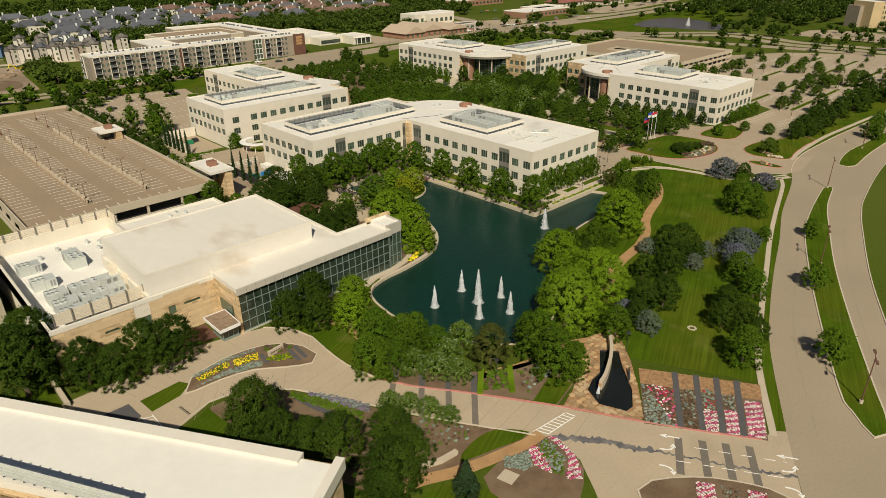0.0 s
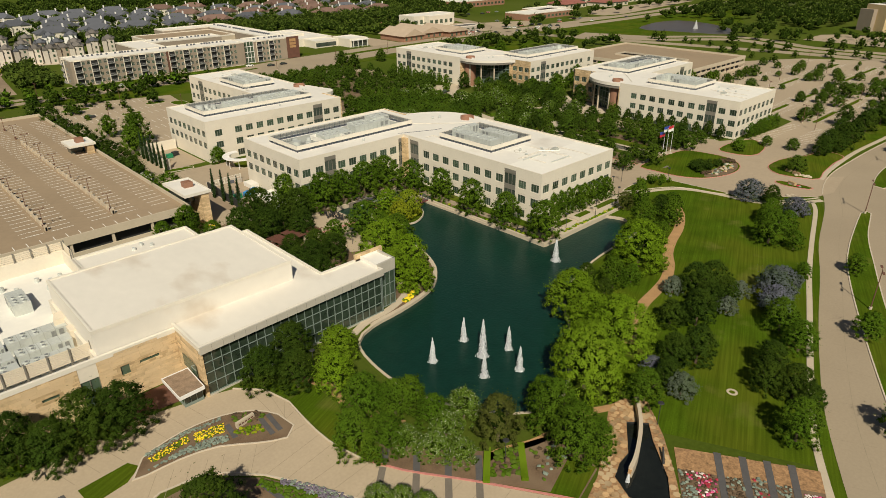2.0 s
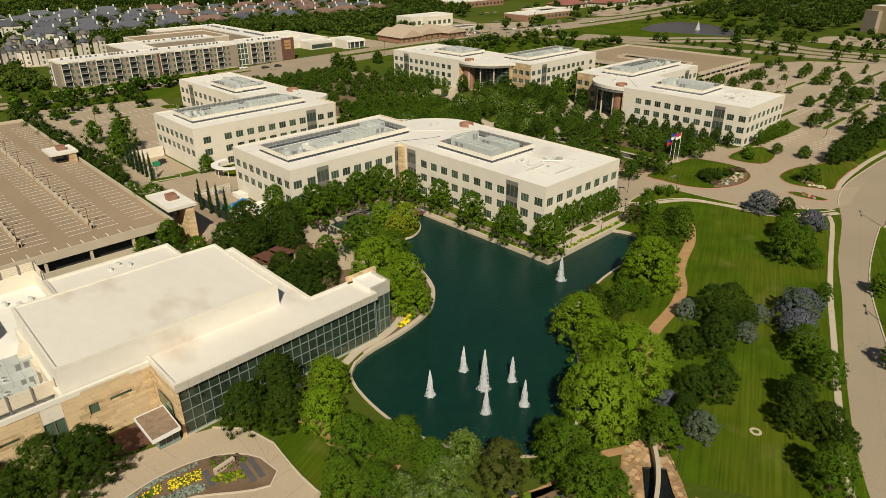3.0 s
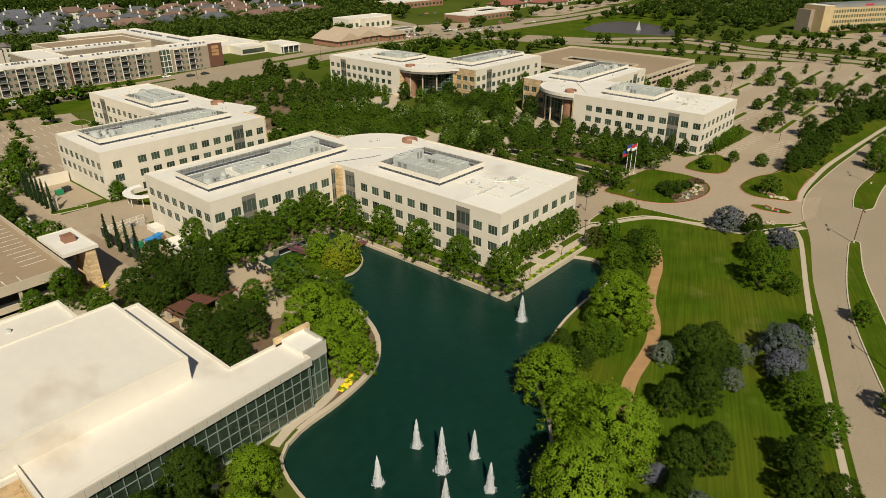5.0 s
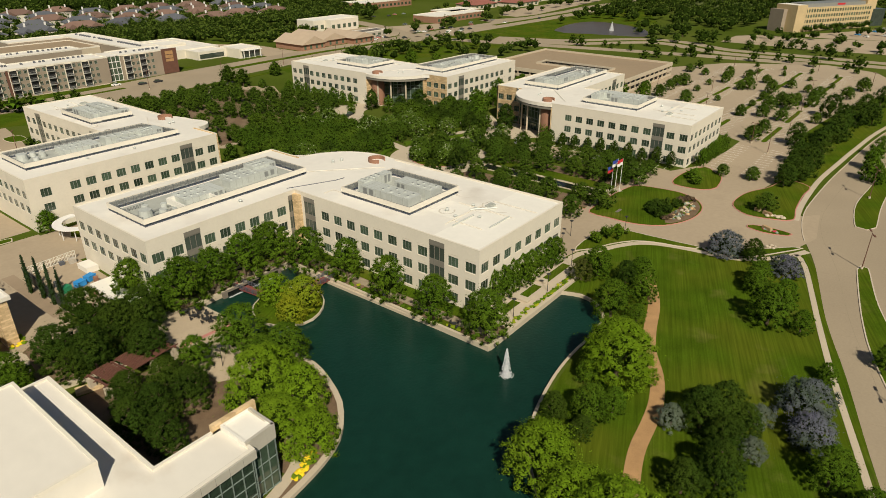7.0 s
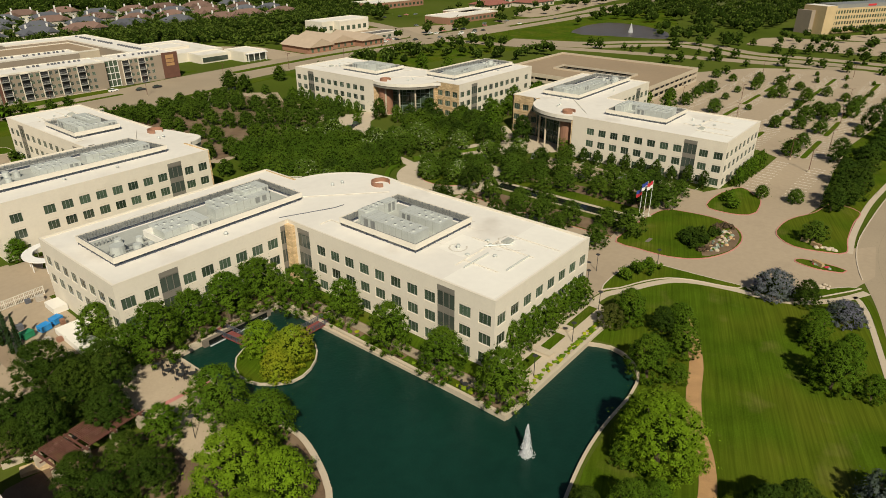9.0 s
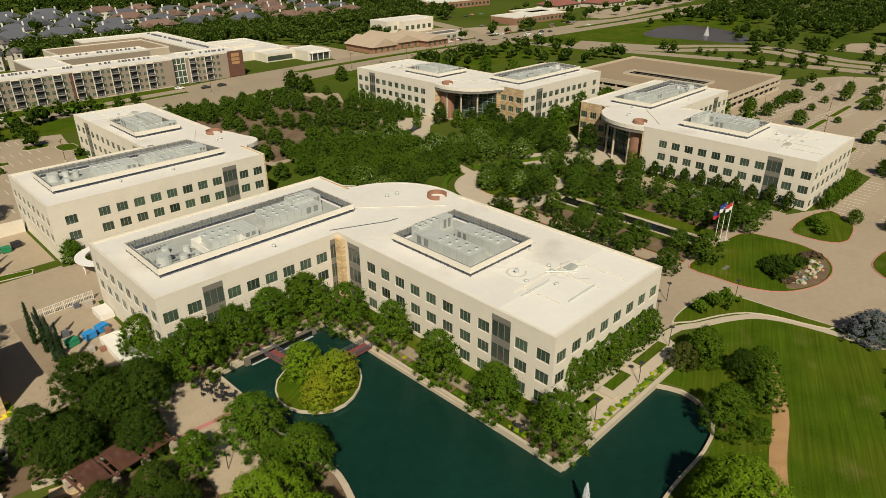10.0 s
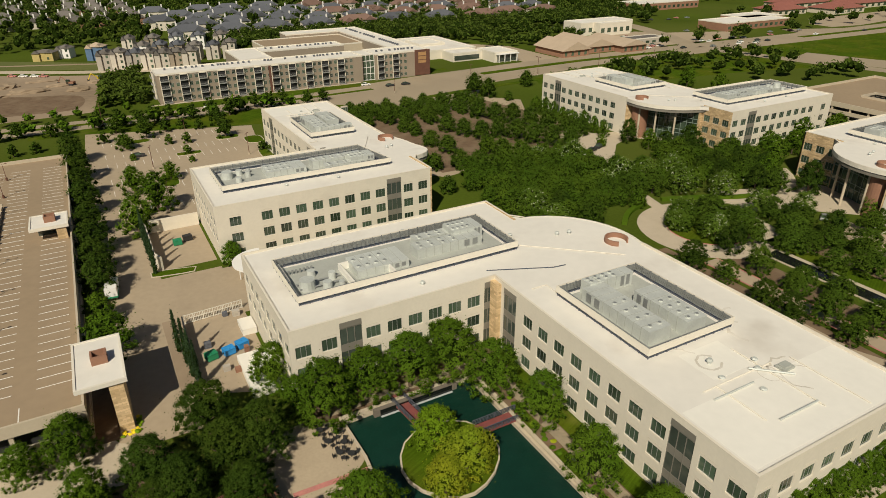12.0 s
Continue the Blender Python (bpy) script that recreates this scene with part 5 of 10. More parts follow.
def apt_face(parent, o, u, ln, first, step):
    """Window columns and white-framed balcony stacks along a facade."""
    o, u = Vector(o), Vector(u)
    s = first
    k = 0
    while s + 4 < ln:
        if k % 2 == 0:
            f = bmesh.new()
            for a, b_ in ((s - 2.0, s - 1.7), (s + 1.7, s + 2.0)):
                face_piece(f, o, u, a, b_, 0.4, 12.6, -0.05, 0.5)
            face_piece(f, o, u, s - 2.0, s + 2.0, 12.3, 12.6, -0.05, 0.5)
            part("balcony_frame", f, "stucco", parent, "white balcony surround")
            # flat black panel on the solid wall: shade behind the balconies as colour
            d = bmesh.new()
            face_piece(d, o, u, s - 1.7, s + 1.7, 0.5, 12.3, -0.2, 0.03)
            part("balcony_recess", d, "dark", parent)
            for j in range(4):
                g_ = bmesh.new()
                face_piece(g_, o, u, s - 1.7, s + 1.7, 0.3 + 3.15 * j, 0.55 + 3.15 * j, 0.0, 1.2)
                for q in range(9):
                    a = s - 1.7 + 3.35 * q / 8
                    face_piece(g_, o, u, a, a + 0.05, 0.55 + 3.15 * j, 1.45 + 3.15 * j, 1.12, 1.18)
                face_piece(g_, o, u, s - 1.7, s + 1.7, 1.4 + 3.15 * j, 1.5 + 3.15 * j, 1.1, 1.2)
                part("balcony", g_, "frame_metal", parent)
        else:
            for j in range(4):
                for q in (-1.3, 1.3):
                    window_at(parent, o + Vector((u.y, -u.x)) * 0.02, u, s + q, 1.0 + 3.15 * j, 1.5, 1.7, None)
        s += step
        k += 1


apt_face(apt, (111, 393), (1, 0), 98, 3.4, 4.15)
apt_face(apt, (216, 393), (1, 0), 22, 3.2, 4.2)
apt_face(apt, (247.5, 393), (0, 1), 107, 6, 4.6)
apt_face(apt, (111, 409.5), (0, -1), 16.5, 4, 4.6)
b = bmesh.new()
face_piece(b, (238.6, 393), (1, 0), 0, 8.9, 0.3, 13.4, -0.1, 0.25)
part("brick_panel", b, "cor_brown", apt, "dark brown brick corner panel")
b = bmesh.new()
for k, (z0, z1) in enumerate(((10.4, 12.2), (8.4, 10.0), (6.6, 8.0))):
    face_piece(b, (240.6, 393), (1, 0), 0, 4.6, z0, z1, 0.26, 0.3)
    for j in range(4):
        face_piece(b, (240.8, 393), (1, 0), 0.2 + 1.1 * j, 0.9 + 1.1 * j, z0 + 0.3, z1 - 0.3, 0.3, 0.33)
part("banner", b, "gravel_path", apt, "orange and black hanging banner")
b = bmesh.new()
face_piece(b, (161, 393), (1, 0), 0, 2.0, 0.2, 12.6, -0.05, 0.2)
part("brick_strip", b, "cor_brown", apt)
ra = random.Random(11)
b = bmesh.new()
for x0, x1, y in ((116, 204, 404), (220, 245, 401), (172, 212, 440)):
    x = x0
    while x < x1:
        if ra.random() < 0.8:
            box(b, x, x + 0.9, y, y + 0.9, AH - 0.4, AH + 0.5)
        x += ra.uniform(1.3, 3.2)
for y in range(416, 496, 3):
    if ra.random() < 0.8:
        box(b, 239, 240.2, y, y + 1.0, AH - 0.4, AH + 0.5)
tagged(part("roof_condenser", b, "roof_slate", apt), "small dark roof condensers", kind="stuff")

# clubhouse and low white buildings beyond the avenue
club = empty("clubhouse", "low white clubhouse with flat roofs", "building")
for r, h in (((262, 300, 432, 486), 5.4), ((276, 296, 418, 432), 5.0), ((296, 312, 404, 424), 5.8), ((270, 288, 450, 470), 6.6)):
    block(club, *r, h, "stucco", "roof")
b = bmesh.new()
box(b, 298, 311, 403.8, 404.0, 0.4, 4.4)
box(b, 277, 294, 417.8, 418.0, 0.8, 3.4)
part("glass_front", b, "glass_bay", club)
b = bmesh.new()
for x in (298, 302, 306, 310.6):
    box(b, x, x + 0.4, 402.2, 402.6, 0, 4.6)
box(b, 297, 312, 402, 404, 4.5, 5.0)
part("porch", b, "white", club)


def gable(bm, x0, x1, y0, y1, z0, z1, along_x=True, over=0.6):
    """A pitched roof with gables."""
    x0, x1, y0, y1 = x0 - over, x1 + over, y0 - over, y1 + over
    if along_x:
        ym = (y0 + y1) / 2
        v = [bm.verts.new(p) for p in ((x0, y0, z0), (x1, y0, z0), (x1, y1, z0), (x0, y1, z0), (x0, ym, z1), (x1, ym, z1))]
        fs = ((0, 1, 5, 4), (2, 3, 4, 5), (3, 0, 4), (1, 2, 5), (3, 2, 1, 0))
    else:
        xm = (x0 + x1) / 2
        v = [bm.verts.new(p) for p in ((x0, y0, z0), (x1, y0, z0), (x1, y1, z0), (x0, y1, z0), (xm, y0, z1), (xm, y1, z1))]
        fs = ((1, 2, 5, 4), (3, 0, 4, 5), (0, 1, 4), (2, 3, 5), (3, 2, 1, 0))
    for f in fs:
        bm.faces.new([v[i] for i in f])
    return bm


def hip(bm, x0, x1, y0, y1, z0, z1, over=0.5):
    x0, x1, y0, y1 = x0 - over, x1 + over, y0 - over, y1 + over
    d = min(x1 - x0, y1 - y0) / 2
    if x1 - x0 > y1 - y0:
        r = ((x0 + d, (y0 + y1) / 2, z1), (x1 - d + 0.01, (y0 + y1) / 2, z1))
    else:
        r = (((x0 + x1) / 2, y0 + d, z1), ((x0 + x1) / 2, y1 - d + 0.01, z1))
    v = [bm.verts.new(p) for p in ((x0, y0, z0), (x1, y0, z0), (x1, y1, z0), (x0, y1, z0), *r)]
    fs = ((0, 1, 5, 4), (1, 2, 5), (2, 3, 4, 5), (3, 0, 4), (3, 2, 1, 0)) if x1 - x0 > y1 - y0 else ((0, 1, 4), (1, 2, 5, 4), (2, 3, 5), (3, 0, 4, 5), (3, 2, 1, 0))
    for f in fs:
        bm.faces.new([v[i] for i in f])
    return bm


church = empty("church_building", "low brick building with broad tan pitched roofs", "building")
for x0, x1, y0, y1, h, r in ((340, 360, 396, 424, 4, 9), (360, 384, 400, 436, 4, 8.5), (384, 404, 392, 428, 4, 7.5)):
    b = bmesh.new()
    box(b, x0, x1, y0, y1, 0, h)
    part("wall", b, "brick", church)
    part("roof", gable(bmesh.new(), x0, x1, y0, y1, h, r, False, 1.2), "roof_tan", church, "tan pitched roof")
    b = bmesh.new()
    for k in range(4):
        xw = x0 + (x1 - x0) * (k + 0.3) / 4
        box(b, xw, xw + 1.8, y0 - 0.06, y0 - 0.01, 0.8, 3.2)
    part("window", b, "glass", church)


def flat_shop(name, label, parts_, wall, roof, h, glass=True):
    t = empty(name, label, "building")
    for x0, x1, y0, y1 in parts_:
        block(t, x0, x1, y0, y1, h, wall, roof)
        if glass:
            n = max(2, int((x1 - x0) / 6))
            for k in range(n):
                a = x0 + (x1 - x0) * (k + 0.2) / n
                b = bmesh.new()
                box(b, a, a + 3.2, y0 - 0.08, y0 + 0.05, h * 0.25, h * 0.6)
                part("window", b, "glass", t)
    return t


flat_shop("bank_building", "two-storey tan office with flat roof", [(408, 458, 462, 482), (420, 450, 455, 462)], "stucco", "roof", 9.0)
flat_shop("shop_building", "brick shops with a flat pale roof", [(518, 590, 424, 452), (560, 604, 440, 466)], "brick", "roof", 6.0)
flat_shop("bank_building", "small drive-through bank with flat roof", [(400, 436, 408, 420)], "siding", "roof_grey", 4.6)
flat_shop("shop_building", "brick shops with a flat pale roof", [(560, 640, 560, 590)], "brick", "roof", 7.0)
for k, (x, y, w, d) in enumerate(((640, 470, 40, 26), (700, 500, 60, 30), (690, 450, 46, 26), (760, 470, 50, 28))):
    t = empty("retail_building", "low shop building with red tile hip roof", "building")
    b = bmesh.new()
    box(b, x, x + w, y, y + d, 0, 4.6)
    part("wall", b, "stucco_b", t)
    part("roof", hip(bmesh.new(), x, x + w, y, y + d, 4.6, 9.5, 1.2), "roof_tile", t, "red tile hip roof")
    b = bmesh.new()
    for q in range(5):
        box(b, x + w * (q + 0.2) / 5, x + w * (q + 0.65) / 5, y - 0.05, y + 0.05, 0.8, 3.4)
    part("window", b, "glass", t)

# stone hotel-like office far off
hotel = empty("hotel_building", "tall honey stone building with rows of windows", "building")
HD = Vector((0.88, -0.47)).normalized()
HN = Vector((HD.y, -HD.x))
HO = Vector((648, 162))


def hq(s, d):
    q = HO + HD * s - HN * d
    return (q.x, q.y)


for nm, s0, s1, d0, d1, z0, z1, m_ in (("stone_tower", 0, 11, 0, 20, 0, 20.5, "hotel_stone"), ("wall", 11, 92, 1.5, 22, 0, 18.2, "hotel_stone"), ("plant_screen", 15, 84, 4, 20, 18.2, 21, "steel"),
                                       ("side_wing", -4, 0, 9, 22, 0, 17, "taupe"), ("glass_wing", 92, 112, 4, 24, 0, 14, "glass_bay"), ("stone_tower", 92, 104, 8, 24, 14, 23, "hotel_stone")):
    b = bmesh.new()
    prism(b, [hq(s0, d0), hq(s1, d0), hq(s1, d1), hq(s0, d1)], z0, z1)
    part(nm, b, m_, hotel)
b = bmesh.new()
prism(b, [hq(0.5, 0.5), hq(10.5, 0.5), hq(10.5, 19.5), hq(0.5, 19.5)], 20.5, 20.7)
part("roof", b, "roof", hotel)
for r in range(4):
    for k in range(26):
        b = bmesh.new()
        face_piece(b, hq(12, 1.5), HD, 3.0 * k, 3.0 * k + 1.7, 2.6 + 4.0 * r, 4.9 + 4.0 * r, -0.1, 0.06)
        part("window", b, "glass", hotel)
b = bmesh.new()
face_piece(b, hq(50, 4), HD, 0, 9, 19.0, 20.4, 0.0, 0.2)
part("sign_plate", b, "flag_red", hotel, "small red sign on the screen")

# houses
rh = random.Random(3)


def house(x, y, w, d, h, rise, roof, wall, label, name="house", group="far houses", chimney=True, ang=0.0):
    t = empty(name, label, "house", x, y, 0, group, ang)
    b = bmesh.new()
    box(b, -w / 2, w / 2, -d / 2, d / 2, 0, h)
    box(b, -w / 2 - 0.6, -w / 6, -d / 2 - 1.2, -d / 2, 0, h * 0.9)
    part("wall", b, wall, t)
    r = bmesh.new()
    hip(r, -w / 2, w / 2, -d / 2, d / 2, h, h + rise)
    gable(r, -w / 2 - 0.6, -w / 6, -d / 2 - 1.3, 0, h * 0.9, h + rise * 0.7, False, 0.3)
    gable(r, w / 8, w / 2.4, -d / 2 - 0.5, 0, h, h + rise * 0.75, False, 0.3)
    part("roof", r, roof, t)
    if chimney:
        for q in (-w * 0.3, w * 0.28):
            c = bmesh.new()
            box(c, q, q + 1.0, 0.6, 1.6, h, h + rise + 1.3)
            part("chimney", c, "white", t)
    for j in range(max(1, int(h / 3))):
        for q in range(max(2, int(w / 4))):
            wn_ = bmesh.new()
            a = -w / 2 + w * (q + 0.35) / max(2, int(w / 4))
            box(wn_, a, a + 1.2, -d / 2 - 0.05, -d / 2 + 0.05, 0.9 + 3 * j, 2.4 + 3 * j)
            part("window", wn_, "glass", t)
        wn_ = bmesh.new()
        box(wn_, -w / 2 - 0.05, -w / 2 + 0.05, -1.5, -0.3, 0.9 + 3 * j, 2.4 + 3 * j)
        part("window", wn_, "glass", t)
    return t


# three-storey town houses near the building site
for (ax, ay), (bx, by), n in (((97, 498), (140, 482), 7), ((118, 522), (166, 503), 6), ((114, 556), (170, 547), 5)):
    for k in range(n):
        u = k / (n - 1)
        house(ax + (bx - ax) * u + rh.uniform(-0.5, 0.5), ay + (by - ay) * u + rh.uniform(-1.5, 1.5), rh.uniform(5.8, 7.6), rh.uniform(8, 10), rh.uniform(8.6, 9.8), 2.4, rh.choice(("roof_grey", "roof_grey", "roof_slate")), rh.choice(("siding", "taupe", "taupe", "siding", "siding", "white")), "three-storey town house with grey hip roof", "town_house", "town houses", False, -20.0)
# long apartment houses with dark and red roofs behind the woods
for k in range(46):
    col, row = k % 10, k // 10
    x, y = 150 + 34 * col + 14 * (row % 2) + rh.uniform(-5, 5), 590 + 36 * row - 6.0 * col * 0.4 + rh.uniform(-6, 6)
    red = (col + row * 2) % 5 > 1 and col > 3
    house(x, y, rh.uniform(22, 30), rh.uniform(13, 16), 7.5, 4.2, "roof_red" if red else "roof_slate", "stucco" if rh.random() < 0.6 else "siding", "row of white flats under a %s roof with white chimneys" % ("red-brown" if red else "dark slate"), "apartment_house", "far flats")
for k in range(44):
    col, row = k % 9, k // 9
    x, y = -60 + 24 * col + rh.uniform(-5, 5), 738 + 44 * row - 3 * col + rh.uniform(-8, 8)
    house(x, y, rh.uniform(14, 18), rh.uniform(12, 15), 5.4, 4.4, "roof_grey", rh.choice(("brick", "siding", "brick")), "brick house under a grey-brown pitched roof")
# building site
struct("building_site", slab([(-120, 391), (40, 391), (84, 393), (87, 425), (90, 455), (97, 467), (102, 477), (76, 489), (43, 507), (-120, 590)], -0.5, 0.06), "dirt", "bare dirt building site", "building site")
struct("road", strip(bmesh.new(), smooth_line([(-120, 606), (43, 519), (76, 500), (112, 485), (146, 474)], 6), -4.0, 4.0, -0.3, 0.07), "path", "pale new street beside the building site", "road")
struct("building_plot", slab([(-120, 612), (43, 525), (92, 500), (94, 524), (40, 560), (-120, 640)], -0.4, 0.04), "field", "rough grass and bare plots beside the street", "building site")
struct("road", strip(bmesh.new(), [(-60, 590), (42, 540), (94, 520)], -1.6, 1.6, -0.3, 0.06), "dirt", "dirt track between plots", "road")
struct("dirt_pit", slab(smooth_line([(30, 408), (60, 402), (78, 404), (80, 430), (62, 440), (34, 446)], 4, True), -0.3, 0.09), "soil", "dark damp soil in the building site", "building site")


def mound(x, y, w, d, h):
    """A heap of dug earth."""
    rng = random.Random(int(x * 7 + y))
    b = bmesh.new()
    bmesh.ops.create_icosphere(b, subdivisions=3, radius=1.0)
    for v in b.verts:
        k = rng.uniform(0.86, 1.12)
        v.co = Vector((v.co.x * w * k, v.co.y * d * k, max(-0.2, v.co.z * h * k)))
    ob = tagged(part("earth_mound", b, "dirt"), "heap of pale brown earth on the site", "earth mound", "earth mounds")
    ob.location = (x, y, 0.05)


for x, y, w, d, h in ((58, 452, 9, 4, 2.2), (46, 470, 8, 5, 2.6), (80, 446, 6, 4, 2.0), (72, 462, 7, 3, 1.4), (40, 446, 10, 3, 1.6), (88, 462, 4, 3, 1.6), (64, 478, 8, 2.4, 1.2)):
    mound(x, y, w, d, h)


def excavator(x, y, ang, mat, label):
    e = empty("excavator", label, "excavator", x, y, 0.06, "site machines", ang)
    for s in (-1, 1):
        part("track", boxes((-1.9, 1.9, s * 1.2 - 0.3, s * 1.2 + 0.3, 0, 0.9)), "dark", e)
    part("cab", boxes((-0.2, 1.4, 0.1, 1.3, 1.0, 2.9)), "glass", e)
    part("body", boxes((-2.2, 1.4, -1.3, 1.3, 0.95, 1.9)), mat, e)
    b = bmesh.new()
    tube(b, (1.2, -0.4, 1.6), (4.4, -0.4, 4.2), 0.28, 0.22, 6)
    part("boom", b, mat, e)
    b = bmesh.new()
    tube(b, (4.4, -0.4, 4.2), (6.2, -0.4, 1.4), 0.2, 0.16, 6)
    part("stick", b, mat, e)
    part("bucket", boxes((5.7, 6.6, -0.9, 0.1, 0.4, 1.4)), "dark", e)


excavator(76.5, 461, 150, "rust", "rust-red excavator on the dirt site")
excavator(91, 466, 200, "yellow", "yellow excavator on the dirt site")
t = house(66, 551, 11, 8, 5, 1.6, "roof_grey", "sheathing_yellow", "half-built house sheathed in yellow board", "house", "houses being built", False, -25)
t = house(77, 556, 7, 8, 6, 2.0, "roof_grey", "white", "half-built house wrapped in white sheeting", "house", "houses being built", False, -25)
t = house(94, 537, 9, 8, 8, 2.2, "roof_tan", "sheathing_blue", "half-built house wrapped in blue sheeting", "house", "houses being built", False, -25)
struct("field", slab([(380, 640), (500, 610), (560, 690), (420, 730)], -0.5, 0.05), "field", "dry meadow among the woods", "field")
struct("field", slab([(284, 344), (330, 322), (400, 312), (446, 300), (438, 364), (330, 364), (290, 356)], -0.4, 0.03), "lawn", "green park lawn beside the avenue", "field")
struct("field", slab([(455, 368), (520, 366), (760, 352), (760, 330), (640, 270), (480, 288), (459, 310)], -0.5, 0.03), "lawn", "mown green field beside the avenue", "field")
struct("far_pond", slab(smooth_line([(560, 325), (590, 330), (618, 324), (618, 300), (604, 276), (586, 258), (552, 246), (545, 262), (540, 285), (533, 305), (540, 318)], 8, True), -0.5, 0.06), "far_water", "grey-brown pond in a park", "pond")
b = bmesh.new()
tube(b, (569.2, 281.5, 0), (569.2, 281.5, 7), 2.2, 0.2, 8)
tagged(part("fountain", b, "mist"), "small white fountain in the far pond", "fountain")
# parkway below the pond, with median, and pale lots round the far buildings
PKW = smooth_line([(470, 330), (488, 280), (513, 255), (530, 236), (533, 214), (516, 178), (516, 153), (519, 121), (519, 82), (524, 20), (560, -80)], 8)
struct("road", strip(bmesh.new(), PKW, -13.5, 13.5, -0.3, 0.055), "road", "wide pale concrete parkway", "road")
struct("median", strip(bmesh.new(), PKW[6:], -2.4, 2.4, -0.3, 0.16), "lawn", "grassy median of the parkway", "median")
struct("road", strip(bmesh.new(), smooth_line([(560, 400), (640, 374), (741, 386), (867, 376), (1100, 340)], 10), -11, 11, -0.3, 0.05), "road", "wide pale highway", "road")
struct("parking_lot", slab([(562, 192), (601, 192), (616, 180), (616, 150), (640, 96), (600, 60), (565, 88), (560, 130)], -0.5, 0.045), "lot", "pale parking lot beside the parkway", "parking lot")
struct("parking_lot", slab([(629, 160), (690, 124), (740, 98), (735, 40), (660, 40), (640, 98), (628, 133)], -0.5, 0.043), "lot", "pale parking lot before the stone building", "parking lot")
struct("field", slab([(756, 286), (814, 259), (880, 225), (1000, 260), (900, 330), (780, 320)], -0.5, 0.05), "field", "mown field among distant woods", "field")
struct("parking_lot", slab([(405, 392), (432, 400), (500, 400), (516, 416), (520, 425), (470, 446), (460, 460), (405, 450)], -0.5, 0.03), "lot", "pale parking lot between shops", "parking lot")
struct("parking_lot", slab([(312, 396), (338, 394), (338, 450), (300, 500), (300, 432), (314, 424)], -0.5, 0.03), "lot", "pale parking lot beside the clubhouse", "parking lot")
struct("parking_lot", slab([(610, 400), (640, 395), (840, 420), (830, 446), (640, 440), (612, 420)], -0.5, 0.03), "lot", "pale parking lot before the far shops", "parking lot")

# trees
_ico = bmesh.new()
bmesh.ops.create_icosphere(_ico, subdivisions=2, radius=1.0)
ICO_V = np.array([v.co[:] for v in _ico.verts])
ICO_F = np.array([[v.index for v in f.verts] for f in _ico.faces])
_ico.free()
_ico = bmesh.new()
bmesh.ops.create_icosphere(_ico, subdivisions=1, radius=1.0)
ICO1_V = np.array([v.co[:] for v in _ico.verts])
ICO1_F = np.array([[v.index for v in f.verts] for f in _ico.faces])
_ico.free()


OCT_V = np.array([(1, 0, 0), (0, 1, 0), (-1, 0, 0), (0, -1, 0), (0, 0, 1), (0, 0, -1)], float)
OCT_F = np.array([(0, 1, 4), (1, 2, 4), (2, 3, 4), (3, 0, 4), (1, 0, 5), (2, 1, 5), (3, 2, 5), (0, 3, 5)])


def leaf_mesh(name, seed, clumps, leaves, mats, leaf=0.42, blossom=0.0, shade_core=0.74, coarse=True, outward=0.0, hearts=None):
    """Foliage: for each clump (centre, radii) an uneven core coloured dark as inner shade, and many small leaf faces on
    and round it.
    """
    rng = np.random.default_rng(seed)
    V, Fc, mi, base = [], [], [], 0
    cv, cf = (OCT_V, OCT_F) if coarse == "few" else (ICO1_V, ICO1_F) if coarse else (ICO_V, ICO_F)
    mid = np.mean([c for c, r in clumps], axis=0) - np.array((0, 0, 1.0))
    small = float(np.median([r[0] for c, r in clumps]))
    for k, (c, r) in enumerate(clumps):
        c, r = np.array(c, float), np.array(r, float)
        if hearts:
            mid = np.array(hearts[k], float)
        v = cv * (r * shade_core) * rng.uniform(0.72, 1.12, (len(cv), 1)) + c
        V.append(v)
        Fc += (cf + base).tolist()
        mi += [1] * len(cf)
        base += len(v)
        n = int(leaves * rng.uniform(0.85, 1.15) * (14 if r[0] > 3 * small else 1))
        d = rng.normal(size=(n, 3))
        d /= np.linalg.norm(d, axis=1)[:, None]
        d[:, 2] = np.where(d[:, 2] < -0.35, -d[:, 2], d[:, 2])
        p = c + d * r * (rng.uniform(0.6, 1.25, (n, 1)) + np.where(rng.random((n, 1)) < 0.14, rng.uniform(0.1, 0.6, (n, 1)), 0))
        # each leaf tuft lies roughly along the clump's surface, tipped at random
        nrm = d + outward * (c - mid) / np.maximum(np.linalg.norm(c - mid), 0.01) + rng.normal(size=(n, 3)) * 0.42 + np.array((0, 0, 0.15))
        nrm /= np.linalg.norm(nrm, axis=1)[:, None]
        t = np.cross(nrm, rng.normal(size=(n, 3)))
        t /= np.linalg.norm(t, axis=1)[:, None]
        s = np.cross(nrm, t)
        a = leaf * rng.uniform(0.6, 1.4, (n, 1))
        q = np.stack([p - t * a * 0.75 - s * a * 0.7, p + t * a * 0.65 - s * a * 0.6, p + s * a * 1.5 + d * a * 0.5], axis=1).reshape(-1, 3)
        V.append(q)
        Fc += (np.arange(3 * n).reshape(-1, 3) + base).tolist()
        bl = (rng.random(n) < blossom) & (d[:, 2] > -0.1)
        mi += np.where(bl, 2, 0).tolist()
        base += 3 * n
    me = bpy.data.meshes.new(name)
    me.from_pydata(np.concatenate(V).tolist(), [], Fc)
    for m in mats:
        me.materials.append(M[m])
    me.polygons.foreach_set("material_index", mi)
    me.update()
    return me



# gardens, paving, water features, furniture
rs = random.Random(8)


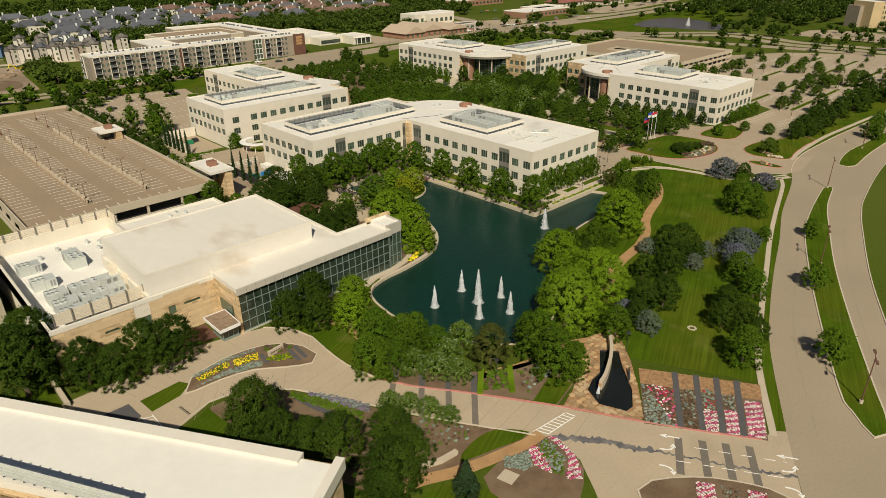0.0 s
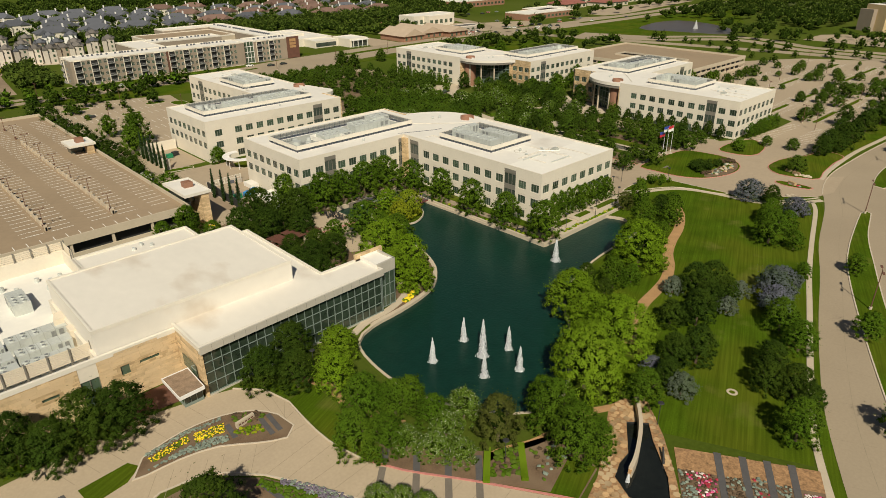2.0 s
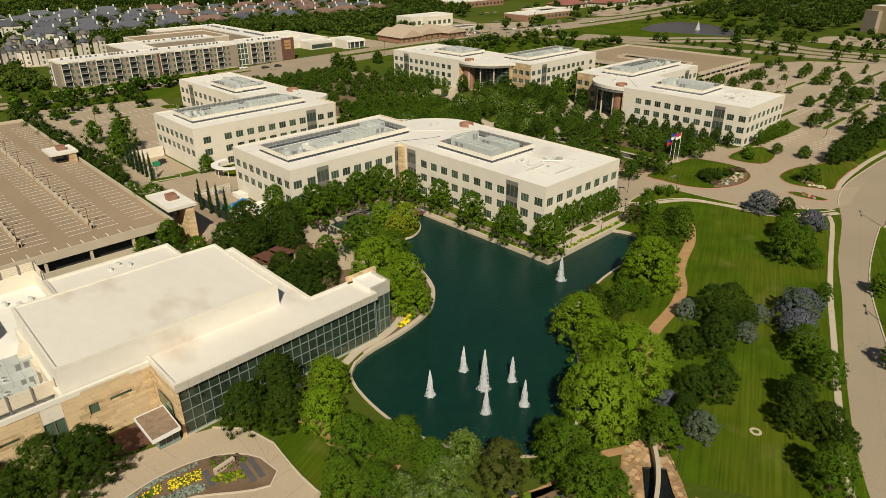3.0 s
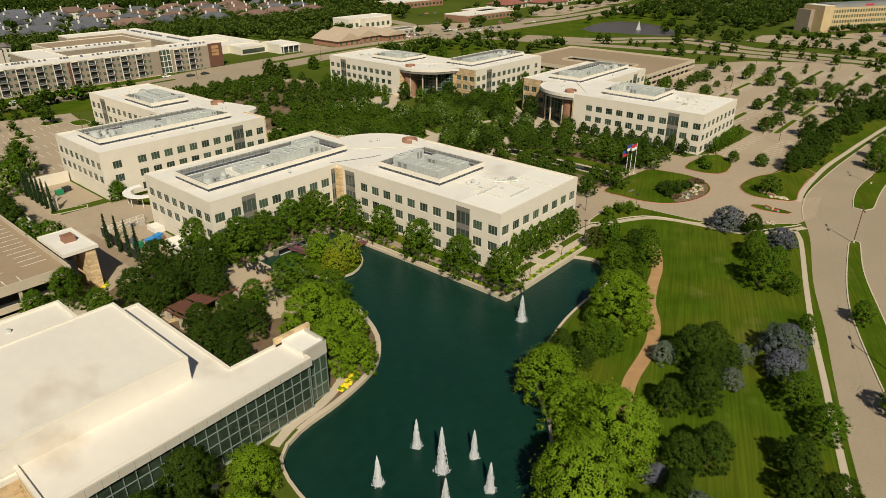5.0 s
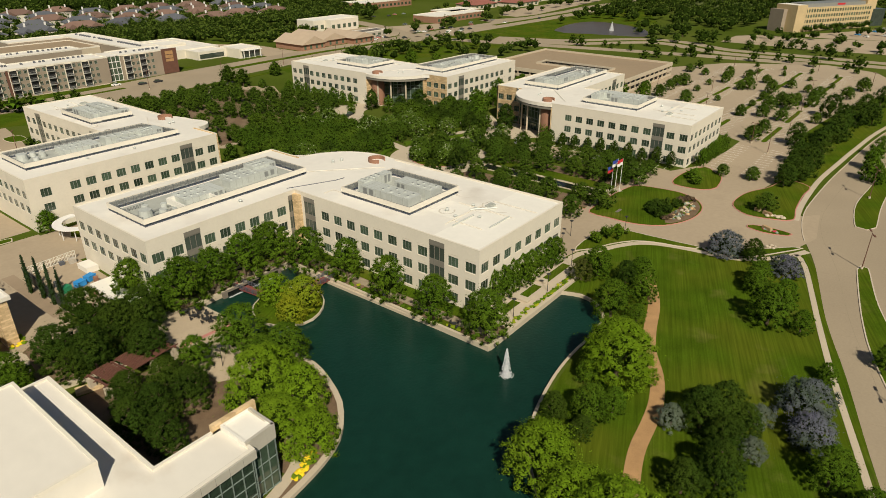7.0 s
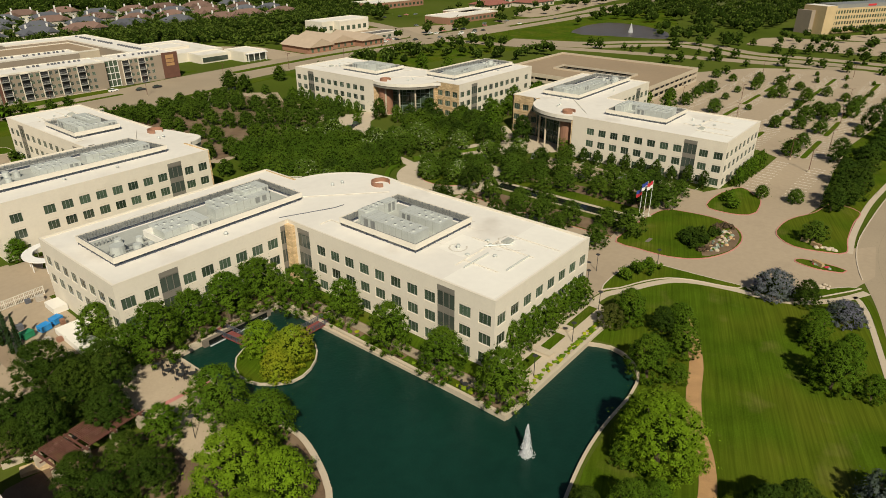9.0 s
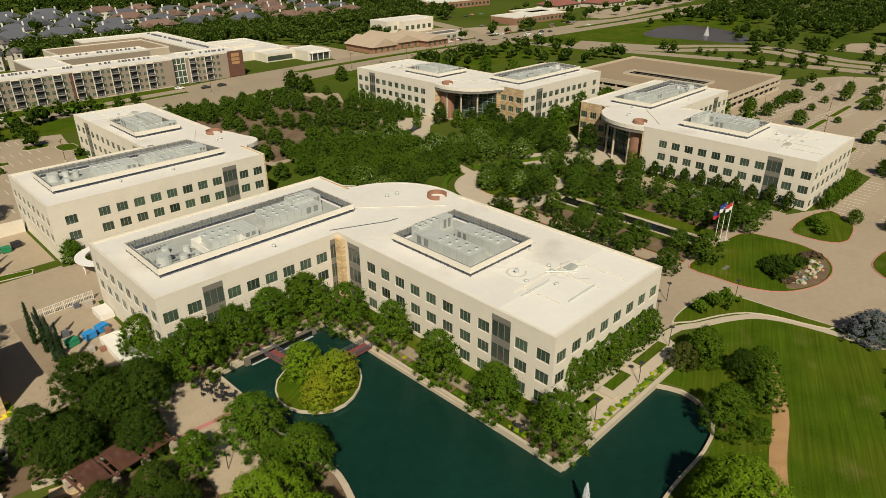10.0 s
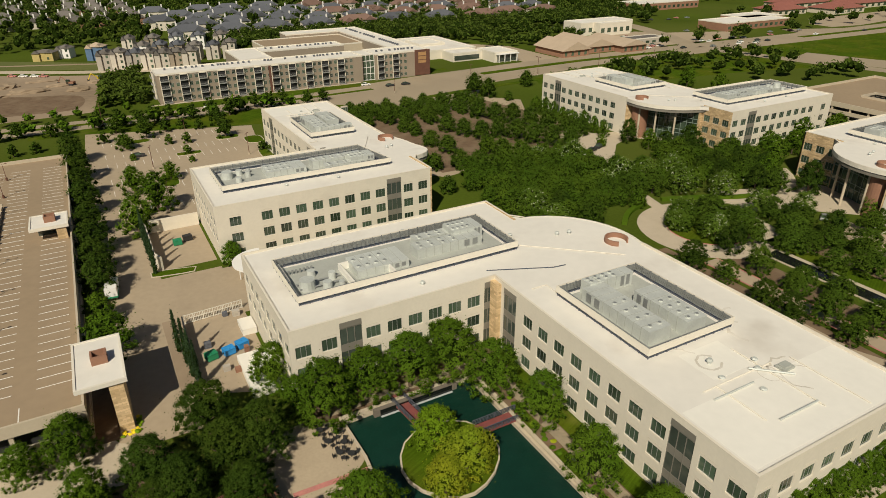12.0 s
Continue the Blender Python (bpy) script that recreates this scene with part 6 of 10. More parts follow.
def tufts(name, poly, gap, size, mats, label, seed, z=0.1, flat=0.7, pick=None, category="flower bed", jitter=0.35):
    """Low plants: many small leafy mounds over a polygon, joined (nobody could count them)."""
    rng = random.Random(seed)
    xs, ys = [p[0] for p in poly], [p[1] for p in poly]
    V, Fc, mi = [], [], []
    y = min(ys)
    row = 0
    while y < max(ys):
        x = min(xs) + (row % 2) * gap / 2
        while x < max(xs):
            qx, qy = x + rng.uniform(-jitter, jitter) * gap, y + rng.uniform(-jitter, jitter) * gap
            if inside(qx, qy, poly):
                m = pick(qx, qy, rng) if pick else rng.randrange(len(mats))
                if m is not None:
                    s = size * rng.uniform(0.7, 1.3)
                    base = len(V)
                    for v in ICO1_V:
                        k = rng.uniform(0.7, 1.2) * s
                        V.append((qx + v[0] * k, qy + v[1] * k, z + (v[2] * 0.6 + 0.5) * k * flat))
                    Fc += [[base + i for i in f] for f in ICO1_F]
                    mi += [m] * len(ICO1_F)
            x += gap
        y += gap * 0.87
        row += 1
    me = bpy.data.meshes.new(name)
    me.from_pydata(V, [], Fc)
    for m in mats:
        me.materials.append(M[m])
    me.polygons.foreach_set("material_index", mi)
    me.update()
    return tagged(part(name, me, ""), label, category, kind="stuff")


# striped flower garden beside the boulevard
TA, TB, BA, BB = Vector((89.3, 43.4)), Vector((99.5, 26.7)), Vector((77.2, 35.2)), Vector((86.9, 20.3))


def bed(f, g):
    q = (TA.lerp(TB, f)).lerp(BA.lerp(BB, f), g)
    return (q.x, q.y)


def bedpoly(f0, f1, g0, g1):
    return [bed(f0, g0), bed(f1, g0), bed(f1, g1), bed(f0, g1)]


struct("garden_bed", slab(bedpoly(0, 1, 0, 1), -0.3, 0.05), "soil", "dark soil flower garden", "garden bed")
struct("gravel_strip", slab(bedpoly(0, 1, 0, 0.3), -0.3, 0.075), "gravel", "orange-brown gravel along the lawn", "gravel")
for f in (0.305, 0.48, 0.647, 0.812):
    struct("paving_strip", slab(bedpoly(f - 0.026, f + 0.026, -0.02, 1.0), -0.3, 0.11), "slate", "dark slate paving strip through the garden", "paving")
PW = ("flower_pink", "flower_white", "flower_red", "plant_grey", "plant_bronze")


def rows_pw(o, d, period):
    d = Vector(d).normalized()
    return lambda x, y, rng: (0 if rng.random() < 0.85 else 2) if ((Vector((x, y)) - Vector(o)).dot(d) / period + rng.uniform(-0.18, 0.18)) % 1 < 0.5 else (1 if rng.random() < 0.92 else None)


DG = (BA - TA).normalized() + 0.35 * (TB - TA).normalized()
for f0, f1, g0, s_ in ((0.51, 0.615, 0.62, 1), (0.68, 0.78, 0.58, 2), (0.85, 0.99, 0.36, 3)):
    tufts("petunia_bed", bedpoly(f0, f1, g0, 0.985), 0.22, 0.135, PW, "rows of pink and white petunias", 40 + s_, pick=rows_pw(TA, DG, 1.15))
tufts("perennial_bed", bedpoly(0.01, 0.27, 0.3, 0.98), 0.42, 0.24, PW, "grey-leaved and pink flowering plants", 50,
      pick=lambda x, y, rng: (rng.choice((0, 2, 1, 4, 4)) if ((Vector((x, y)) - TA).dot((TB - TA).normalized()) - 0.42 * (Vector((x, y)) - TA).dot((BA - TA).normalized())) > -0.9 else rng.choice((3, 3, 3, 4))) if rng.random() < 0.85 else None)
tufts("perennial_bed", bedpoly(0.335, 0.455, 0.3, 0.98), 0.42, 0.22, PW, "bronze and grey bedding plants in rows", 51, pick=lambda x, y, rng: rng.choice((4, 4, 4, 3)) if rng.random() < 0.8 else None, jitter=0.15)
tufts("perennial_bed", bedpoly(0.51, 0.615, 0.26, 0.6), 0.42, 0.24, PW, "grey and red bedding plants", 52, pick=lambda x, y, rng: rng.choice((3, 3, 4, 2)) if rng.random() < 0.8 else None)
tufts("perennial_bed", bedpoly(0.68, 0.78, 0.28, 0.57), 0.42, 0.24, PW, "grey bedding plants", 53, pick=lambda x, y, rng: rng.choice((3, 3, 4)) if rng.random() < 0.75 else None)
# the slate strips run on across the drive
for (ax, ay), (bx, by) in (((78.0, 30.0), (71.4, 26.1)), ((79.9, 27.2), (73.2, 22.9)), ((81.8, 24.5), (74.7, 20.0)), ((83.7, 21.8), (76.2, 17.1))):
    ln = [(ax, ay), (bx, by)]
    struct("paving_strip", strip(bmesh.new(), ln, -0.55, 0.55, -0.2, 0.043), "band", "grey paving band across the drive", "paving")
# planted island in the mouth of the drive
raised("planted_island", [(63.0, 27.0), (64.6, 28.6), (67.4, 28.2), (72.0, 24.6), (75.4, 20.2), (77.6, 14.4), (74, 8.5), (66, 12), (60, 20)], "soil", "planted island in the drive's mouth", "island", 0.12)
for k, (f0, m_) in enumerate(((0.12, "p"), (0.4, "g"), (0.68, "p"))):
    a, b_ = Vector((70.8, 25.2)).lerp(Vector((77.0, 15.2)), f0), Vector((70.8, 25.2)).lerp(Vector((77.0, 15.2)), f0 + 0.2)
    inn = Vector((-3.6, -2.2))
    pol = [tuple(a), tuple(b_), tuple(b_ + inn), tuple(a + inn)]
    tufts("petunia_bed" if m_ == "p" else "perennial_bed", pol, 0.22 if m_ == "p" else 0.4, 0.14, PW, "rows of pink and white petunias" if m_ == "p" else "grey bedding plants", 60 + k, 0.13, pick=rows_pw((70, 25), (0.6, 1.0), 1.0) if m_ == "p" else (lambda x, y, rng: rng.choice((3, 4))))
# beds south of the drive
struct("garden_bed", slab([(49.3, 41.2), (51.3, 45.0), (56.4, 45.6), (61.0, 44.2), (64.0, 44.0), (65.0, 42.7), (63.9, 38.4), (62.6, 36.2), (60.4, 34.6), (57.7, 33.3), (50, 30)], -0.3, 0.06), "soil", "brown mulched garden bed", "garden bed")
tufts("petunia_bed", [(64.0, 43.8), (65.0, 42.7), (63.9, 38.6), (62.4, 36.6), (60.7, 35.1), (59.2, 36.7), (62.4, 38.6), (63.5, 40.1)], 0.22, 0.135, PW, "rows of pink and white petunias", 63, pick=rows_pw((60, 40), (0.3, 1.0), 0.95))
tufts("petunia_bed", [(60.1, 44.2), (61.6, 43.8), (59.6, 39.1), (58.6, 38.9), (58.0, 41.4)], 0.22, 0.135, PW, "rows of pink and white petunias", 64, pick=rows_pw((60, 40), (0.3, 1.0), 0.95))
tufts("perennial_bed", [(61.4, 43.7), (63.7, 43.5), (62.5, 39.4), (59.1, 37.3), (58.9, 39.1)], 0.4, 0.24, ("plant_grey", "leaf_crepe"), "grey-green bedding plants", 65)
tufts("perennial_bed", [(56.0, 45.4), (59.6, 43.9), (58.0, 41.4), (56.0, 41.8), (54.8, 44.3)], 0.36, 0.24, ("plant_grey",), "grey-leaved bedding plants", 66)
lay("paving_square", [(52.4, 43.6), (54.6, 43.9), (55.2, 41.7), (53.0, 41.3)], "path", "square pale paving slab with a drain", "paving", 0.1)
band("garden_path", [(38, 52.5), (44.7, 50.6), (48.7, 48.6), (53.7, 46.9), (61.1, 45.0), (64.0, 44.9)], 1.0, "gravel_path", "orange gravel path", "path", 0.08, 2)
struct("garden_bed", slab([(52.4, 62.0), (54.2, 59.2), (58.6, 52.2), (62.9, 45.4), (60.6, 46.0), (50, 49.2), (44, 51.6), (38, 54), (34, 66), (40, 60), (46, 57)], -0.3, 0.056), "soil", "brown mulched bed beside the drive", "garden bed")
lay("lawn", [(55.0, 50.9), (59.8, 50.3), (63.0, 46.4), (61.0, 46.2), (56.4, 47.6), (51.0, 49.4)], "lawn", "small green lawn", "lawn", 0.09, True, 1.5)
tufts("perennial_bed", [(52.0, 60.8), (54.0, 58.8), (58.0, 52.6), (54.4, 51.6), (48, 56)], 1.0, 0.3, ("plant_grey", "leaf_crepe", "plant_bronze"), "sparse grey and green plants in mulch", 83)
lay("lawn", [(43, 49.0), (50, 47.2), (50, 41), (44, 42)], "lawn", "small green lawn", "lawn", 0.07)
tagged(part("stone_bench", strip(bmesh.new(), [(46.3, 52.3), (49, 51.2), (51.9, 50.9)], -0.35, 0.35, 0, 0.7), "path"), "long pale stone bench in the garden", "bench")
# beds north of the drive, with slate strips
struct("garden_bed", slab([(54.8, 72.6), (57.6, 68.0), (63.4, 59.6), (69.2, 51.0), (71.4, 47.3), (77.4, 48.7), (80.7, 54.7), (78.2, 57.6), (69.4, 61.2), (66.4, 64.8), (58.6, 74.0)], -0.3, 0.05), "soil", "mulched bed beside the drive", "garden bed")
for a, b_ in (((67.3, 62.2), (64.0, 58.9)), ((64.4, 65.6), (61.4, 62.4)), ((61.4, 69.0), (58.8, 66.2)), ((58.6, 72.6), (56.2, 70.4))):
    struct("paving_strip", strip(bmesh.new(), [a, b_], -0.5, 0.5, -0.2, 0.11), "slate", "dark slate paving strip", "paving")
    d = (Vector(b_) - Vector(a)).normalized()
    e = Vector(b_) + d * 0.4
    struct("paving_strip", strip(bmesh.new(), [tuple(e), tuple(e + d * 10.2)], -0.5, 0.5, -0.2, 0.043), "band", "grey paving band across the drive", "paving")
for a, b_ in (((69.2, 62.2), (64.2, 57.8)), ((73.4, 59.4), (68.4, 54.4))):
    part_ = strip(bmesh.new(), [a, b_], -0.5, 0.5, 0, 0.55)
    tagged(part("hedge", part_, "leaf_light"), "clipped bright green hedge", "hedge", "clipped hedges")
tufts("perennial_bed", [(69.8, 61.0), (73.0, 58.9), (69.2, 55.4), (65.4, 58.0)], 0.7, 0.5, ("leaf_crepe", "leaf_mid", "plant_bronze"), "low green and bronze shrubs", 67)
tufts("perennial_bed", [(73.6, 58.0), (79.4, 55.4), (75.8, 52.0), (70.0, 52.6)], 1.1, 0.4, ("plant_grey", "plant_bronze", "leaf_crepe"), "sparse grey and green shrubs in mulch", 68)
lay("lawn", [(76.7, 53.0), (77.6, 49.0), (71.0, 47.4), (69.3, 50.7)], "lawn", "small green lawn", "lawn", 0.075)
# south garden across from the hall
struct("garden_bed", slab([(30.7, 86.0), (36.6, 86.0), (42.6, 80.2), (48.4, 69.8), (52.6, 61.6), (46, 57), (40, 60), (33, 70), (29, 80)], -0.3, 0.05), "soil", "mulched garden bed", "garden bed")
tufts("lavender_bed", [(44.4, 78.2), (47.5, 73.0), (49.6, 68.4), (48.3, 67.0), (46.0, 72.0), (43.7, 77.1)], 0.3, 0.22, ("lavender", "lavender", "plant_grey"), "band of lavender in flower", 69)
tufts("ground_cover", [(42.2, 80.2), (45.6, 73.6), (47.6, 67.6), (46.6, 66.6), (44.2, 72.0), (41.2, 79.2)], 0.5, 0.34, ("leaf_mid", "leaf_crepe"), "low green ground cover", 70)
struct("dry_stream", strip(bmesh.new(), smooth_line([(42.0, 79.4), (42.6, 75.4), (43.8, 71.2), (46.0, 66.6)], 1.5), -0.5, 0.5, -0.2, 0.1), "slate", "winding band of dark grey stones", "gravel")
lay("lawn", [(24.4, 83.6), (30.4, 86.0), (31.0, 80.0), (27, 76)], "lawn", "small green lawn", "lawn", 0.07)
# bed in the hall's drop-off
raised("planted_island", [(29.6, 92.4), (32.0, 95.6), (38.6, 97.0), (44.6, 96.2), (48.6, 94.0), (51.0, 90.4), (51.4, 86.6), (49.4, 85.0), (45.4, 87.2), (41.0, 90.4), (35.8, 91.8)], "soil", "planted drop-off island", "island", 0.12)
tufts("yellow_flowers", [(32.4, 95.0), (38.6, 95.7), (38.4, 94.1), (32.6, 93.6)], 0.25, 0.14, ("yellow", "yellow", "leaf_light", "leaf_mid"), "bright yellow bedding flowers", 71, 0.14)
tufts("yellow_flowers", [(39.4, 95.4), (43.9, 94.5), (43.2, 92.4), (38.9, 93.3)], 0.25, 0.14, ("yellow", "yellow", "leaf_light", "leaf_mid"), "bright yellow bedding flowers", 72, 0.14)
tufts("grey_plants", [(30.4, 92.6), (38.0, 93.2), (43.2, 91.8), (42.6, 90.2), (36.0, 92.2)], 0.4, 0.26, ("plant_grey",), "grey-leaved edging plants", 73, 0.14)
tufts("grey_plants", [(32.2, 96.0), (38.6, 96.8), (44.2, 96.0), (44.0, 95.2), (38.6, 96.0), (32.6, 95.3)], 0.36, 0.22, ("plant_grey",), "grey-leaved edging plants", 74, 0.14)
tufts("red_shrubs", [(45.4, 95.4), (48.6, 93.6), (49.8, 91.6), (47.4, 91.0), (45.2, 93.4)], 0.6, 0.4, ("plant_bronze", "leaf_crepe"), "dark red low shrubs", 75, 0.14)
tufts("green_shrubs", [(43.8, 91.8), (47.6, 90.6), (47.8, 88.0), (44.6, 89.4)], 0.55, 0.3, ("leaf_light", "leaf_yellow"), "low yellow-green plants", 76, 0.14)
for x in (44.1, 48.6, 49.9):
    struct("dry_stream", strip(bmesh.new(), [(x, 93.8 if x < 45 else 91.6), (x - 0.4, 90.2 if x < 45 else 87.0)], -0.4, 0.4, 0, 0.15), "slate", "band of dark grey stones", "gravel")
sign = empty("stone_sign", "low pale stone sign wall in the flower bed", "sign", 46.4, 92.2, 0.12, "", 8)
part("slab", boxes((-1.6, 1.6, -0.25, 0.25, 0, 0.95)), "path", sign)
b = bmesh.new()
for k in range(5):
    box(b, -1.3 + 0.55 * k, -0.9 + 0.55 * k, -0.27, -0.251, 0.4, 0.65)
part("lettering", b, "cor_brown", sign, "dark lettering too small to read")
lay("lawn", [(23.2, 95.6), (30.0, 96.2), (31.0, 94.4), (28.6, 92.4), (23.6, 91.6)], "lawn", "small green lawn", "lawn", 0.1)
# lettering on the drive, too small to read
b = bmesh.new()
for k in range(8):
    q = Vector((27.6, 89.6)).lerp(Vector((28.0, 86.6)), k / 8)
    box(b, q.x - 0.55, q.x - 0.1, q.y - 0.13, q.y + 0.1, 0.03, 0.042)
struct("drive_lettering", b, "dark", "black lettering painted on the drive", "road marking")

# stone-paved water feature with a curved wall
FP = [(94.0, 54.6), (90.7, 55.4), (84.0, 51.8), (76.3, 47.9), (71.7, 46.5), (71.9, 45.0), (77.0, 35.9), (78.4, 36.0), (84.1, 40.3), (90.2, 45.5), (95.9, 51.5)]
struct("stone_terrace", sheet_with_holes(FP, [WEIR], 0.04), "gravel", "mortar bed of the stone terrace", "terrace")
bm = bmesh.new()
bm.faces.new([bm.verts.new((x, y, -0.25)) for x, y in ((73, 36), (93, 36), (93, 53), (73, 53))])
struct("pool_water", bm, "dark_water", "black still water in a stone pool", "pool")
struct("pool_edge", strip(bmesh.new(), WEIR, 0.0, 0.12, -0.6, 0.02, True), "dark", "dark pool edge", "edge")
terrace = bpy.data.objects["stone_terrace"]
gy = 35.0
while gy < 56:
    gx = 71.0 + rs.uniform(0, 0.6)
    while gx < 97:
        x, y = gx + rs.uniform(-0.16, 0.16), gy + rs.uniform(-0.16, 0.16)
        if all(inside(x + a, y + c, FP) and not inside(x + a, y + c, WEIR) for a, c in ((0, 0), (0.4, 0), (-0.4, 0), (0, 0.4), (0, -0.4))):
            r = rs.uniform(0.44, 0.6)
            n = rs.randrange(5, 8)
            a0 = rs.uniform(0, 6)
            part("flagstone", slab([(x + r * rs.uniform(0.82, 1.05) * math.cos(a0 + q * math.tau / n), y + r * rs.uniform(0.82, 1.05) * math.sin(a0 + q * math.tau / n)) for q in range(n)], 0.041, 0.05 + 0.02 * rs.random()), "flagstone", terrace)
        gx += 0.98
    gy += 0.92
wall_ = empty("weir_wall", "curved pale concrete spout wall over the pool", "wall")
part("wall_body", strip(bmesh.new(), smooth_line([(94.4, 52.9), (91, 50.2), (87.5, 48.0), (82.7, 45.8), (79.7, 44.9)], 0.8), -0.3, 0.3, -0.4, 1.5), "path", wall_)
part("spout", strip(bmesh.new(), [(79.8, 44.95), (79.0, 44.7)], -0.22, 0.22, 0.9, 1.1), "gravel_path", wall_)
b = bmesh.new()
tube(b, (84.6, 42.4, -0.4), (87.0, 44.0, 1.1), 0.25, 0.12, 6)
tagged(part("steel_sculpture", b, "dark"), "dark leaning metal slab in the pool", "sculpture")
b = bmesh.new()
tube(b, (78.7, 44.6, -0.24), (78.9, 44.66, 1.0), 0.35, 0.12, 8)
tagged(part("water_spill", b, "spray"), "small white spill of water", "fountain")


# lawns, parking pad, bollards and low wall before the hall
lay("lawn", [(16.2, 104.6), (34.0, 104.0), (33.0, 105.9), (17.7, 107.2)], "lawn", "narrow green lawn below the stone wall", "lawn", 0.07)
lay("lawn", [(54.3, 92.4), (59.3, 93), (59.4, 86), (57.8, 82.1), (56.4, 77.8), (57.4, 72.2), (56.6, 70.6), (54.9, 74.2), (53.8, 80), (53.9, 86.6)], "lawn", "green lawn beside the drive", "lawn", 0.07)
lay("lawn", [(50.0, 101.4), (53.3, 97.6), (54.3, 93), (59.0, 94), (54, 100)], "lawn", "green lawn below the glass wall", "lawn", 0.07)
lay("lawn", [(8.5, 111.6), (13.6, 112.5), (13.6, 102.3), (8.5, 102.3)], "lawn", "small green lawn", "lawn", 0.07)
lay("parking_pad", [(14.5, 96.2), (21.6, 96.2), (21.9, 91.7), (17.0, 89.6)], "slate", "dark slate parking pad", "paving", 0.06)
b = bmesh.new()
for k in range(5):
    q0, q1 = Vector((21.9, 90.9 - 0.8 * k)), Vector((23.2, 90.4 - 0.8 * k))
    strip(b, [tuple(q0), tuple(q1)], -0.07, 0.07, 0.03, 0.045)
strip(b, [(21.8, 91.4), (22.0, 87.4)], -0.07, 0.07, 0.03, 0.046)
strip(b, [(23.3, 90.9), (23.3, 86.9)], -0.07, 0.07, 0.03, 0.046)
struct("pad_marking", b, "mark", "white painted hatching beside the pad", "road marking")
struct("low_wall", boxes((14.0, 14.7, 102.2, 110.4, 0, 0.9)), "path", "low pale concrete wall", "wall")
for x, y in ((33.1, 101.4), (28.8, 101.4), (24.8, 101.2), (20.8, 101.2)):
    b = bmesh.new()
    tube(b, (x, y, 0.0), (x, y, 0.95), 0.11, 0.1, 8)
    tagged(part("bollard", b, "dark"), "short dark steel bollard on the drive", "bollard", "bollards")
# fountains
def fountain(x, y, h, r):
    rng = random.Random(int(x * 10))
    f = empty("fountain", "white plume of a floating pond fountain", "fountain", x, y, -0.55, "pond fountains")
    V, Fc = [], []

    def drop(px_, py_, pz, w, l):
        b0 = len(V)
        a = rng.uniform(0, 6)
        for q in range(3):
            V.append((px_ + w * math.cos(a + q * 2.09), py_ + w * math.sin(a + q * 2.09), pz))
        V.append((px_, py_, pz + l))
        V.append((px_, py_, pz - l))
        for i in range(3):
            Fc.append((b0 + i, b0 + (i + 1) % 3, b0 + 3))
            Fc.append((b0 + (i + 1) % 3, b0 + i, b0 + 4))

    for k in range(int(620 * h / 4)):
        z = h * (1 - rng.random() ** 1.2)
        t_ = 1 - z / h
        rad = r * 0.8 * (0.06 + 0.94 * t_ ** 0.8) * rng.uniform(0.0, 1.0)
        a = rng.uniform(0, math.tau)
        drop(rad * math.cos(a), rad * math.sin(a), z, rng.uniform(0.03, 0.06), rng.uniform(0.12, 0.36))
    me = bpy.data.meshes.new("plume")
    me.from_pydata(V, [], Fc)
    me.materials.append(M["spray"])
    part("plume", me, "", f)
    core_ = bmesh.new()
    for z0, z1, r0_, r1_ in ((0, 0.10, 0.8, 0.52), (0.10, 0.35, 0.52, 0.34), (0.35, 0.65, 0.34, 0.19), (0.65, 0.97, 0.19, 0.02)):
        tube(core_, (0, 0, h * z0), (0, 0, h * z1), r * r0_, r * r1_, 10)
    part("jet", core_, "mist", f)
    V, Fc = [], []
    for k in range(110):
        a, q = rng.uniform(0, math.tau), r * (0.45 + 0.6 * rng.random() ** 1.5)
        drop(q * math.cos(a), q * math.sin(a), 0.03, rng.uniform(0.05, 0.13), rng.uniform(0.03, 0.10))
    me = bpy.data.meshes.new("splash")
    me.from_pydata(V, [], Fc)
    me.materials.append(M["spray"])
    part("splash", me, "", f)


for x, y, h, r in ((86.7, 79.5, 7.6, 1.25), (79.0, 84.5, 4.8, 0.95), (87.9, 85.5, 4.8, 0.95), (91.8, 77.7, 4.7, 0.95), (88.3, 72.1, 4.7, 0.95), (82.4, 75.1, 4.4, 0.95), (127.4, 94.0, 5.4, 1.3)):
    fountain(x, y, h, r)

# pond island and foot bridges
raised("pond_island", [(112.2, 137.4), (116, 133.8), (120.4, 134.2), (124.4, 137.2), (126.0, 141.2), (124.2, 146.2), (119, 148.4), (114, 146.6), (111.4, 142)], "lawn", "small round grassy island in the pond", "island", 0.18)
for ob in [bpy.data.objects[n] for n in bpy.data.objects.keys() if n.startswith("pond_island")]:
    for v in ob.data.vertices:
        if v.co.z < 0:
            v.co.z = -0.9


def bridge(a, b_, wd=1.1):
    br = empty("foot_bridge", "red-decked foot bridge with steel rails", "bridge", group="foot bridges")
    part("bridge_deck", strip(bmesh.new(), [a, b_], -wd, wd, 0.12, 0.34), "bridge_red", br, "dark red deck")
    for s in (-wd, wd):
        p = bmesh.new()
        strip(p, [a, b_], s - 0.05, s + 0.05, 1.28, 1.38)
        for k in range(3):
            strip(p, [a, b_], s - 0.03, s + 0.03, 0.55 + 0.24 * k, 0.6 + 0.24 * k)
        A, B = [Vector(q) for q in offset_line([a, b_], s)]
        for k in range(7):
            q = A.lerp(B, k / 6)
            box(p, q.x - 0.05, q.x + 0.05, q.y - 0.05, q.y + 0.05, 0.3, 1.3)
        part("railing", p, "steel_dark", br)


bridge((117.0, 157.4), (118.2, 147.4))
bridge((124.6, 143.6), (132.4, 143.6))

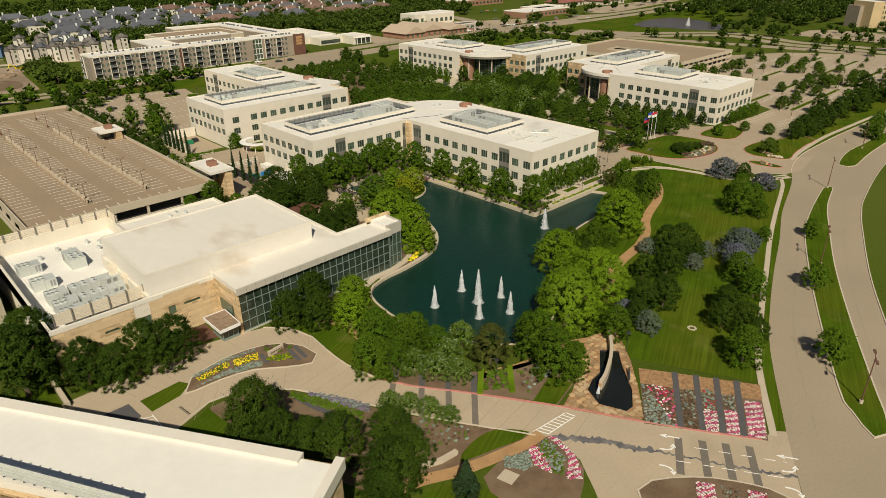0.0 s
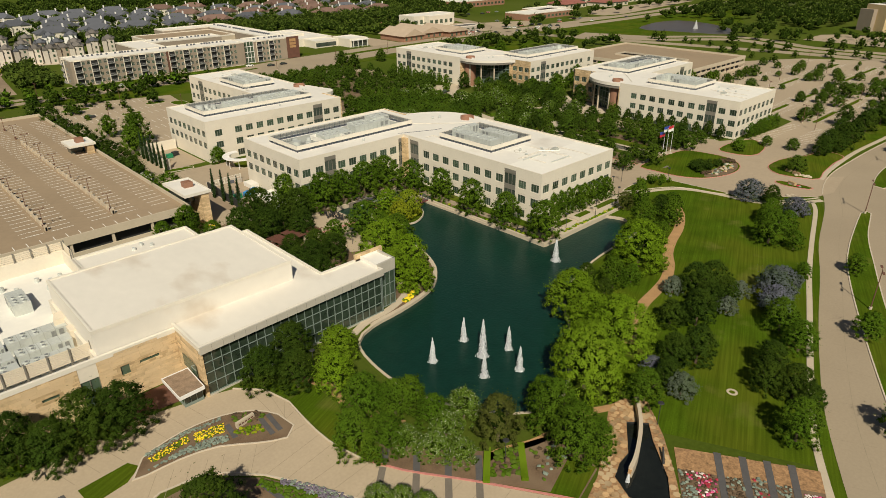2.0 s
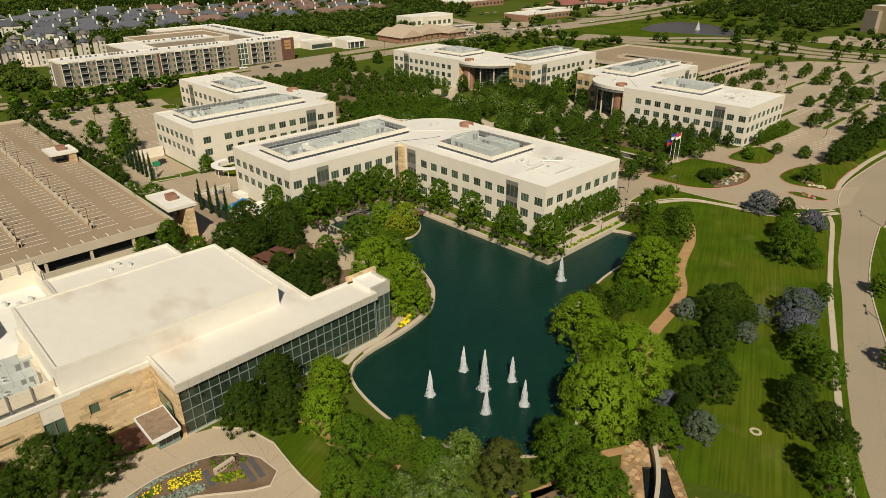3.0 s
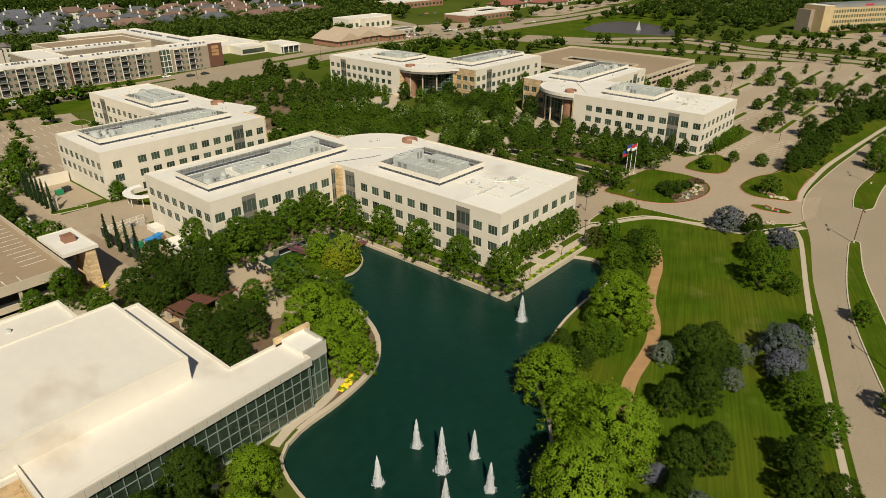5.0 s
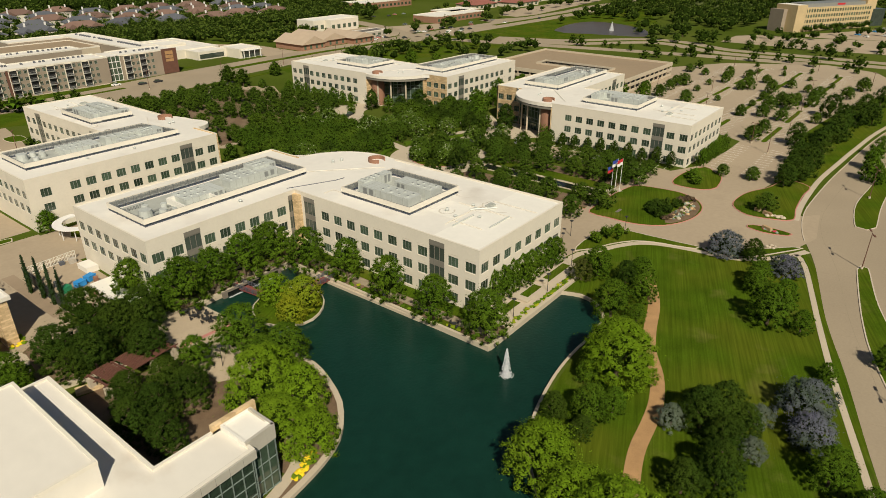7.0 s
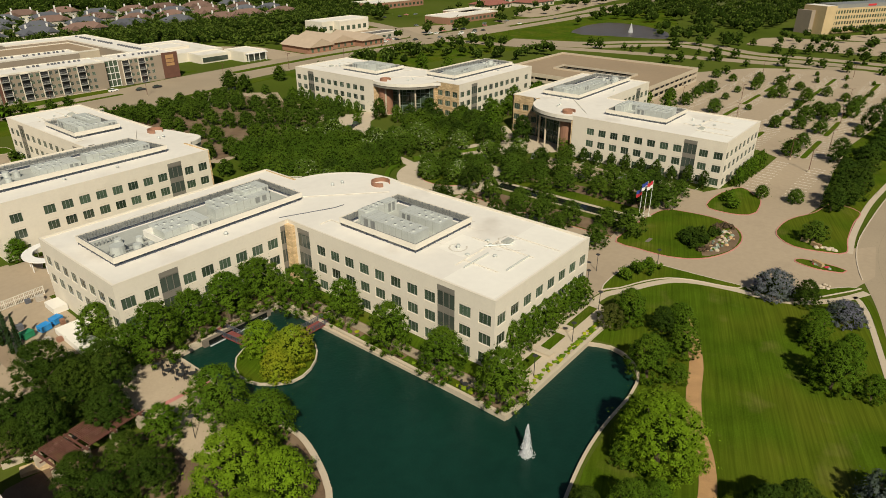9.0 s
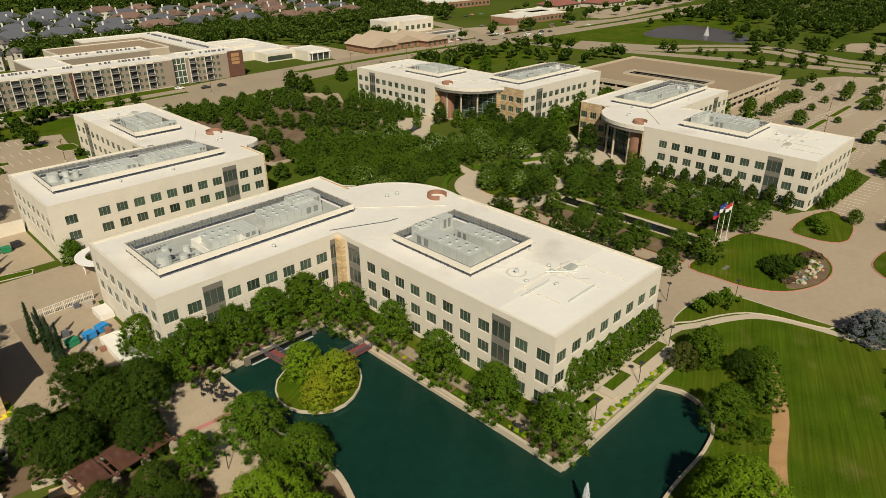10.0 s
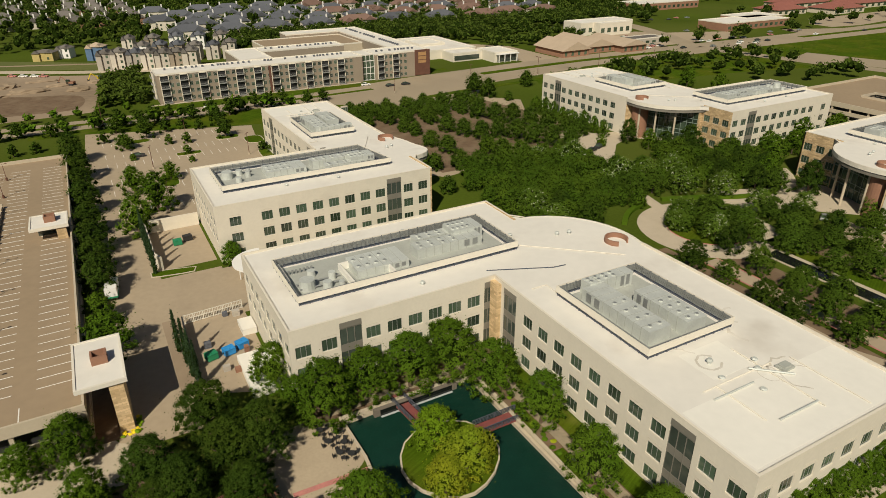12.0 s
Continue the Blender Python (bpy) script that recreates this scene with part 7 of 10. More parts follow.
wf = empty("waterfall_wall", "low dark stone wall with a thin fall of water", "waterfall")
part("wall_body", boxes((112.5, 127.5, 154.7, 155.4, -0.9, 0.75)), "band", wf)
part("water_fall", boxes((113.5, 126.5, 154.62, 154.69, -0.6, 0.6)), "dark_water", wf)
part("foam", boxes((113.5, 126.5, 154.2, 154.6, -0.56, -0.5)), "spray", wf)
# promenade round the office: paving, lawn strips, planters
struct("promenade", slab([(132.0, 101.0), (139.4, 101.0), (139.4, 162.4), (104, 162.4), (104, 157), (107.2, 157), (132.0, 157.2)], -0.3, 0.04), "soil", "mulched strip between office and pond", "garden bed")
struct("promenade", slab([(134.2, 101.1), (136.4, 101.1), (136.4, 159.6), (106, 159.6), (106, 157.8), (134.2, 157.8)], -0.3, 0.06), "joint", "brown paved walk along the pond", "promenade")
struct("lawn", slab([(136.6, 108), (139.6, 108), (139.6, 160), (136.6, 160)], -0.3, 0.07), "lawn", "narrow green lawn strip", "lawn")
for y in (108, 117.5, 128.5, 140):
    struct("lawn", slab([(132.2, y), (134.0, y), (134.0, y + 6), (132.2, y + 6)], -0.3, 0.07), "lawn", "narrow green lawn strip", "lawn")
struct("promenade", slab([(139.4, 101.1), (166, 101.1), (172, 104), (174, 108.8), (139.4, 108.8)], -0.3, 0.06), "path", "pale paved promenade along the pond", "promenade")
for x0, x1 in ((143.5, 149.0), (151.0, 157.6), (160.4, 170.4)):
    struct("lawn", slab([(x0, 104.7), (x1, 104.7), (x1, 106.6), (x0, 106.6)], -0.3, 0.1), "lawn", "narrow green lawn strip", "lawn")
tufts("yellow_shrubs", [(141, 101.3), (166, 101.3), (166, 102.3), (141, 102.3)], 0.8, 0.5, ("leaf_yellow", "leaf_mid", "leaf_light"), "low yellow-green shrubs behind the wall", 77, 0.06)
tufts("shrubs", [(132.4, 103), (133.6, 103), (133.6, 155), (132.4, 155)], 1.4, 0.55, ("leaf_yellow", "leaf_mid", "leaf_light"), "low shrubs along the promenade", 78, 0.05)
for x, y in ((159.6, 106.4), (150.2, 105.0)):
    struct("plinth", boxes((x - 0.6, x + 1.0, y - 1.6, y + 1.4, 0, 0.5)), "concrete", "pale concrete plinth", "plinth")


def path_lamp(x, y, h=4.2):
    l = empty("path_lamp", "slim black path lamp with a disc head", "lamp", x, y, 0, "path lamps")
    b = bmesh.new()
    tube(b, (0, 0, 0), (0, 0, h), 0.07, 0.05, 6)
    part("pole", b, "dark", l)
    b = bmesh.new()
    tube(b, (0, 0, h - 0.25), (0, 0, h), 0.15, 0.5, 10)
    tube(b, (0, 0, h), (0, 0, h + 0.08), 0.5, 0.42, 10)
    part("lamp_head", b, "dark", l)


for x, y in ((143.4, 102.8), (156.7, 102.8), (170.3, 104.4), (177.1, 110.6), (196.2, 103.0), (185.2, 112.6), (61.8, 96.4), (92.0, 47.6), (69, 58.6), (98, 134)):
    path_lamp(x, y)


def cafe_set(x, y):
    c = empty("cafe_table", "black round cafe table with chairs", "table", x, y, 0.05, "cafe tables", rs.uniform(0, 90))
    b = bmesh.new()
    tube(b, (0, 0, 0.7), (0, 0, 0.74), 0.55, 0.55, 12)
    part("tabletop", b, "dark", c)
    b = bmesh.new()
    tube(b, (0, 0, 0), (0, 0, 0.7), 0.05, 0.05, 6)
    part("pedestal", b, "dark", c)
    for k in range(4):
        b = bmesh.new()
        a = k * math.pi / 2
        cx_, cy_ = 0.9 * math.cos(a), 0.9 * math.sin(a)
        box(b, cx_ - 0.22, cx_ + 0.22, cy_ - 0.22, cy_ + 0.22, 0.42, 0.47)
        ex, ey = 1.1 * math.cos(a), 1.1 * math.sin(a)
        box(b, ex - 0.2 * abs(math.sin(a)) - 0.03, ex + 0.2 * abs(math.sin(a)) + 0.03, ey - 0.2 * abs(math.cos(a)) - 0.03, ey + 0.2 * abs(math.cos(a)) + 0.03, 0.3, 0.9)
        for dx in (-0.18, 0.18):
            for dy in (-0.18, 0.18):
                box(b, cx_ + dx - 0.02, cx_ + dx + 0.02, cy_ + dy - 0.02, cy_ + dy + 0.02, 0, 0.42)
        tagged(part("chair", b, "dark", c), "black metal chair")


for x, y in ((103.6, 154.9), (105.6, 153.4), (103.9, 152.0), (105.9, 150.8), (104.6, 149.0), (106.0, 148.0), (133.6, 131.4), (134.2, 129.0), (133.6, 119.2), (134.4, 117.4), (133.4, 110.0)):
    cafe_set(x, y)

# patio, paths and pergola between hall and office
struct("patio", slab([(93, 157), (102, 158.5), (107.4, 155.6), (107.5, 146.6), (104, 143.4), (103.2, 140.4), (102.6, 133), (103.4, 130.2), (98.6, 128.6), (94.8, 130.6), (95.2, 137), (97.6, 141), (94, 146)], -0.3, 0.05), "drive", "tan paved patio beside the pond", "patio")
struct("patio_border", strip(bmesh.new(), [(96.4, 145.0), (107.2, 144.6)], -0.45, 0.45, -0.2, 0.062), "kerb_red", "dark red paving band", "paving")
struct("garden_bed", slab(smooth_line([(76, 145), (96, 140), (97, 128), (93, 118), (88, 111), (76, 111), (75.5, 138)], 3, True), -0.3, 0.03), "soil", "shaded mulched garden", "garden bed")
struct("garden_bed", slab(smooth_line([(88.8, 110), (92, 118), (99, 127), (104.6, 128), (108, 122), (104.6, 113.4), (101.6, 109), (97.6, 105.6), (92, 103.6), (88.6, 104)], 3, True), -0.3, 0.025), "soil", "mulched bank beside the pond", "garden bed")
band("walkway", [(73.6, 100.9), (78.3, 102.6), (84, 103.1), (90.0, 105.2), (93.4, 108.6), (94.0, 112.6)], 0.8, "path", "pale concrete walk along the water", "path", 0.14, 1.5)
tufts("yellow_flowers", [(88.6, 102.9), (91.4, 103.6), (94.0, 105.2), (93.6, 106.0), (91.0, 104.5), (88.5, 103.7)], 0.42, 0.46, ("yellow", "yellow", "yellow", "yellow", "leaf_light"), "bright yellow flowering shrubs", 79, 0.04)
pg = empty("pergola", "brown timber pergola on pale stone piers", "pergola")
for k in range(4):
    for y in (141.8, 146.2):
        part("pier", boxes((82.6 + 4.3 * k - 0.5, 82.6 + 4.3 * k + 0.5, y - 0.4, y + 0.4, 0, 2.4)), "path", pg)
    part("beam", boxes((82.6 + 4.3 * k - 0.12, 82.6 + 4.3 * k + 0.12, 141.0, 147.0, 2.4, 2.7)), "redwood", pg)
# three slatted roofs with open bays between them
for k in range(3):
    for j in range(13):
        x = 83.15 + 4.3 * k + 0.25 * j
        part("rafter", boxes((x, x + 0.13, 141.2, 146.8, 2.82, 2.96)), "redwood", pg)
for y in (141.4, 144.0, 146.4):
    part("purlin", boxes((81.8, 96.3, y - 0.1, y + 0.1, 2.7, 2.82)), "redwood", pg)
pg.matrix_basis = pose(80.9, 143.1, 0, 0, 0, 8) @ pose(-82.4, -144.0, 0)
struct("stone_seat_wall", strip(bmesh.new(), smooth_line([(77.2, 149.6), (80, 148.9), (83, 147.9), (88, 147.6), (94.6, 147.4)], 2), -0.4, 0.4, 0, 0.8), "path", "pale stone seat wall", "wall")
struct("stone_seat_wall", strip(bmesh.new(), smooth_line([(78.4, 146.4), (81, 145.6), (82.4, 145.2)], 1), -0.9, 0.9, 0, 0.6), "limestone", "rough pale stone block", "wall")

# garage entrance path and planting
struct("walkway", slab(smooth_line([(56, 168.6), (64, 168.6), (74, 169), (77.4, 167), (77.6, 162), (74, 157.4), (68, 158), (60, 163), (54, 165)], 2.5, True), -0.3, 0.05), "path", "pale curved walk at the garage", "path")
tufts("yellow_flowers", [(76.6, 168.4), (79.8, 168.8), (80.4, 172.6), (79.4, 172.8), (79.0, 169.8), (76.6, 169.4)], 0.6, 0.4, ("yellow", "leaf_light"), "bright yellow bedding flowers", 80, 0.04)

# service yard: gate, bins, walls, truck
struct("yard_paving", slab([(88.4, 174), (101.6, 168), (102, 199), (88.6, 199)], -0.5, 0.028), "lot", "stained concrete service yard", "yard")
struct("yard_wall", strip(bmesh.new(), [(90.2, 196.4), (89.6, 180), (89.4, 174.6)], -0.15, 0.15, 0, 2.4), "dark", "dark yard wall", "wall")
struct("dock", boxes((96.8, 102.3, 168, 180, 0, 1.25)), "roof_patch", "pale concrete loading dock", "dock")
struct("dock", boxes((99.6, 102.3, 187.5, 192.0, 0, 1.3)), "roof", "low white loading dock", "dock")


def fence(a, b_, h, n, mat, label, name="metal_gate"):
    f = empty(name, label, "gate")
    A, B = Vector(a), Vector(b_)
    for z in (0.15, h - 0.1, h * 0.55):
        part("rail", strip(bmesh.new(), [a, b_], -0.05, 0.05, z, z + 0.1), mat, f)
    for k in range(n + 1):
        q = A.lerp(B, k / n)
        w_ = 0.09 if k % 6 == 0 else 0.035
        part("picket", boxes((q.x - w_, q.x + w_, q.y - w_, q.y + w_, 0, h)), mat, f)


fence((90.4, 197.2), (101.8, 198.0), 2.0, 36, "parapet", "long cream metal sliding gate")


def bin_(x, y, mat, label, rz):
    d = empty("dumpster", label, "dumpster", x, y, 0.05, "dumpsters", rz)
    b = bmesh.new()
    prism(b, [(-1.0, -0.8), (1.0, -0.8), (1.0, 0.8), (-1.0, 0.8)], 0.15, 1.25)
    part("body", b, mat, d)
    for s in (-1, 1):
        part("lid", boxes((-1.02 if s < 0 else 0.02, -0.02 if s < 0 else 1.02, -0.85, 0.82, 1.25, 1.36)), mat, d)
    part("pocket", boxes((-1.1, 1.1, -0.2, 0.2, 0.5, 0.75)), "dark", d)


bin_(92.9, 182.8, "green_paint", "green metal dumpster in the service yard", 15)
bin_(96.0, 182.9, "blue", "blue recycling dumpster in the service yard", 15)
bin_(98.6, 184.0, "blue", "blue recycling dumpster in the service yard", 20)
for x, y, sx, sy, h_ in ((94.0, 177.6, 1.2, 0.9, 1.1), (95.8, 176.4, 1.6, 1.0, 0.8), (98.6, 181.6, 0.8, 0.8, 1.5), (92.4, 186.4, 1.2, 1.0, 1.2), (99.4, 195.2, 1.4, 1.0, 1.3), (97.6, 196.2, 1.0, 0.8, 0.9)):
    tagged(part("pallet_stack", boxes(*[(x, x + sx, y, y + sy, 0.04 + h_ * k / 4, 0.04 + h_ * (k + 0.8) / 4) for k in range(4)]), rs.choice(("rust", "siding", "roof_slate"))), "stack of goods on pallets in the yard", "pallet", "yard goods")
struct("yard_wall", strip(bmesh.new(), [(101.9, 246.5), (88.9, 246.5), (88.9, 226), (90, 223.4)], -0.2, 0.2, 0, 3.4), "stucco", "cream screen wall of the service yard", "wall")
struct("yard_paving", slab([(89, 223), (101.8, 223), (101.8, 246.4), (89, 246.4)], -0.5, 0.03), "lot", "stained concrete service yard", "yard")
bin_(95.0, 236.0, "green_paint", "green metal dumpster in the service yard", 0)
bin_(97.6, 237.5, "dark", "dark metal dumpster in the service yard", 10)
raised("planted_island", [(87.4, 221), (96, 219.6), (96.6, 221.4), (90, 223), (87.4, 223)], "lawn", "small green lawn island", "island", 0.12)
for x0, x1, y0, y1 in ((78, 80, 168.5, 183), (79.2, 81.6, 190, 250)):
    struct("verge", boxes((x0 - 4.6, x1 - 3.2, y0, y1, -0.3, 0.06)), "soil", "narrow planted verge", "verge")

# court and curved canopy between the offices
struct("courtyard", slab([(89, 199), (101, 199), (101, 196.2), (131, 196.2), (131, 217.8), (101, 217.8), (98, 219), (89, 219)], -0.5, 0.034), "lot", "pale paved court between offices", "courtyard")
cnp = empty("curved_canopy", "white curved canopy on slim posts over a terrace", "canopy")
arc_ = [(109.5 - 5.2 * math.cos(radians(a)), 211 + 5.2 * math.sin(radians(a))) for a in range(-100, 101, 10)]
part("canopy_roof", strip(bmesh.new(), arc_, -1.1, 1.1, 3.2, 3.45), "white", cnp)
for q in arc_[1::4]:
    b = bmesh.new()
    tube(b, (*q, 0), (*q, 3.2), 0.1, 0.1, 8)
    part("post", b, "white", cnp)
raised("planted_island", [(106.5, 211), (108, 207.6), (112, 207.6), (113, 211), (112, 214.4), (108, 214.4)], "lawn", "small lawn under the curved canopy", "island", 0.12)
lay("walkway", [(66, 168.6), (74, 172.7), (77.8, 165), (76.4, 158.4), (73.0, 159.0), (68.7, 164.3)], "path", "pale paved forecourt beside the garage tower", "path", 0.045)
b = bmesh.new()
strip(b, [p for p in POND if 76 < p[0] < 109.5 and 99 < p[1] < 128], -2.4, -0.95, -0.2, 0.03)
struct("garden_bed", b, "soil", "brown mulch along the pond edge", "garden bed")
# conifer in the garden by the drive
def conifer_tree(x, y, h, r):
    t_ = tagged(new("tree"), "dark green cone-shaped conifer in the garden", "tree", "garden conifers")
    t_.matrix_basis = pose(x, y, 0)
    rng = np.random.default_rng(9)
    cl = []
    for k in range(70):
        u = k / 70
        a = k * 2.4
        q = r * (1 - u) * rng.uniform(0.6, 0.95)
        cl.append(((q * math.cos(a), q * math.sin(a), h * (0.06 + 0.9 * u)), (r * 0.24 * (1.15 - u), r * 0.24 * (1.15 - u), r * 0.3 * (1.15 - u))))
    cl.append(((0, 0, h * 0.35), (r * 0.5, r * 0.5, h * 0.33)))
    part("crown", leaf_mesh("crown", 91, cl, 70, ("conifer", "shade_core", "blossom"), 0.13), "", t_)
    b = bmesh.new()
    tube(b, (0, 0, -0.1), (0, 0, h * 0.4), 0.15, 0.1, 8)
    part("trunk", b, "bark", t_)


conifer_tree(47.4, 44.6, 6.2, 1.9)
conifer_tree(45.6, 42.0, 3.4, 1.4)
struct("garden_bed", slab([(72.5, 150), (80, 150), (84, 160), (81, 168), (77.8, 166), (77, 158.4), (73, 157)], -0.3, 0.03), "soil", "shaded mulch under trees", "garden bed")
# flags
for k, (x, y, m1, m2, h) in enumerate(((220.7, 118.4, "flag_blue", "flag_red", 8.5), (221.0, 117.3, "flag_blue", "white", 10.5), (222.2, 116.4, "flag_red", "white", 10.5))):
    f = empty("flagpole", "white steel flagpole with a hanging flag", "flagpole", x, y, 0, "flagpoles")
    b = bmesh.new()
    tube(b, (0, 0, 0), (0, 0, h), 0.09, 0.05, 8)
    part("pole", b, "white", f)
    for m_, z0, z1 in ((m1, h - 1.1, h - 0.1), (m2, h - 2.0, h - 1.1)):
        b = bmesh.new()
        strip(b, [(-0.1, 0.0), (-1.0, 0.2), (-2.0, -0.1), (-3.2, 0.2)], -0.02, 0.02, z0, z1)
        part("flag", b, m_, f)
struct("flag_base", slab([(218.6, 119.6), (221, 120.4), (225, 117.4), (223, 115.8)], -0.2, 0.17), "path", "pale paved flag court", "paving")
# rocks and shrubs on the traffic islands
struct("rock_bed", slab(smooth_line([(208.1, 96.9), (213.9, 98.4), (220.7, 97.6), (227.6, 96.8), (228.6, 95.6), (224.0, 93.2), (216.6, 92.5), (210.2, 94.7)], 1.5, True), -0.2, 0.17), "soil", "brown mulched rock bed", "garden bed")
def boulder(x, y, z, r0, r1, mat="flagstone", label="rough tan landscape boulder"):
    b = bmesh.new()
    bmesh.ops.create_icosphere(b, subdivisions=2, radius=rs.uniform(r0, r1))
    for v in b.verts:
        v.co *= rs.uniform(0.82, 1.12)
        v.co.z *= 0.7
    ob = tagged(part("boulder", b, mat), label, "boulder", "landscape boulders")
    ob.location = (x, y, z)


for k in range(46):
    u = rs.random()
    x, y = 212 + 13.5 * u + rs.uniform(-0.8, 0.8), 95.6 - 1.6 * math.sin(u * 3.1) + rs.uniform(-1.3, 1.6) + 1.0
    boulder(x, y, 0.25, 0.2, 0.62, rs.choice(("flagstone", "path", "plant_grey")))
for k in range(9):
    boulder(230.4 + rs.uniform(-0.8, 0.8), 74.6 + 0.55 * k - 1.6 + rs.uniform(-0.3, 0.3), 0.25, 0.35, 0.7, "path")
    boulder(219.6 + rs.uniform(-0.5, 0.5), 72.2 + 0.42 * k + rs.uniform(-0.2, 0.2), 0.25, 0.25, 0.5, rs.choice(("path", "flower_red", "plant_grey")))
    boulder(209.6 + rs.uniform(-1, 1), 71.2 + rs.uniform(-1, 1), 0.25, 0.25, 0.5, "path")


def shrub(x, y, r, mat, label="spreading dark green shrub on the island", h=1.0, group="island shrubs"):
    rng = np.random.default_rng(int(x * 31 + y * 7))
    cl = [((rng.normal() * r * 0.45, rng.normal() * r * 0.45, r * h * rng.uniform(0.3, 0.75)), (r * 0.38, r * 0.38, r * h * rng.uniform(0.3, 0.55))) for _ in range(9)]
    ob = tagged(part("shrub", leaf_mesh("shrub", int(x * 13 + y), cl, 46, (mat, "shade_core", "blossom"), 0.2), ""), label, "shrub", group)
    ob.location = (x, y, 0.1)


for x, y in ((212.3, 101.3), (214.8, 104.3), (218.0, 103.4), (220.5, 101.9), (221.1, 99.6), (215.3, 99.6), (217.4, 100.6), (213.0, 103.0), (216.6, 102.6), (210.8, 99.6)):
    shrub(x, y, rs.uniform(1.5, 2.0), "leaf_dark", h=1.1)
for x, y, r in ((226.2, 99.7, 1.3), (227.6, 98.1, 1.2), (228.6, 97.0, 1.0), (224.6, 98.6, 1.1), (210.2, 97.9, 1.0), (212.0, 97.4, 0.8)):
    shrub(x, y, r, "plant_bronze", "round bronze-leaved shrub among rocks", 0.9)
for x, y, r in ((186.0, 105.9, 2.0), (190.2, 104.4, 1.9), (194.1, 102.8, 1.3), (196.0, 105.0, 1.0), (243, 101, 2.0), (247, 103.5, 2.0), (250, 104.5, 1.6)):
    shrub(x, y, r, "leaf_mid", "loose bright green shrub on grass", 1.3)
tufts("island_shrubs", [(210.5, 96), (218, 94.0), (226, 95), (226, 97), (216, 97.6)], 1.2, 0.4, ("plant_grey", "plant_bronze", "leaf_crepe"), "mixed desert shrubs among rocks", 82, 0.16, 1.0, category="shrubs")
struct("drain_cover", boxes((206.8, 209.6, 109.7, 110.6, 0, 0.17)), "band", "brown drain grate in the grass", "drain")
struct("drain_cover", strip(bmesh.new(), [(108.1 + 0.7 * math.cos(a * 0.524), 43.1 + 0.7 * math.sin(a * 0.524)) for a in range(12)], -0.2, 0.2, -0.1, 0.06, True), "path", "pale concrete drain ring in the lawn", "drain")
for x, y, l in ((231.8, 80.0, 1.6), (230.4, 77.2, 2.2), (219.8, 74.6, 2.4)):
    s_ = empty("stone_sign", "rough stone block sign on the island", "sign", x, y, 0.15, "stone signs", rs.uniform(60, 80))
    part("block", slab([(-l / 2, -0.4), (l / 2, -0.5), (l / 2 + 0.2, 0.3), (-l / 2, 0.45)], 0, 0.9), "flagstone", s_)


# street lamps along the boulevard
def street_lamp(x, y, h, ang, arm=2.2):
    l = empty("street_lamp", "tall dark brown street lamp on a concrete base", "street lamp", x, y, 0.0, "street lamps", ang)
    b = bmesh.new()
    tube(b, (0, 0, -0.2), (0, 0, 0.7), 0.32, 0.3, 10)
    part("base", b, "concrete", l)
    b = bmesh.new()
    tube(b, (0, 0, 0.6), (0, 0, h), 0.12, 0.08, 8)
    part("pole", b, "cor_brown", l)
    for s in (-1, 1):
        b = bmesh.new()
        tube(b, (0, 0, h - 0.1), (s * arm * 0.5, 0, h), 0.05, 0.05, 6)
        part("arm", b, "cor_brown", l)
        b = bmesh.new()
        box(b, min(s * arm * 0.5, s * arm), max(s * arm * 0.5, s * arm), -0.2, 0.2, h - 0.06, h + 0.1)
        part("lamp_head", b, "cor_brown", l)


for x, y in ((106.2, 13.5), (154.0, 35.4), (210.0, 52.0), (262, 57.4), (318, 54.6)):
    street_lamp(x, y, 9.0, 20)
for x, y in ((97, 262), (97, 300), (112, 330), (128, 300), (300, 100), (320, 92), (340, 130), (360, 96), (380, 140), (400, 100), (420, 130), (440, 80), (450, 150), (470, 110), (290, 92), (360, 160)):
    street_lamp(x, y, 7.5, rs.uniform(0, 180), 1.2)
for x in range(-40, 420, 42):
    street_lamp(x, 361.6, 9.5, 90)


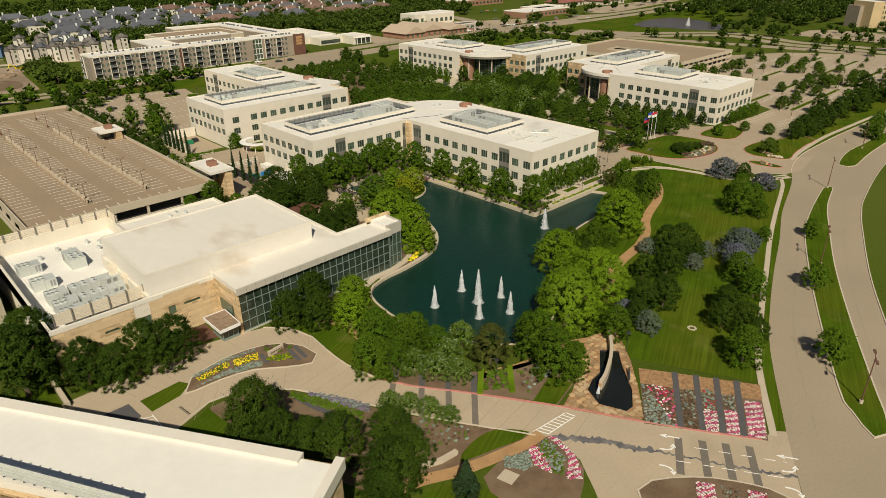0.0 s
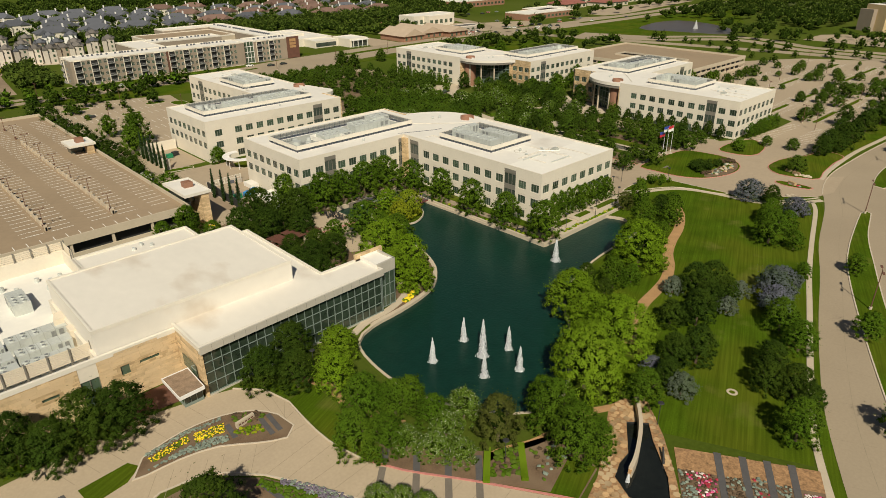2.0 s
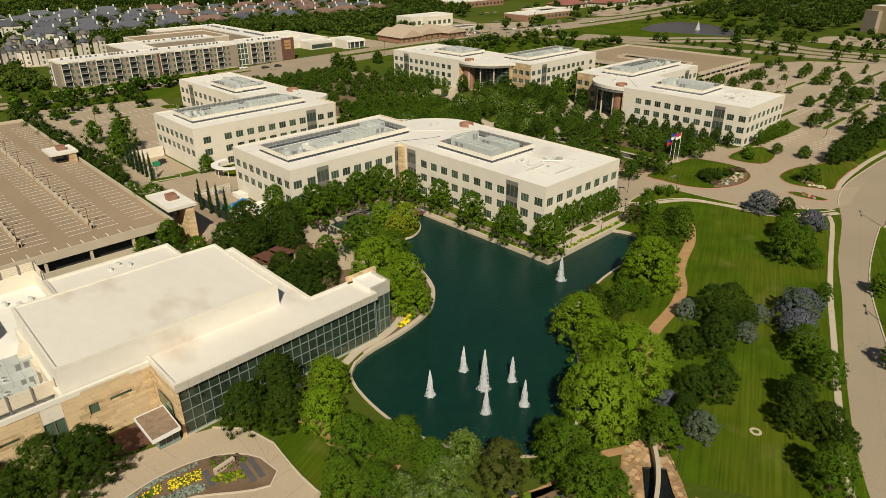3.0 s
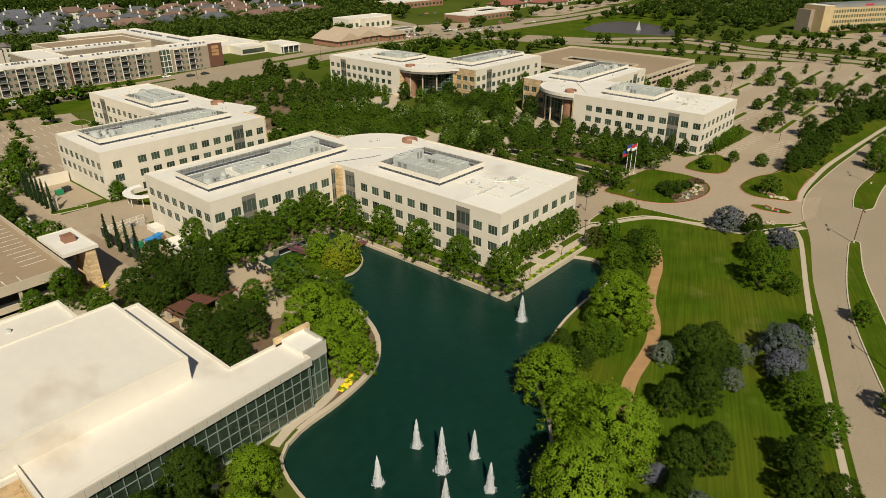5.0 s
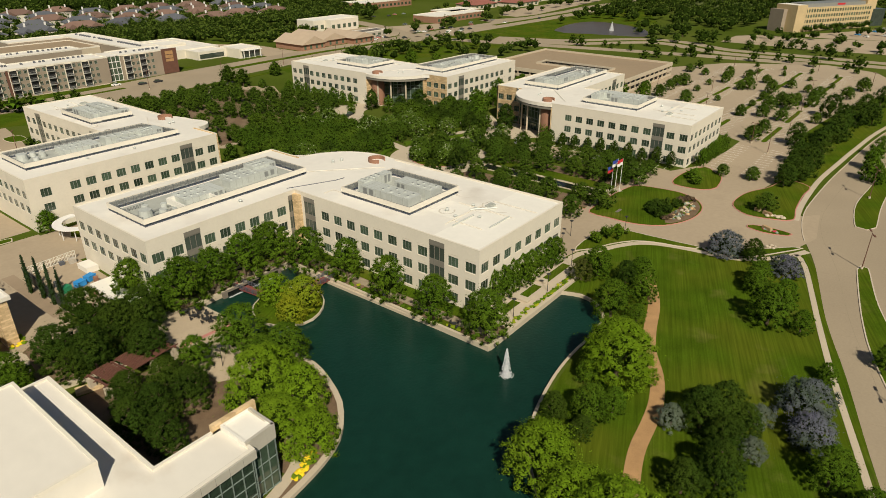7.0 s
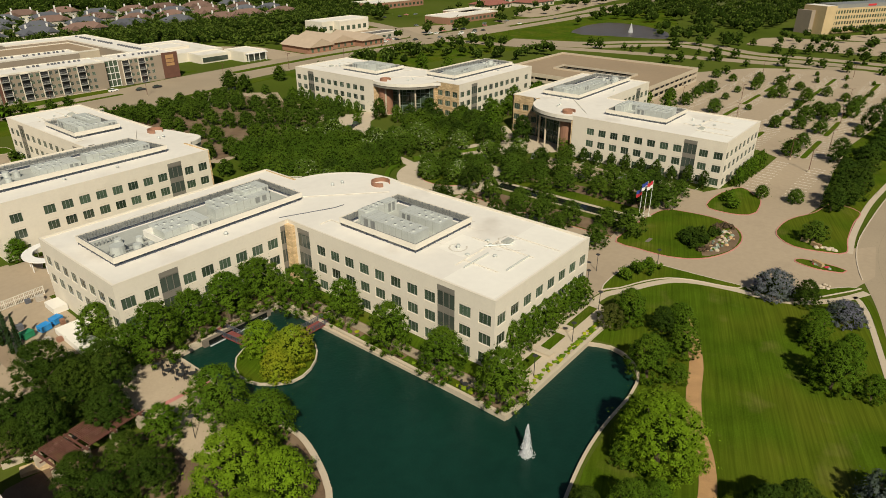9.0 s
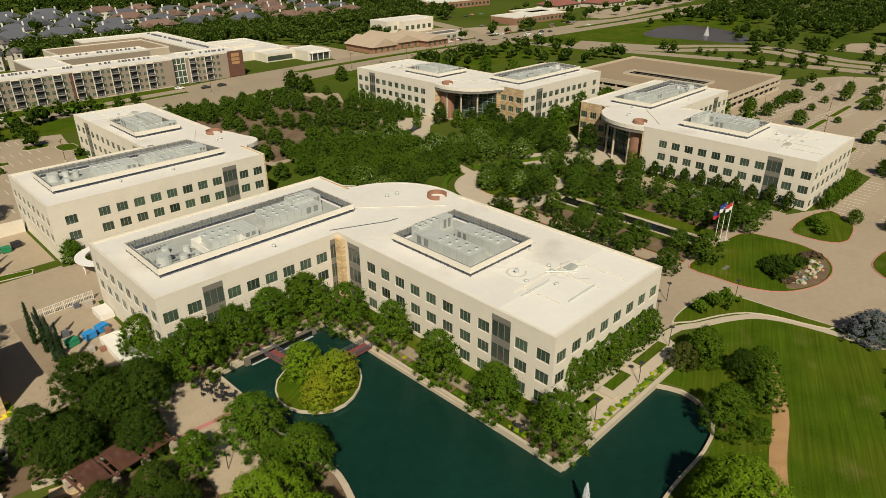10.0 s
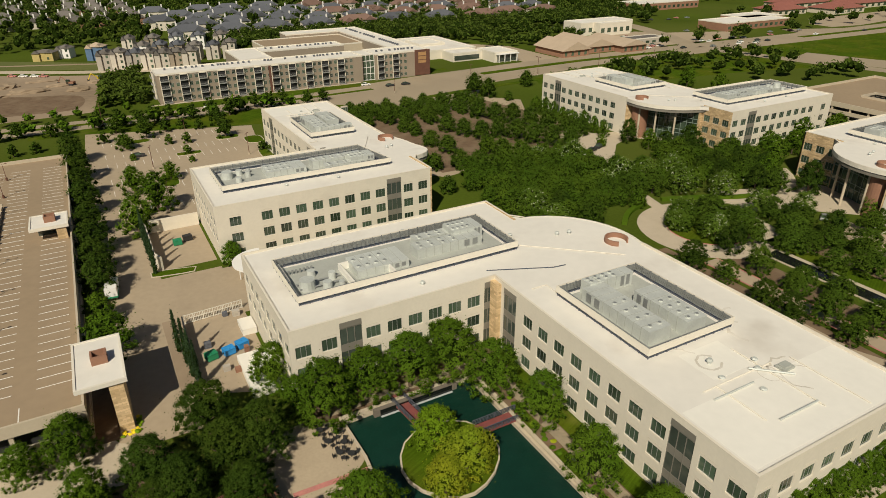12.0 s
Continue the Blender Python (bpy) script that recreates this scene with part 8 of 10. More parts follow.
# cars
def car(x, y, ang, mat, label="parked car"):
    c = empty("car", label, "car", x, y, 0.0 if x > 425 else 0.035, "cars", ang)
    b = bmesh.new()
    secs = [(-2.2, 0.55, 0.75), (-2.0, 0.45, 0.95), (-0.9, 0.45, 1.0), (1.1, 0.45, 0.98), (2.1, 0.5, 0.85), (2.25, 0.55, 0.7)]
    rows_ = []
    for s, lo, hi in secs:
        rows_.append([b.verts.new((s, yy, zz)) for yy, zz in ((-0.88, lo * 0.5), (-0.9, hi * 0.75), (-0.78, hi), (0.78, hi), (0.9, hi * 0.75), (0.88, lo * 0.5))])
    for u, v in zip(rows_, rows_[1:]):
        for k in range(6):
            b.faces.new((u[k], u[(k + 1) % 6], v[(k + 1) % 6], v[k]))
    b.faces.new(rows_[0][::-1])
    b.faces.new(rows_[-1])
    part("body", b, mat, c)
    b = bmesh.new()
    rows_ = [[b.verts.new(p) for p in ((s0, -w_, z), (s1, -w_, z), (s1, w_, z), (s0, w_, z))] for s0, s1, w_, z in ((-1.75, 1.1, 0.78, 0.96), (-1.2, 0.35, 0.62, 1.42))]
    for k in range(4):
        b.faces.new((rows_[0][k], rows_[0][(k + 1) % 4], rows_[1][(k + 1) % 4], rows_[1][k]))
    part("glazing", b, "glass", c)
    b = bmesh.new()
    box(b, -1.2, 0.35, -0.63, 0.63, 1.41, 1.46)
    part("roof", b, mat, c)
    for sx in (-1.35, 1.35):
        for sy in (-0.85, 0.85):
            w_ = bmesh.new()
            tube(w_, (sx, sy - 0.1, 0.32), (sx, sy + 0.1, 0.32), 0.32, 0.32, 10)
            part("wheel", w_, "dark", c)


for x, y, a, m_, l in ((128.8, 376.0, 2, "white", "white pickup on the avenue"), (216.3, 376.2, 0, "dark", "black car on the avenue"), (224.6, 375.6, 0, "dark", "black car on the avenue"), (94.0, 316.3, 0, "dark", "dark car parked in the lot"), (483.4, 383.9, 80, "white", "white van at the junction"),
                     (475.4, 378.6, 0, "white", "white car at the junction"), (499.8, 383.0, 0, "dark", "black car at the junction"), (492.8, 377.7, 0, "steel", "silver car at the junction"), (504.5, 378.4, 0, "dark", "black car at the junction"), (488.2, 375.8, 0, "white", "white car at the junction"),
                     (452, 380, 0, "steel", "silver car on the avenue"), (430, 385, 0, "dark", "black car on the avenue"), (560, 380, 0, "white", "white car on the avenue"), (610, 374, 0, "dark", "dark car on the avenue"), (206.4, 384, 0, "white", "white car on the avenue"), (49.4, 500.5, -30, "kerb_red", "red car parked beside the site"), (54.7, 497.3, -30, "white", "white car parked beside the site"), (60.1, 494.1, -30, "white", "white car parked beside the site"), (64.4, 491.6, -30, "kerb_red", "dull red car parked beside the site"),
                     (246, 130, 90, "dark", "dark car parked by the office"), (246.4, 136, 90, "steel", "grey car parked by the office"), (247, 168, 30, "steel", "grey car parked by the office"), (233, 244, 20, "dark", "dark car parked in the shade"), (238, 246, 20, "dark", "dark car parked in the shade")):
    car(x, y, a, m_, l)
for k in range(26):
    car(430 + rs.uniform(-30, 150), rs.choice((396, 400, 404, 440, 500, 505)) + rs.uniform(-1, 1), rs.choice((0, 90)), rs.choice(("white", "dark", "steel", "kerb_red")), "small distant parked car")
for k in range(22):
    car(690 + rs.uniform(-40, 80), 100 + rs.uniform(-22, 22), 60, rs.choice(("white", "dark", "steel", "blue")), "small distant parked car")
tr = empty("box_truck", "white box truck parked beside the garage", "truck", 79.2, 216.5, 0.06, "", 84)
part("cargo_box", boxes((-3.2, 2.0, -1.15, 1.15, 0.9, 3.2)), "white", tr)
part("cab", boxes((2.1, 3.8, -1.05, 1.05, 0.5, 2.4)), "white", tr)
part("stripe", boxes((-3.22, 0.4, -1.17, 1.17, 0.92, 1.3)), "green_paint", tr)
for sx in (-2, 3.0):
    for sy in (-1.0, 1.0):
        w_ = bmesh.new()
        tube(w_, (sx, sy - 0.15, 0.45), (sx, sy + 0.15, 0.45), 0.45, 0.45, 10)
        part("wheel", w_, "dark", tr)


# road paint
def dashes(pts, on, off, w_, z, name="lane_marking"):
    line = smooth_line(pts, 0.5)
    b = bmesh.new()
    acc, seg = 0.0, []
    for p, q in zip(line, line[1:]):
        if acc % (on + off) < on:
            seg.append(p)
        elif len(seg) > 1:
            strip(b, seg, -w_ / 2, w_ / 2, z - 0.01, z)
            seg = []
        else:
            seg = []
        acc += (Vector(q) - Vector(p)).length
    if len(seg) > 1:
        strip(b, seg, -w_ / 2, w_ / 2, z - 0.01, z)
    return struct(name, b, "mark", "worn white lane marking", "road marking")


def arrow(x, y, ang, bend=0):
    b = bmesh.new()
    if bend:
        a_ = [(-1.3, 0.0), (-0.5, 0.02 * bend), (0.1, 0.2 * bend), (0.45, 0.55 * bend), (0.55, 0.9 * bend)]
        strip(b, smooth_line(a_, 0.2), -0.13, 0.13, 0.04, 0.05)
        prism(b, [(0.1, 0.85 * bend), (0.62, 1.6 * bend), (1.0, 0.8 * bend)], 0.04, 0.05)
    else:
        prism(b, [(-1.4, -0.12), (0.5, -0.12), (0.5, 0.12), (-1.4, 0.12)], 0.04, 0.05)
        prism(b, [(0.4, -0.45), (1.5, 0.0), (0.4, 0.45)], 0.04, 0.05)
    ob = struct("arrow_marking", b, "mark", "white painted turn arrow", "road marking")
    ob.matrix_basis = pose(x, y, 0, 0, 0, ang)


dashes([(77.7, 27.3), (80.6, 22.6), (84.6, 16.2)], 2.2, 0.8, 0.12, 0.052)
dashes([(73.4, 27.8), (77.4, 21.4), (81.8, 14.6)], 2.2, 0.8, 0.12, 0.052)
for x, y, a, bd in ((77.3, 31.0, 120, 0), (74.6, 29.6, -60, 1), (71.6, 28.0, -60, -1), (85.4, 17.0, 120, 0), (82.8, 15.4, -60, 1), (80.0, 13.9, -60, -1)):
    arrow(x, y, a, bd)
dashes([(63.5, 46.0), (70.9, 45.2)], 20, 0.1, 0.16, 0.052, "crossing_marking")
dashes([(64.6, 44.1), (71.2, 43.6)], 20, 0.1, 0.16, 0.052, "crossing_marking")
for k in range(9):
    q0, q1 = Vector((64.0, 45.95)).lerp(Vector((70.6, 45.2)), k / 8), Vector((64.8, 44.05)).lerp(Vector((71.0, 43.6)), k / 8)
    struct("crossing_marking", strip(bmesh.new(), [tuple(q0), tuple(q1)], -0.09, 0.09, 0.04, 0.05), "mark", "white painted crossing bar", "road marking")
# dark repair streak on the drive
tl = smooth_line([(64.8, 43.4), (66.6, 40.9), (68.6, 38.4), (70.0, 36.6), (71.2, 33.7), (72.9, 31.0), (75.0, 27.6), (77.4, 22.8), (79.4, 19.4), (82.6, 14.6)], 0.35)
rr = random.Random(4)
lo_, hi_ = [], []
for k, (p, q, r) in enumerate(zip(tl, offset_line(tl, 1.0), tl)):
    u = k / len(tl)
    w_ = (0.75 if u < 0.42 else 0.28) * rr.uniform(0.35, 1.1)
    n_ = Vector(q) - Vector(p)
    c_ = Vector(p) + n_ * rr.uniform(-0.25, 0.25)
    lo_.append(tuple(c_ - n_ * w_))
    hi_.append(tuple(c_ + n_ * w_))
struct("tar_repair", slab(lo_ + hi_[::-1], -0.1, 0.0395), "tar", "dark uneven tar repair along the drive", "road")
# joints across the drive
dj = bmesh.new()
out_ = smooth_line([(74.5, 40.0), (71.0, 46), (62.8, 59.3), (57.2, 67.5), (54.3, 73.5), (53.0, 80), (53.0, 86.6), (53.5, 92), (52.2, 97.4), (48.6, 101)], 0.5)
in_ = smooth_line([(63.6, 37.6), (62.8, 45.2), (54.6, 59.4), (49.2, 69.7), (43.3, 80.4), (45.0, 86.6), (49.6, 85.2), (51.4, 88), (50.8, 91), (48.8, 94.2)], 0.5)
for k in range(1, 20):
    p, q = out_[int(len(out_) * k / 20)], in_[int(len(in_) * k / 20)]
    strip(dj, [p, q], -0.03, 0.03, 0.0, 0.0385)
for k in range(1, 8):
    p, q = Vector((43.4, 80.6)).lerp(Vector((25, 85.2)), k / 8), Vector((47.5, 86.0)).lerp(Vector((30, 92.0)), k / 8)
    strip(dj, [tuple(p), tuple(q)], -0.03, 0.03, 0.0, 0.0385)
    p, q = Vector((46, 97.2)).lerp(Vector((20, 97.0)), k / 8), Vector((45, 102.2)).lerp(Vector((18, 103.4)), k / 8)
    strip(dj, [tuple(p), tuple(q)], -0.03, 0.03, 0.0, 0.0385)
struct("slab_joint", dj, "joint", "thin joints between concrete slabs of the drive", "road")
# joints of the concrete slabs on the boulevard
b = bmesh.new()
mid = offset_line(LEFT, -4.3)
strip(b, mid[8:60], -0.05, 0.05, 0.0, 0.034)
mid = offset_line(RIGHT, 4.2)
strip(b, mid[2:60], -0.05, 0.05, 0.0, 0.034)
for i in range(4, 70, 2):
    p, q = Vector(LEFT[i]), Vector(offset_line(LEFT, -8.4)[i])
    strip(b, [tuple(p), tuple(q)], -0.03, 0.03, 0.0, 0.0335)
struct("slab_joint", b, "joint", "thin dark joints between concrete slabs", "road")

# parking bays and islands in the lots
def bays(name, x0, x1, ys, depth, step=2.75, horizontal=True):
    b = bmesh.new()
    for y in ys:
        x = x0
        while x < x1:
            if horizontal:
                box(b, x, x + 0.12, y, y + depth, 0.02, 0.036)
            else:
                box(b, y, y + depth, x, x + 0.12, 0.02, 0.036)
            x += step
    return tagged(part(name, b, "mark"), "faded white parking bay lines", "road marking", kind="structure")


bays("bay_marking", 84, 128, (262, 279, 290, 307, 318, 334), 5.0)
bays("bay_marking", 262, 296, (88, 99), 5.0)
bays("bay_marking", 305, 470, (92, 97.2, 112, 117.2, 132, 137.2, 152), 5.0)
bays("bay_marking", 114, 160, (243.4, 248.8), 5.0, horizontal=False)
for y in (97.0, 117.0, 137.0):
    for x0, x1 in ((305, 330), (340, 365), (374, 398), (408, 432), (442, 462)):
        raised("parking_island", [(x0, y - 0.9), (x1, y - 0.9), (x1 + 1, y), (x1, y + 0.9), (x0, y + 0.9), (x0 - 1, y)], "lawn", "long grassy parking island", "island", 0.12, False, edge=False)
for x, y, w_, d in ((92, 262, 6, 3), (100, 286, 4, 10), (110, 312, 8, 3), (126, 326, 7, 4), (134, 296, 4, 14), (134, 318, 5, 8), (94, 336, 10, 4)):
    raised("parking_island", [(x - w_ / 2, y - d / 2), (x + w_ / 2, y - d / 2), (x + w_ / 2, y + d / 2), (x - w_ / 2, y + d / 2)], "lawn", "rounded grassy parking island", "island", 0.12, True)
struct("verge", slab([(79, 357), (138, 340), (170, 322), (206, 331), (190, 346), (165, 361), (140, 362.6), (60, 363.5), (60, 357)], -0.4, 0.035), "lawn", "green verge beside the avenue", "verge")

# mall: ring walk, canal, walks
RING = (215.5, 179.0)
ring = [(RING[0] + 13.7 * math.cos(a * math.tau / 48), RING[1] + 13.7 * math.sin(a * math.tau / 48)) for a in range(48)]
struct("ring_walk", strip(bmesh.new(), ring, -3.6, 3.6, -0.3, 0.05, True), "path", "tan paved ring walk", "path")
struct("ring_kerb", strip(bmesh.new(), ring, 3.6, 3.85, -0.3, 0.14, True), "kerb_red", "dull red kerb of the ring walk", "kerb")
struct("lawn", slab([(RING[0] + 9.8 * math.cos(a * math.tau / 24), RING[1] + 9.8 * math.sin(a * math.tau / 24)) for a in range(24)], -0.3, 0.06), "lawn", "round lawn inside the ring walk", "lawn")
CROSS = [(226.5, 190.0), (233, 190.6), (240, 186.6), (247, 184.4), (252.6, 184.6), (258, 186.6), (264, 190.0), (270, 195.4), (273.5, 200)]
band("walkway", CROSS, 1.9, "path", "tan paved walk from the ring to the offices", "path", 0.052, 2)
band("walkway", [(250.5, 184), (252.5, 177), (257.5, 171)], 2.2, "path", "tan paved walk to the entrance", "path", 0.049, 2)
band("walkway", [(214.5, 192), (216.5, 200), (219.5, 212), (223, 228)], 1.8, "path", "tan paved walk through the grove", "path", 0.051, 2)
struct("lawn", slab(smooth_line([(238, 193), (246, 189.4), (256, 190.2), (262, 194), (260, 200), (248, 199), (240, 198)], 2, True), -0.3, 0.045), "lawn", "green lawn in the grove", "lawn")
struct("lawn", slab(smooth_line([(254.6, 182), (262, 185), (268, 187), (264, 179), (258, 176)], 1.5, True), -0.3, 0.044), "lawn", "small green lawn at the entrance", "lawn")
struct("walkway", boxes((219.6, 220.9, 121, 168, -0.3, 0.06)), "path", "straight pale walk beside the canal", "path")
struct("canal_edge", boxes((214.8, 215.1, 121, 166, -0.3, 0.3)), "path", "pale canal edge", "edge")
struct("canal", boxes((215.1, 219.6, 121, 166, -0.3, 0.035)), "dark_water", "dark still canal water", "canal")
struct("service_lane", boxes((199.6, 203.8, 118, 166, -0.3, 0.045)), "lot", "tan lane with red kerbs", "path")
for x in (199.4, 203.8):
    struct("kerb", boxes((x, x + 0.22, 118, 166, -0.3, 0.15)), "kerb_red", "kerb painted faded red", "kerb")
struct("garden_bed", boxes((205.0, 211.6, 118, 166, -0.3, 0.02)), "soil", "mulch under mall trees", "garden bed")
struct("garden_bed", boxes((183.0, 198.0, 121, 176, -0.3, 0.018)), "soil", "mulch under mall trees", "garden bed")
struct("parking_lot", slab([(240.4, 112), (251, 112), (251, 164), (240.4, 164)], -0.3, 0.05), "lot", "tan parking aisle beside the office", "parking lot")
bays("bay_marking", 114, 162, (244.0,), 4.6, horizontal=False)
struct("plaza", slab([(232, 181), (244, 178), (258, 165), (272, 172), (270, 186), (256, 190), (238, 197)], -0.3, 0.046), "path", "pale paved entrance plaza", "plaza")
struct("plaza", slab([(221.5, 227.5), (231, 231), (238, 238), (246, 246), (256, 250), (266, 238), (270, 246), (258, 258), (248, 261), (243, 272), (236.5, 263), (234, 250.5), (226, 239)], -0.3, 0.047), "path", "pale paved entrance plaza", "plaza")
struct("lawn", boxes((221.0, 226.4, 121, 167, -0.3, 0.05)), "lawn", "green strip beside the canal", "lawn")
struct("garden_bed", boxes((226.6, 232.4, 119, 168, -0.3, 0.04)), "soil", "mulch under the tree row", "garden bed")
for pts in ([(219.4, 198.6), (226, 196.0), (231, 194.2), (240, 189.2), (251, 187.2), (257, 188.8)], [(198.6, 191.0), (203, 194.8), (208, 197.4), (213, 198.4)]):
    tagged(part("hedge", strip(bmesh.new(), smooth_line(pts, 2), -0.7, 0.7, 0, 0.9), "leaf_mid"), "low clipped green hedge", "hedge", "clipped hedges")

def cypress(x, y, h):
    t = tagged(new("tree"), "narrow dark green cypress", "tree", "cypress row")
    t.matrix_basis = pose(x, y, 0)
    cl = [((0, 0, h * (0.08 + 0.86 * k / 9)), (0.62 * (1 - 0.8 * (k / 9) ** 1.8),) * 2 + (h * 0.15,)) for k in range(10)]
    part("crown", leaf_mesh("crown", int(x * 7 + y), cl, 70, ("conifer", "shade_core", "blossom"), 0.16, shade_core=0.85), "", t)
    b = bmesh.new()
    tube(b, (0, 0, -0.1), (0, 0, h * 0.3), 0.12, 0.08, 6)
    part("trunk", b, "bark", t)


for x, y in ((88.2, 188.0), (88.9, 183.5), (89.2, 179.2), (89.6, 175.3)):
    cypress(x, y, rs.uniform(8.2, 9.4))
for x, y in ((88.0, 241.0), (88.1, 237.6), (88.1, 233.6), (88.2, 230.3), (88.3, 226.8), (88.3, 222.6)):
    cypress(x, y, rs.uniform(7.2, 8.6))
struct("verge", boxes((86.6, 89.2, 174, 200, -0.3, 0.05)), "dirt", "orange mulch under cypresses", "verge")


# tree places by kind: x, y, crown radius
PLANTED = []
PLANTED += [("dark", *p) for p in ((10.5, 110, 6.1), (13.8, 117.9, 5.3), (19, 106.1, 4.1), (22.8, 102.5, 4), (27.8, 103.2, 4.6), (30.9, 74.6, 2.7), (32.2, 102, 4.3), (32.8, 75, 4.7), (33.4, 69, 3.5), (36.6, 65.2, 3.4), (37.4, 50.1, 3.1), (39.2, 61.9, 3.8), (39.9, 51.3, 4.3), (44.7, 53.5, 3.7), (45.9, 58.6, 3.8), (53.2, 98.5, 3.8), (57.2, 94.2, 3.3), (60.6, 101.2, 3.9), (78.9, 128.0, 3.5), (80.1, 156.1, 4.1), (80.3, 150.2, 2.9), (80.6, 121.4, 3.2), (82.1, 135.8, 3.4), (83.1, 128.7, 3.3), (83.7, 149.5, 4.0), (88.3, 135.2, 3.3), (88.7, 128.5, 3.8), (88.9, 163.3, 4.5), (90.4, 153.3, 4.3), (91.1, 145.5, 3.6),)]
PLANTED += [("dark", *p) for p in ((95.0, 154.1, 4.7), (102.0, 51.8, 2.5), (108.3, 54.0, 3.0), (111.5, 51.2, 3.4), (112.1, 32.7, 2.3), (112.1, 39.3, 2.8), (113.4, 35.6, 3.1), (118.1, 41.2, 3.1), (119.4, 60.6, 2.9), (120.9, 76.3, 1.9), (121.6, 81.5, 2.4), (123.3, 57.2, 3.6), (130.9, 58.6, 2.9), (134.0, 63.0, 3.6), (136.4, 60.7, 3.6), (136.6, 57.5, 2.9), (170.6, 91.3, 2.7), (198.5, 72.6, 2.9),)]
PLANTED += [("small", *p) for p in ((115.2, 21.1, 2.8), (141.3, 32.6, 2.8), (168.7, 42.6, 2.4),)]
PLANTED += [("mid", *p) for p in ((54.8, 75.1, 3.6), (57.8, 71.8, 3.5), (60.0, 79.6, 4.0), (64.1, 77.2, 3.2), (64.5, 165.8, 2.9), (66.8, 71.1, 2.8), (66.9, 76.8, 2.7), (70.7, 165.8, 4), (72.2, 154.5, 3.5), (72.6, 153.6, 2.8), (76.5, 205.5, 3.1), (77.1, 52.5, 4.0), (77.5, 192, 4.5), (79.3, 58.1, 4.1), (79.4, 50.3, 3.0), (82.2, 62.6, 2.7), (87.5, 247.3, 4.7), (89.5, 278.4, 3.7), (93.8, 260.6, 5.1), (94.9, 136.8, 3.1), (95.1, 51.9, 3.1), (100.6, 168.7, 4), (100.6, 286.6, 2.9), (102, 161.1, 3.3), (102.6, 128.2, 2.7), (102.9, 134.6, 4.6), (103.5, 31.5, 3.4), (104.7, 219, 2.7), (105.5, 125.5, 4.1), (105.7, 157.5, 5.1),)]
PLANTED += [("mid", *p) for p in ((113.5, 159.2, 4.7), (120.7, 158.5, 4.8), (124.6, 76.9, 3.1), (127.9, 40.0, 3.0), (128.3, 158.4, 5.2), (129.0, 75.0, 2.2), (131.6, 150.2, 4.5), (132.8, 45.2, 3.0), (133.2, 127.2, 4.2), (133.7, 115.1, 4.4), (134.0, 82.0, 1.9), (134, 103, 4.4), (134.4, 140.5, 4), (155.3, 87.7, 4.2), (156.8, 83.0, 1.8), (158.6, 50.1, 1.7), (165.0, 85.2, 2.9), (169.8, 97.7, 3.5), (171.7, 62.7, 3.9), (172.1, 88.6, 3.0), (172.5, 57.0, 2.1), (180.8, 62.1, 3.0), (183.0, 68.1, 2.4), (187.0, 68.5, 2.9), (277.6, 57.5, 2.8), (279, 60, 3.3), (291.6, 60.9, 3.5), (309.5, 61, 3.2),)]
PLANTED += [("hedge", *p) for p in ((145.3, 109.1, 2.5), (148.6, 109, 2.5), (152.3, 109.1, 2.6), (156, 109, 2.6), (159.4, 108.7, 2.6), (163.6, 108.7, 2.5), (167.3, 108.8, 2.4), (170, 108.3, 2.3),)]
PLANTED += [("row", *p) for p in ((74.6, 318.5, 4.9), (75.7, 298.7, 5), (75.9, 282.5, 4.7), (76.5, 267.5, 4.5), (76.8, 252.2, 4.5), (77.1, 217.5, 4), (77.1, 238.8, 4.4), (77.2, 227.3, 4.2),)]
PLANTED += [("lot", *p) for p in ((56.4, 337.3, 2.9), (63.2, 338.7, 2.9), (84.8, 339.8, 3.5), (90.7, 330.1, 4), (92.2, 312.9, 1.6), (99.3, 339.1, 4.7), (105.6, 326.9, 2.3), (106.7, 344.8, 3.6), (109.5, 301.6, 1.4), (109.5, 311.8, 2.1), (111.6, 325, 2.5), (113.1, 346.9, 3), (118.8, 342.8, 3), (125.5, 326.5, 5.1), (133.9, 303.4, 2.6), (135.9, 299.8, 2.3), (138.1, 293.5, 2.2), (179.3, 322.4, 4.7), (185.3, 319.1, 4.7), (191.4, 321.6, 3.6),)]
PLANTED += [("rowR", *p) for p in ((258, 79.5, 3.3), (264.2, 79.2, 4.4), (266.9, 76.8, 3.4), (272.6, 76.7, 4.5), (283.5, 81.3, 4.2), (286.5, 77.4, 4.2), (303.3, 78.1, 4.5), (306.7, 86.7, 4.3), (306.9, 80.6, 3.4), (320.3, 77.3, 5.4), (323.2, 75.3, 4.5), (343.1, 78, 4.5), (350.3, 74.1, 5.3), (357.3, 69.4, 4.1), (360, 84.9, 4.8), (365.3, 73.6, 4.9), (393, 70.9, 4.5),)]
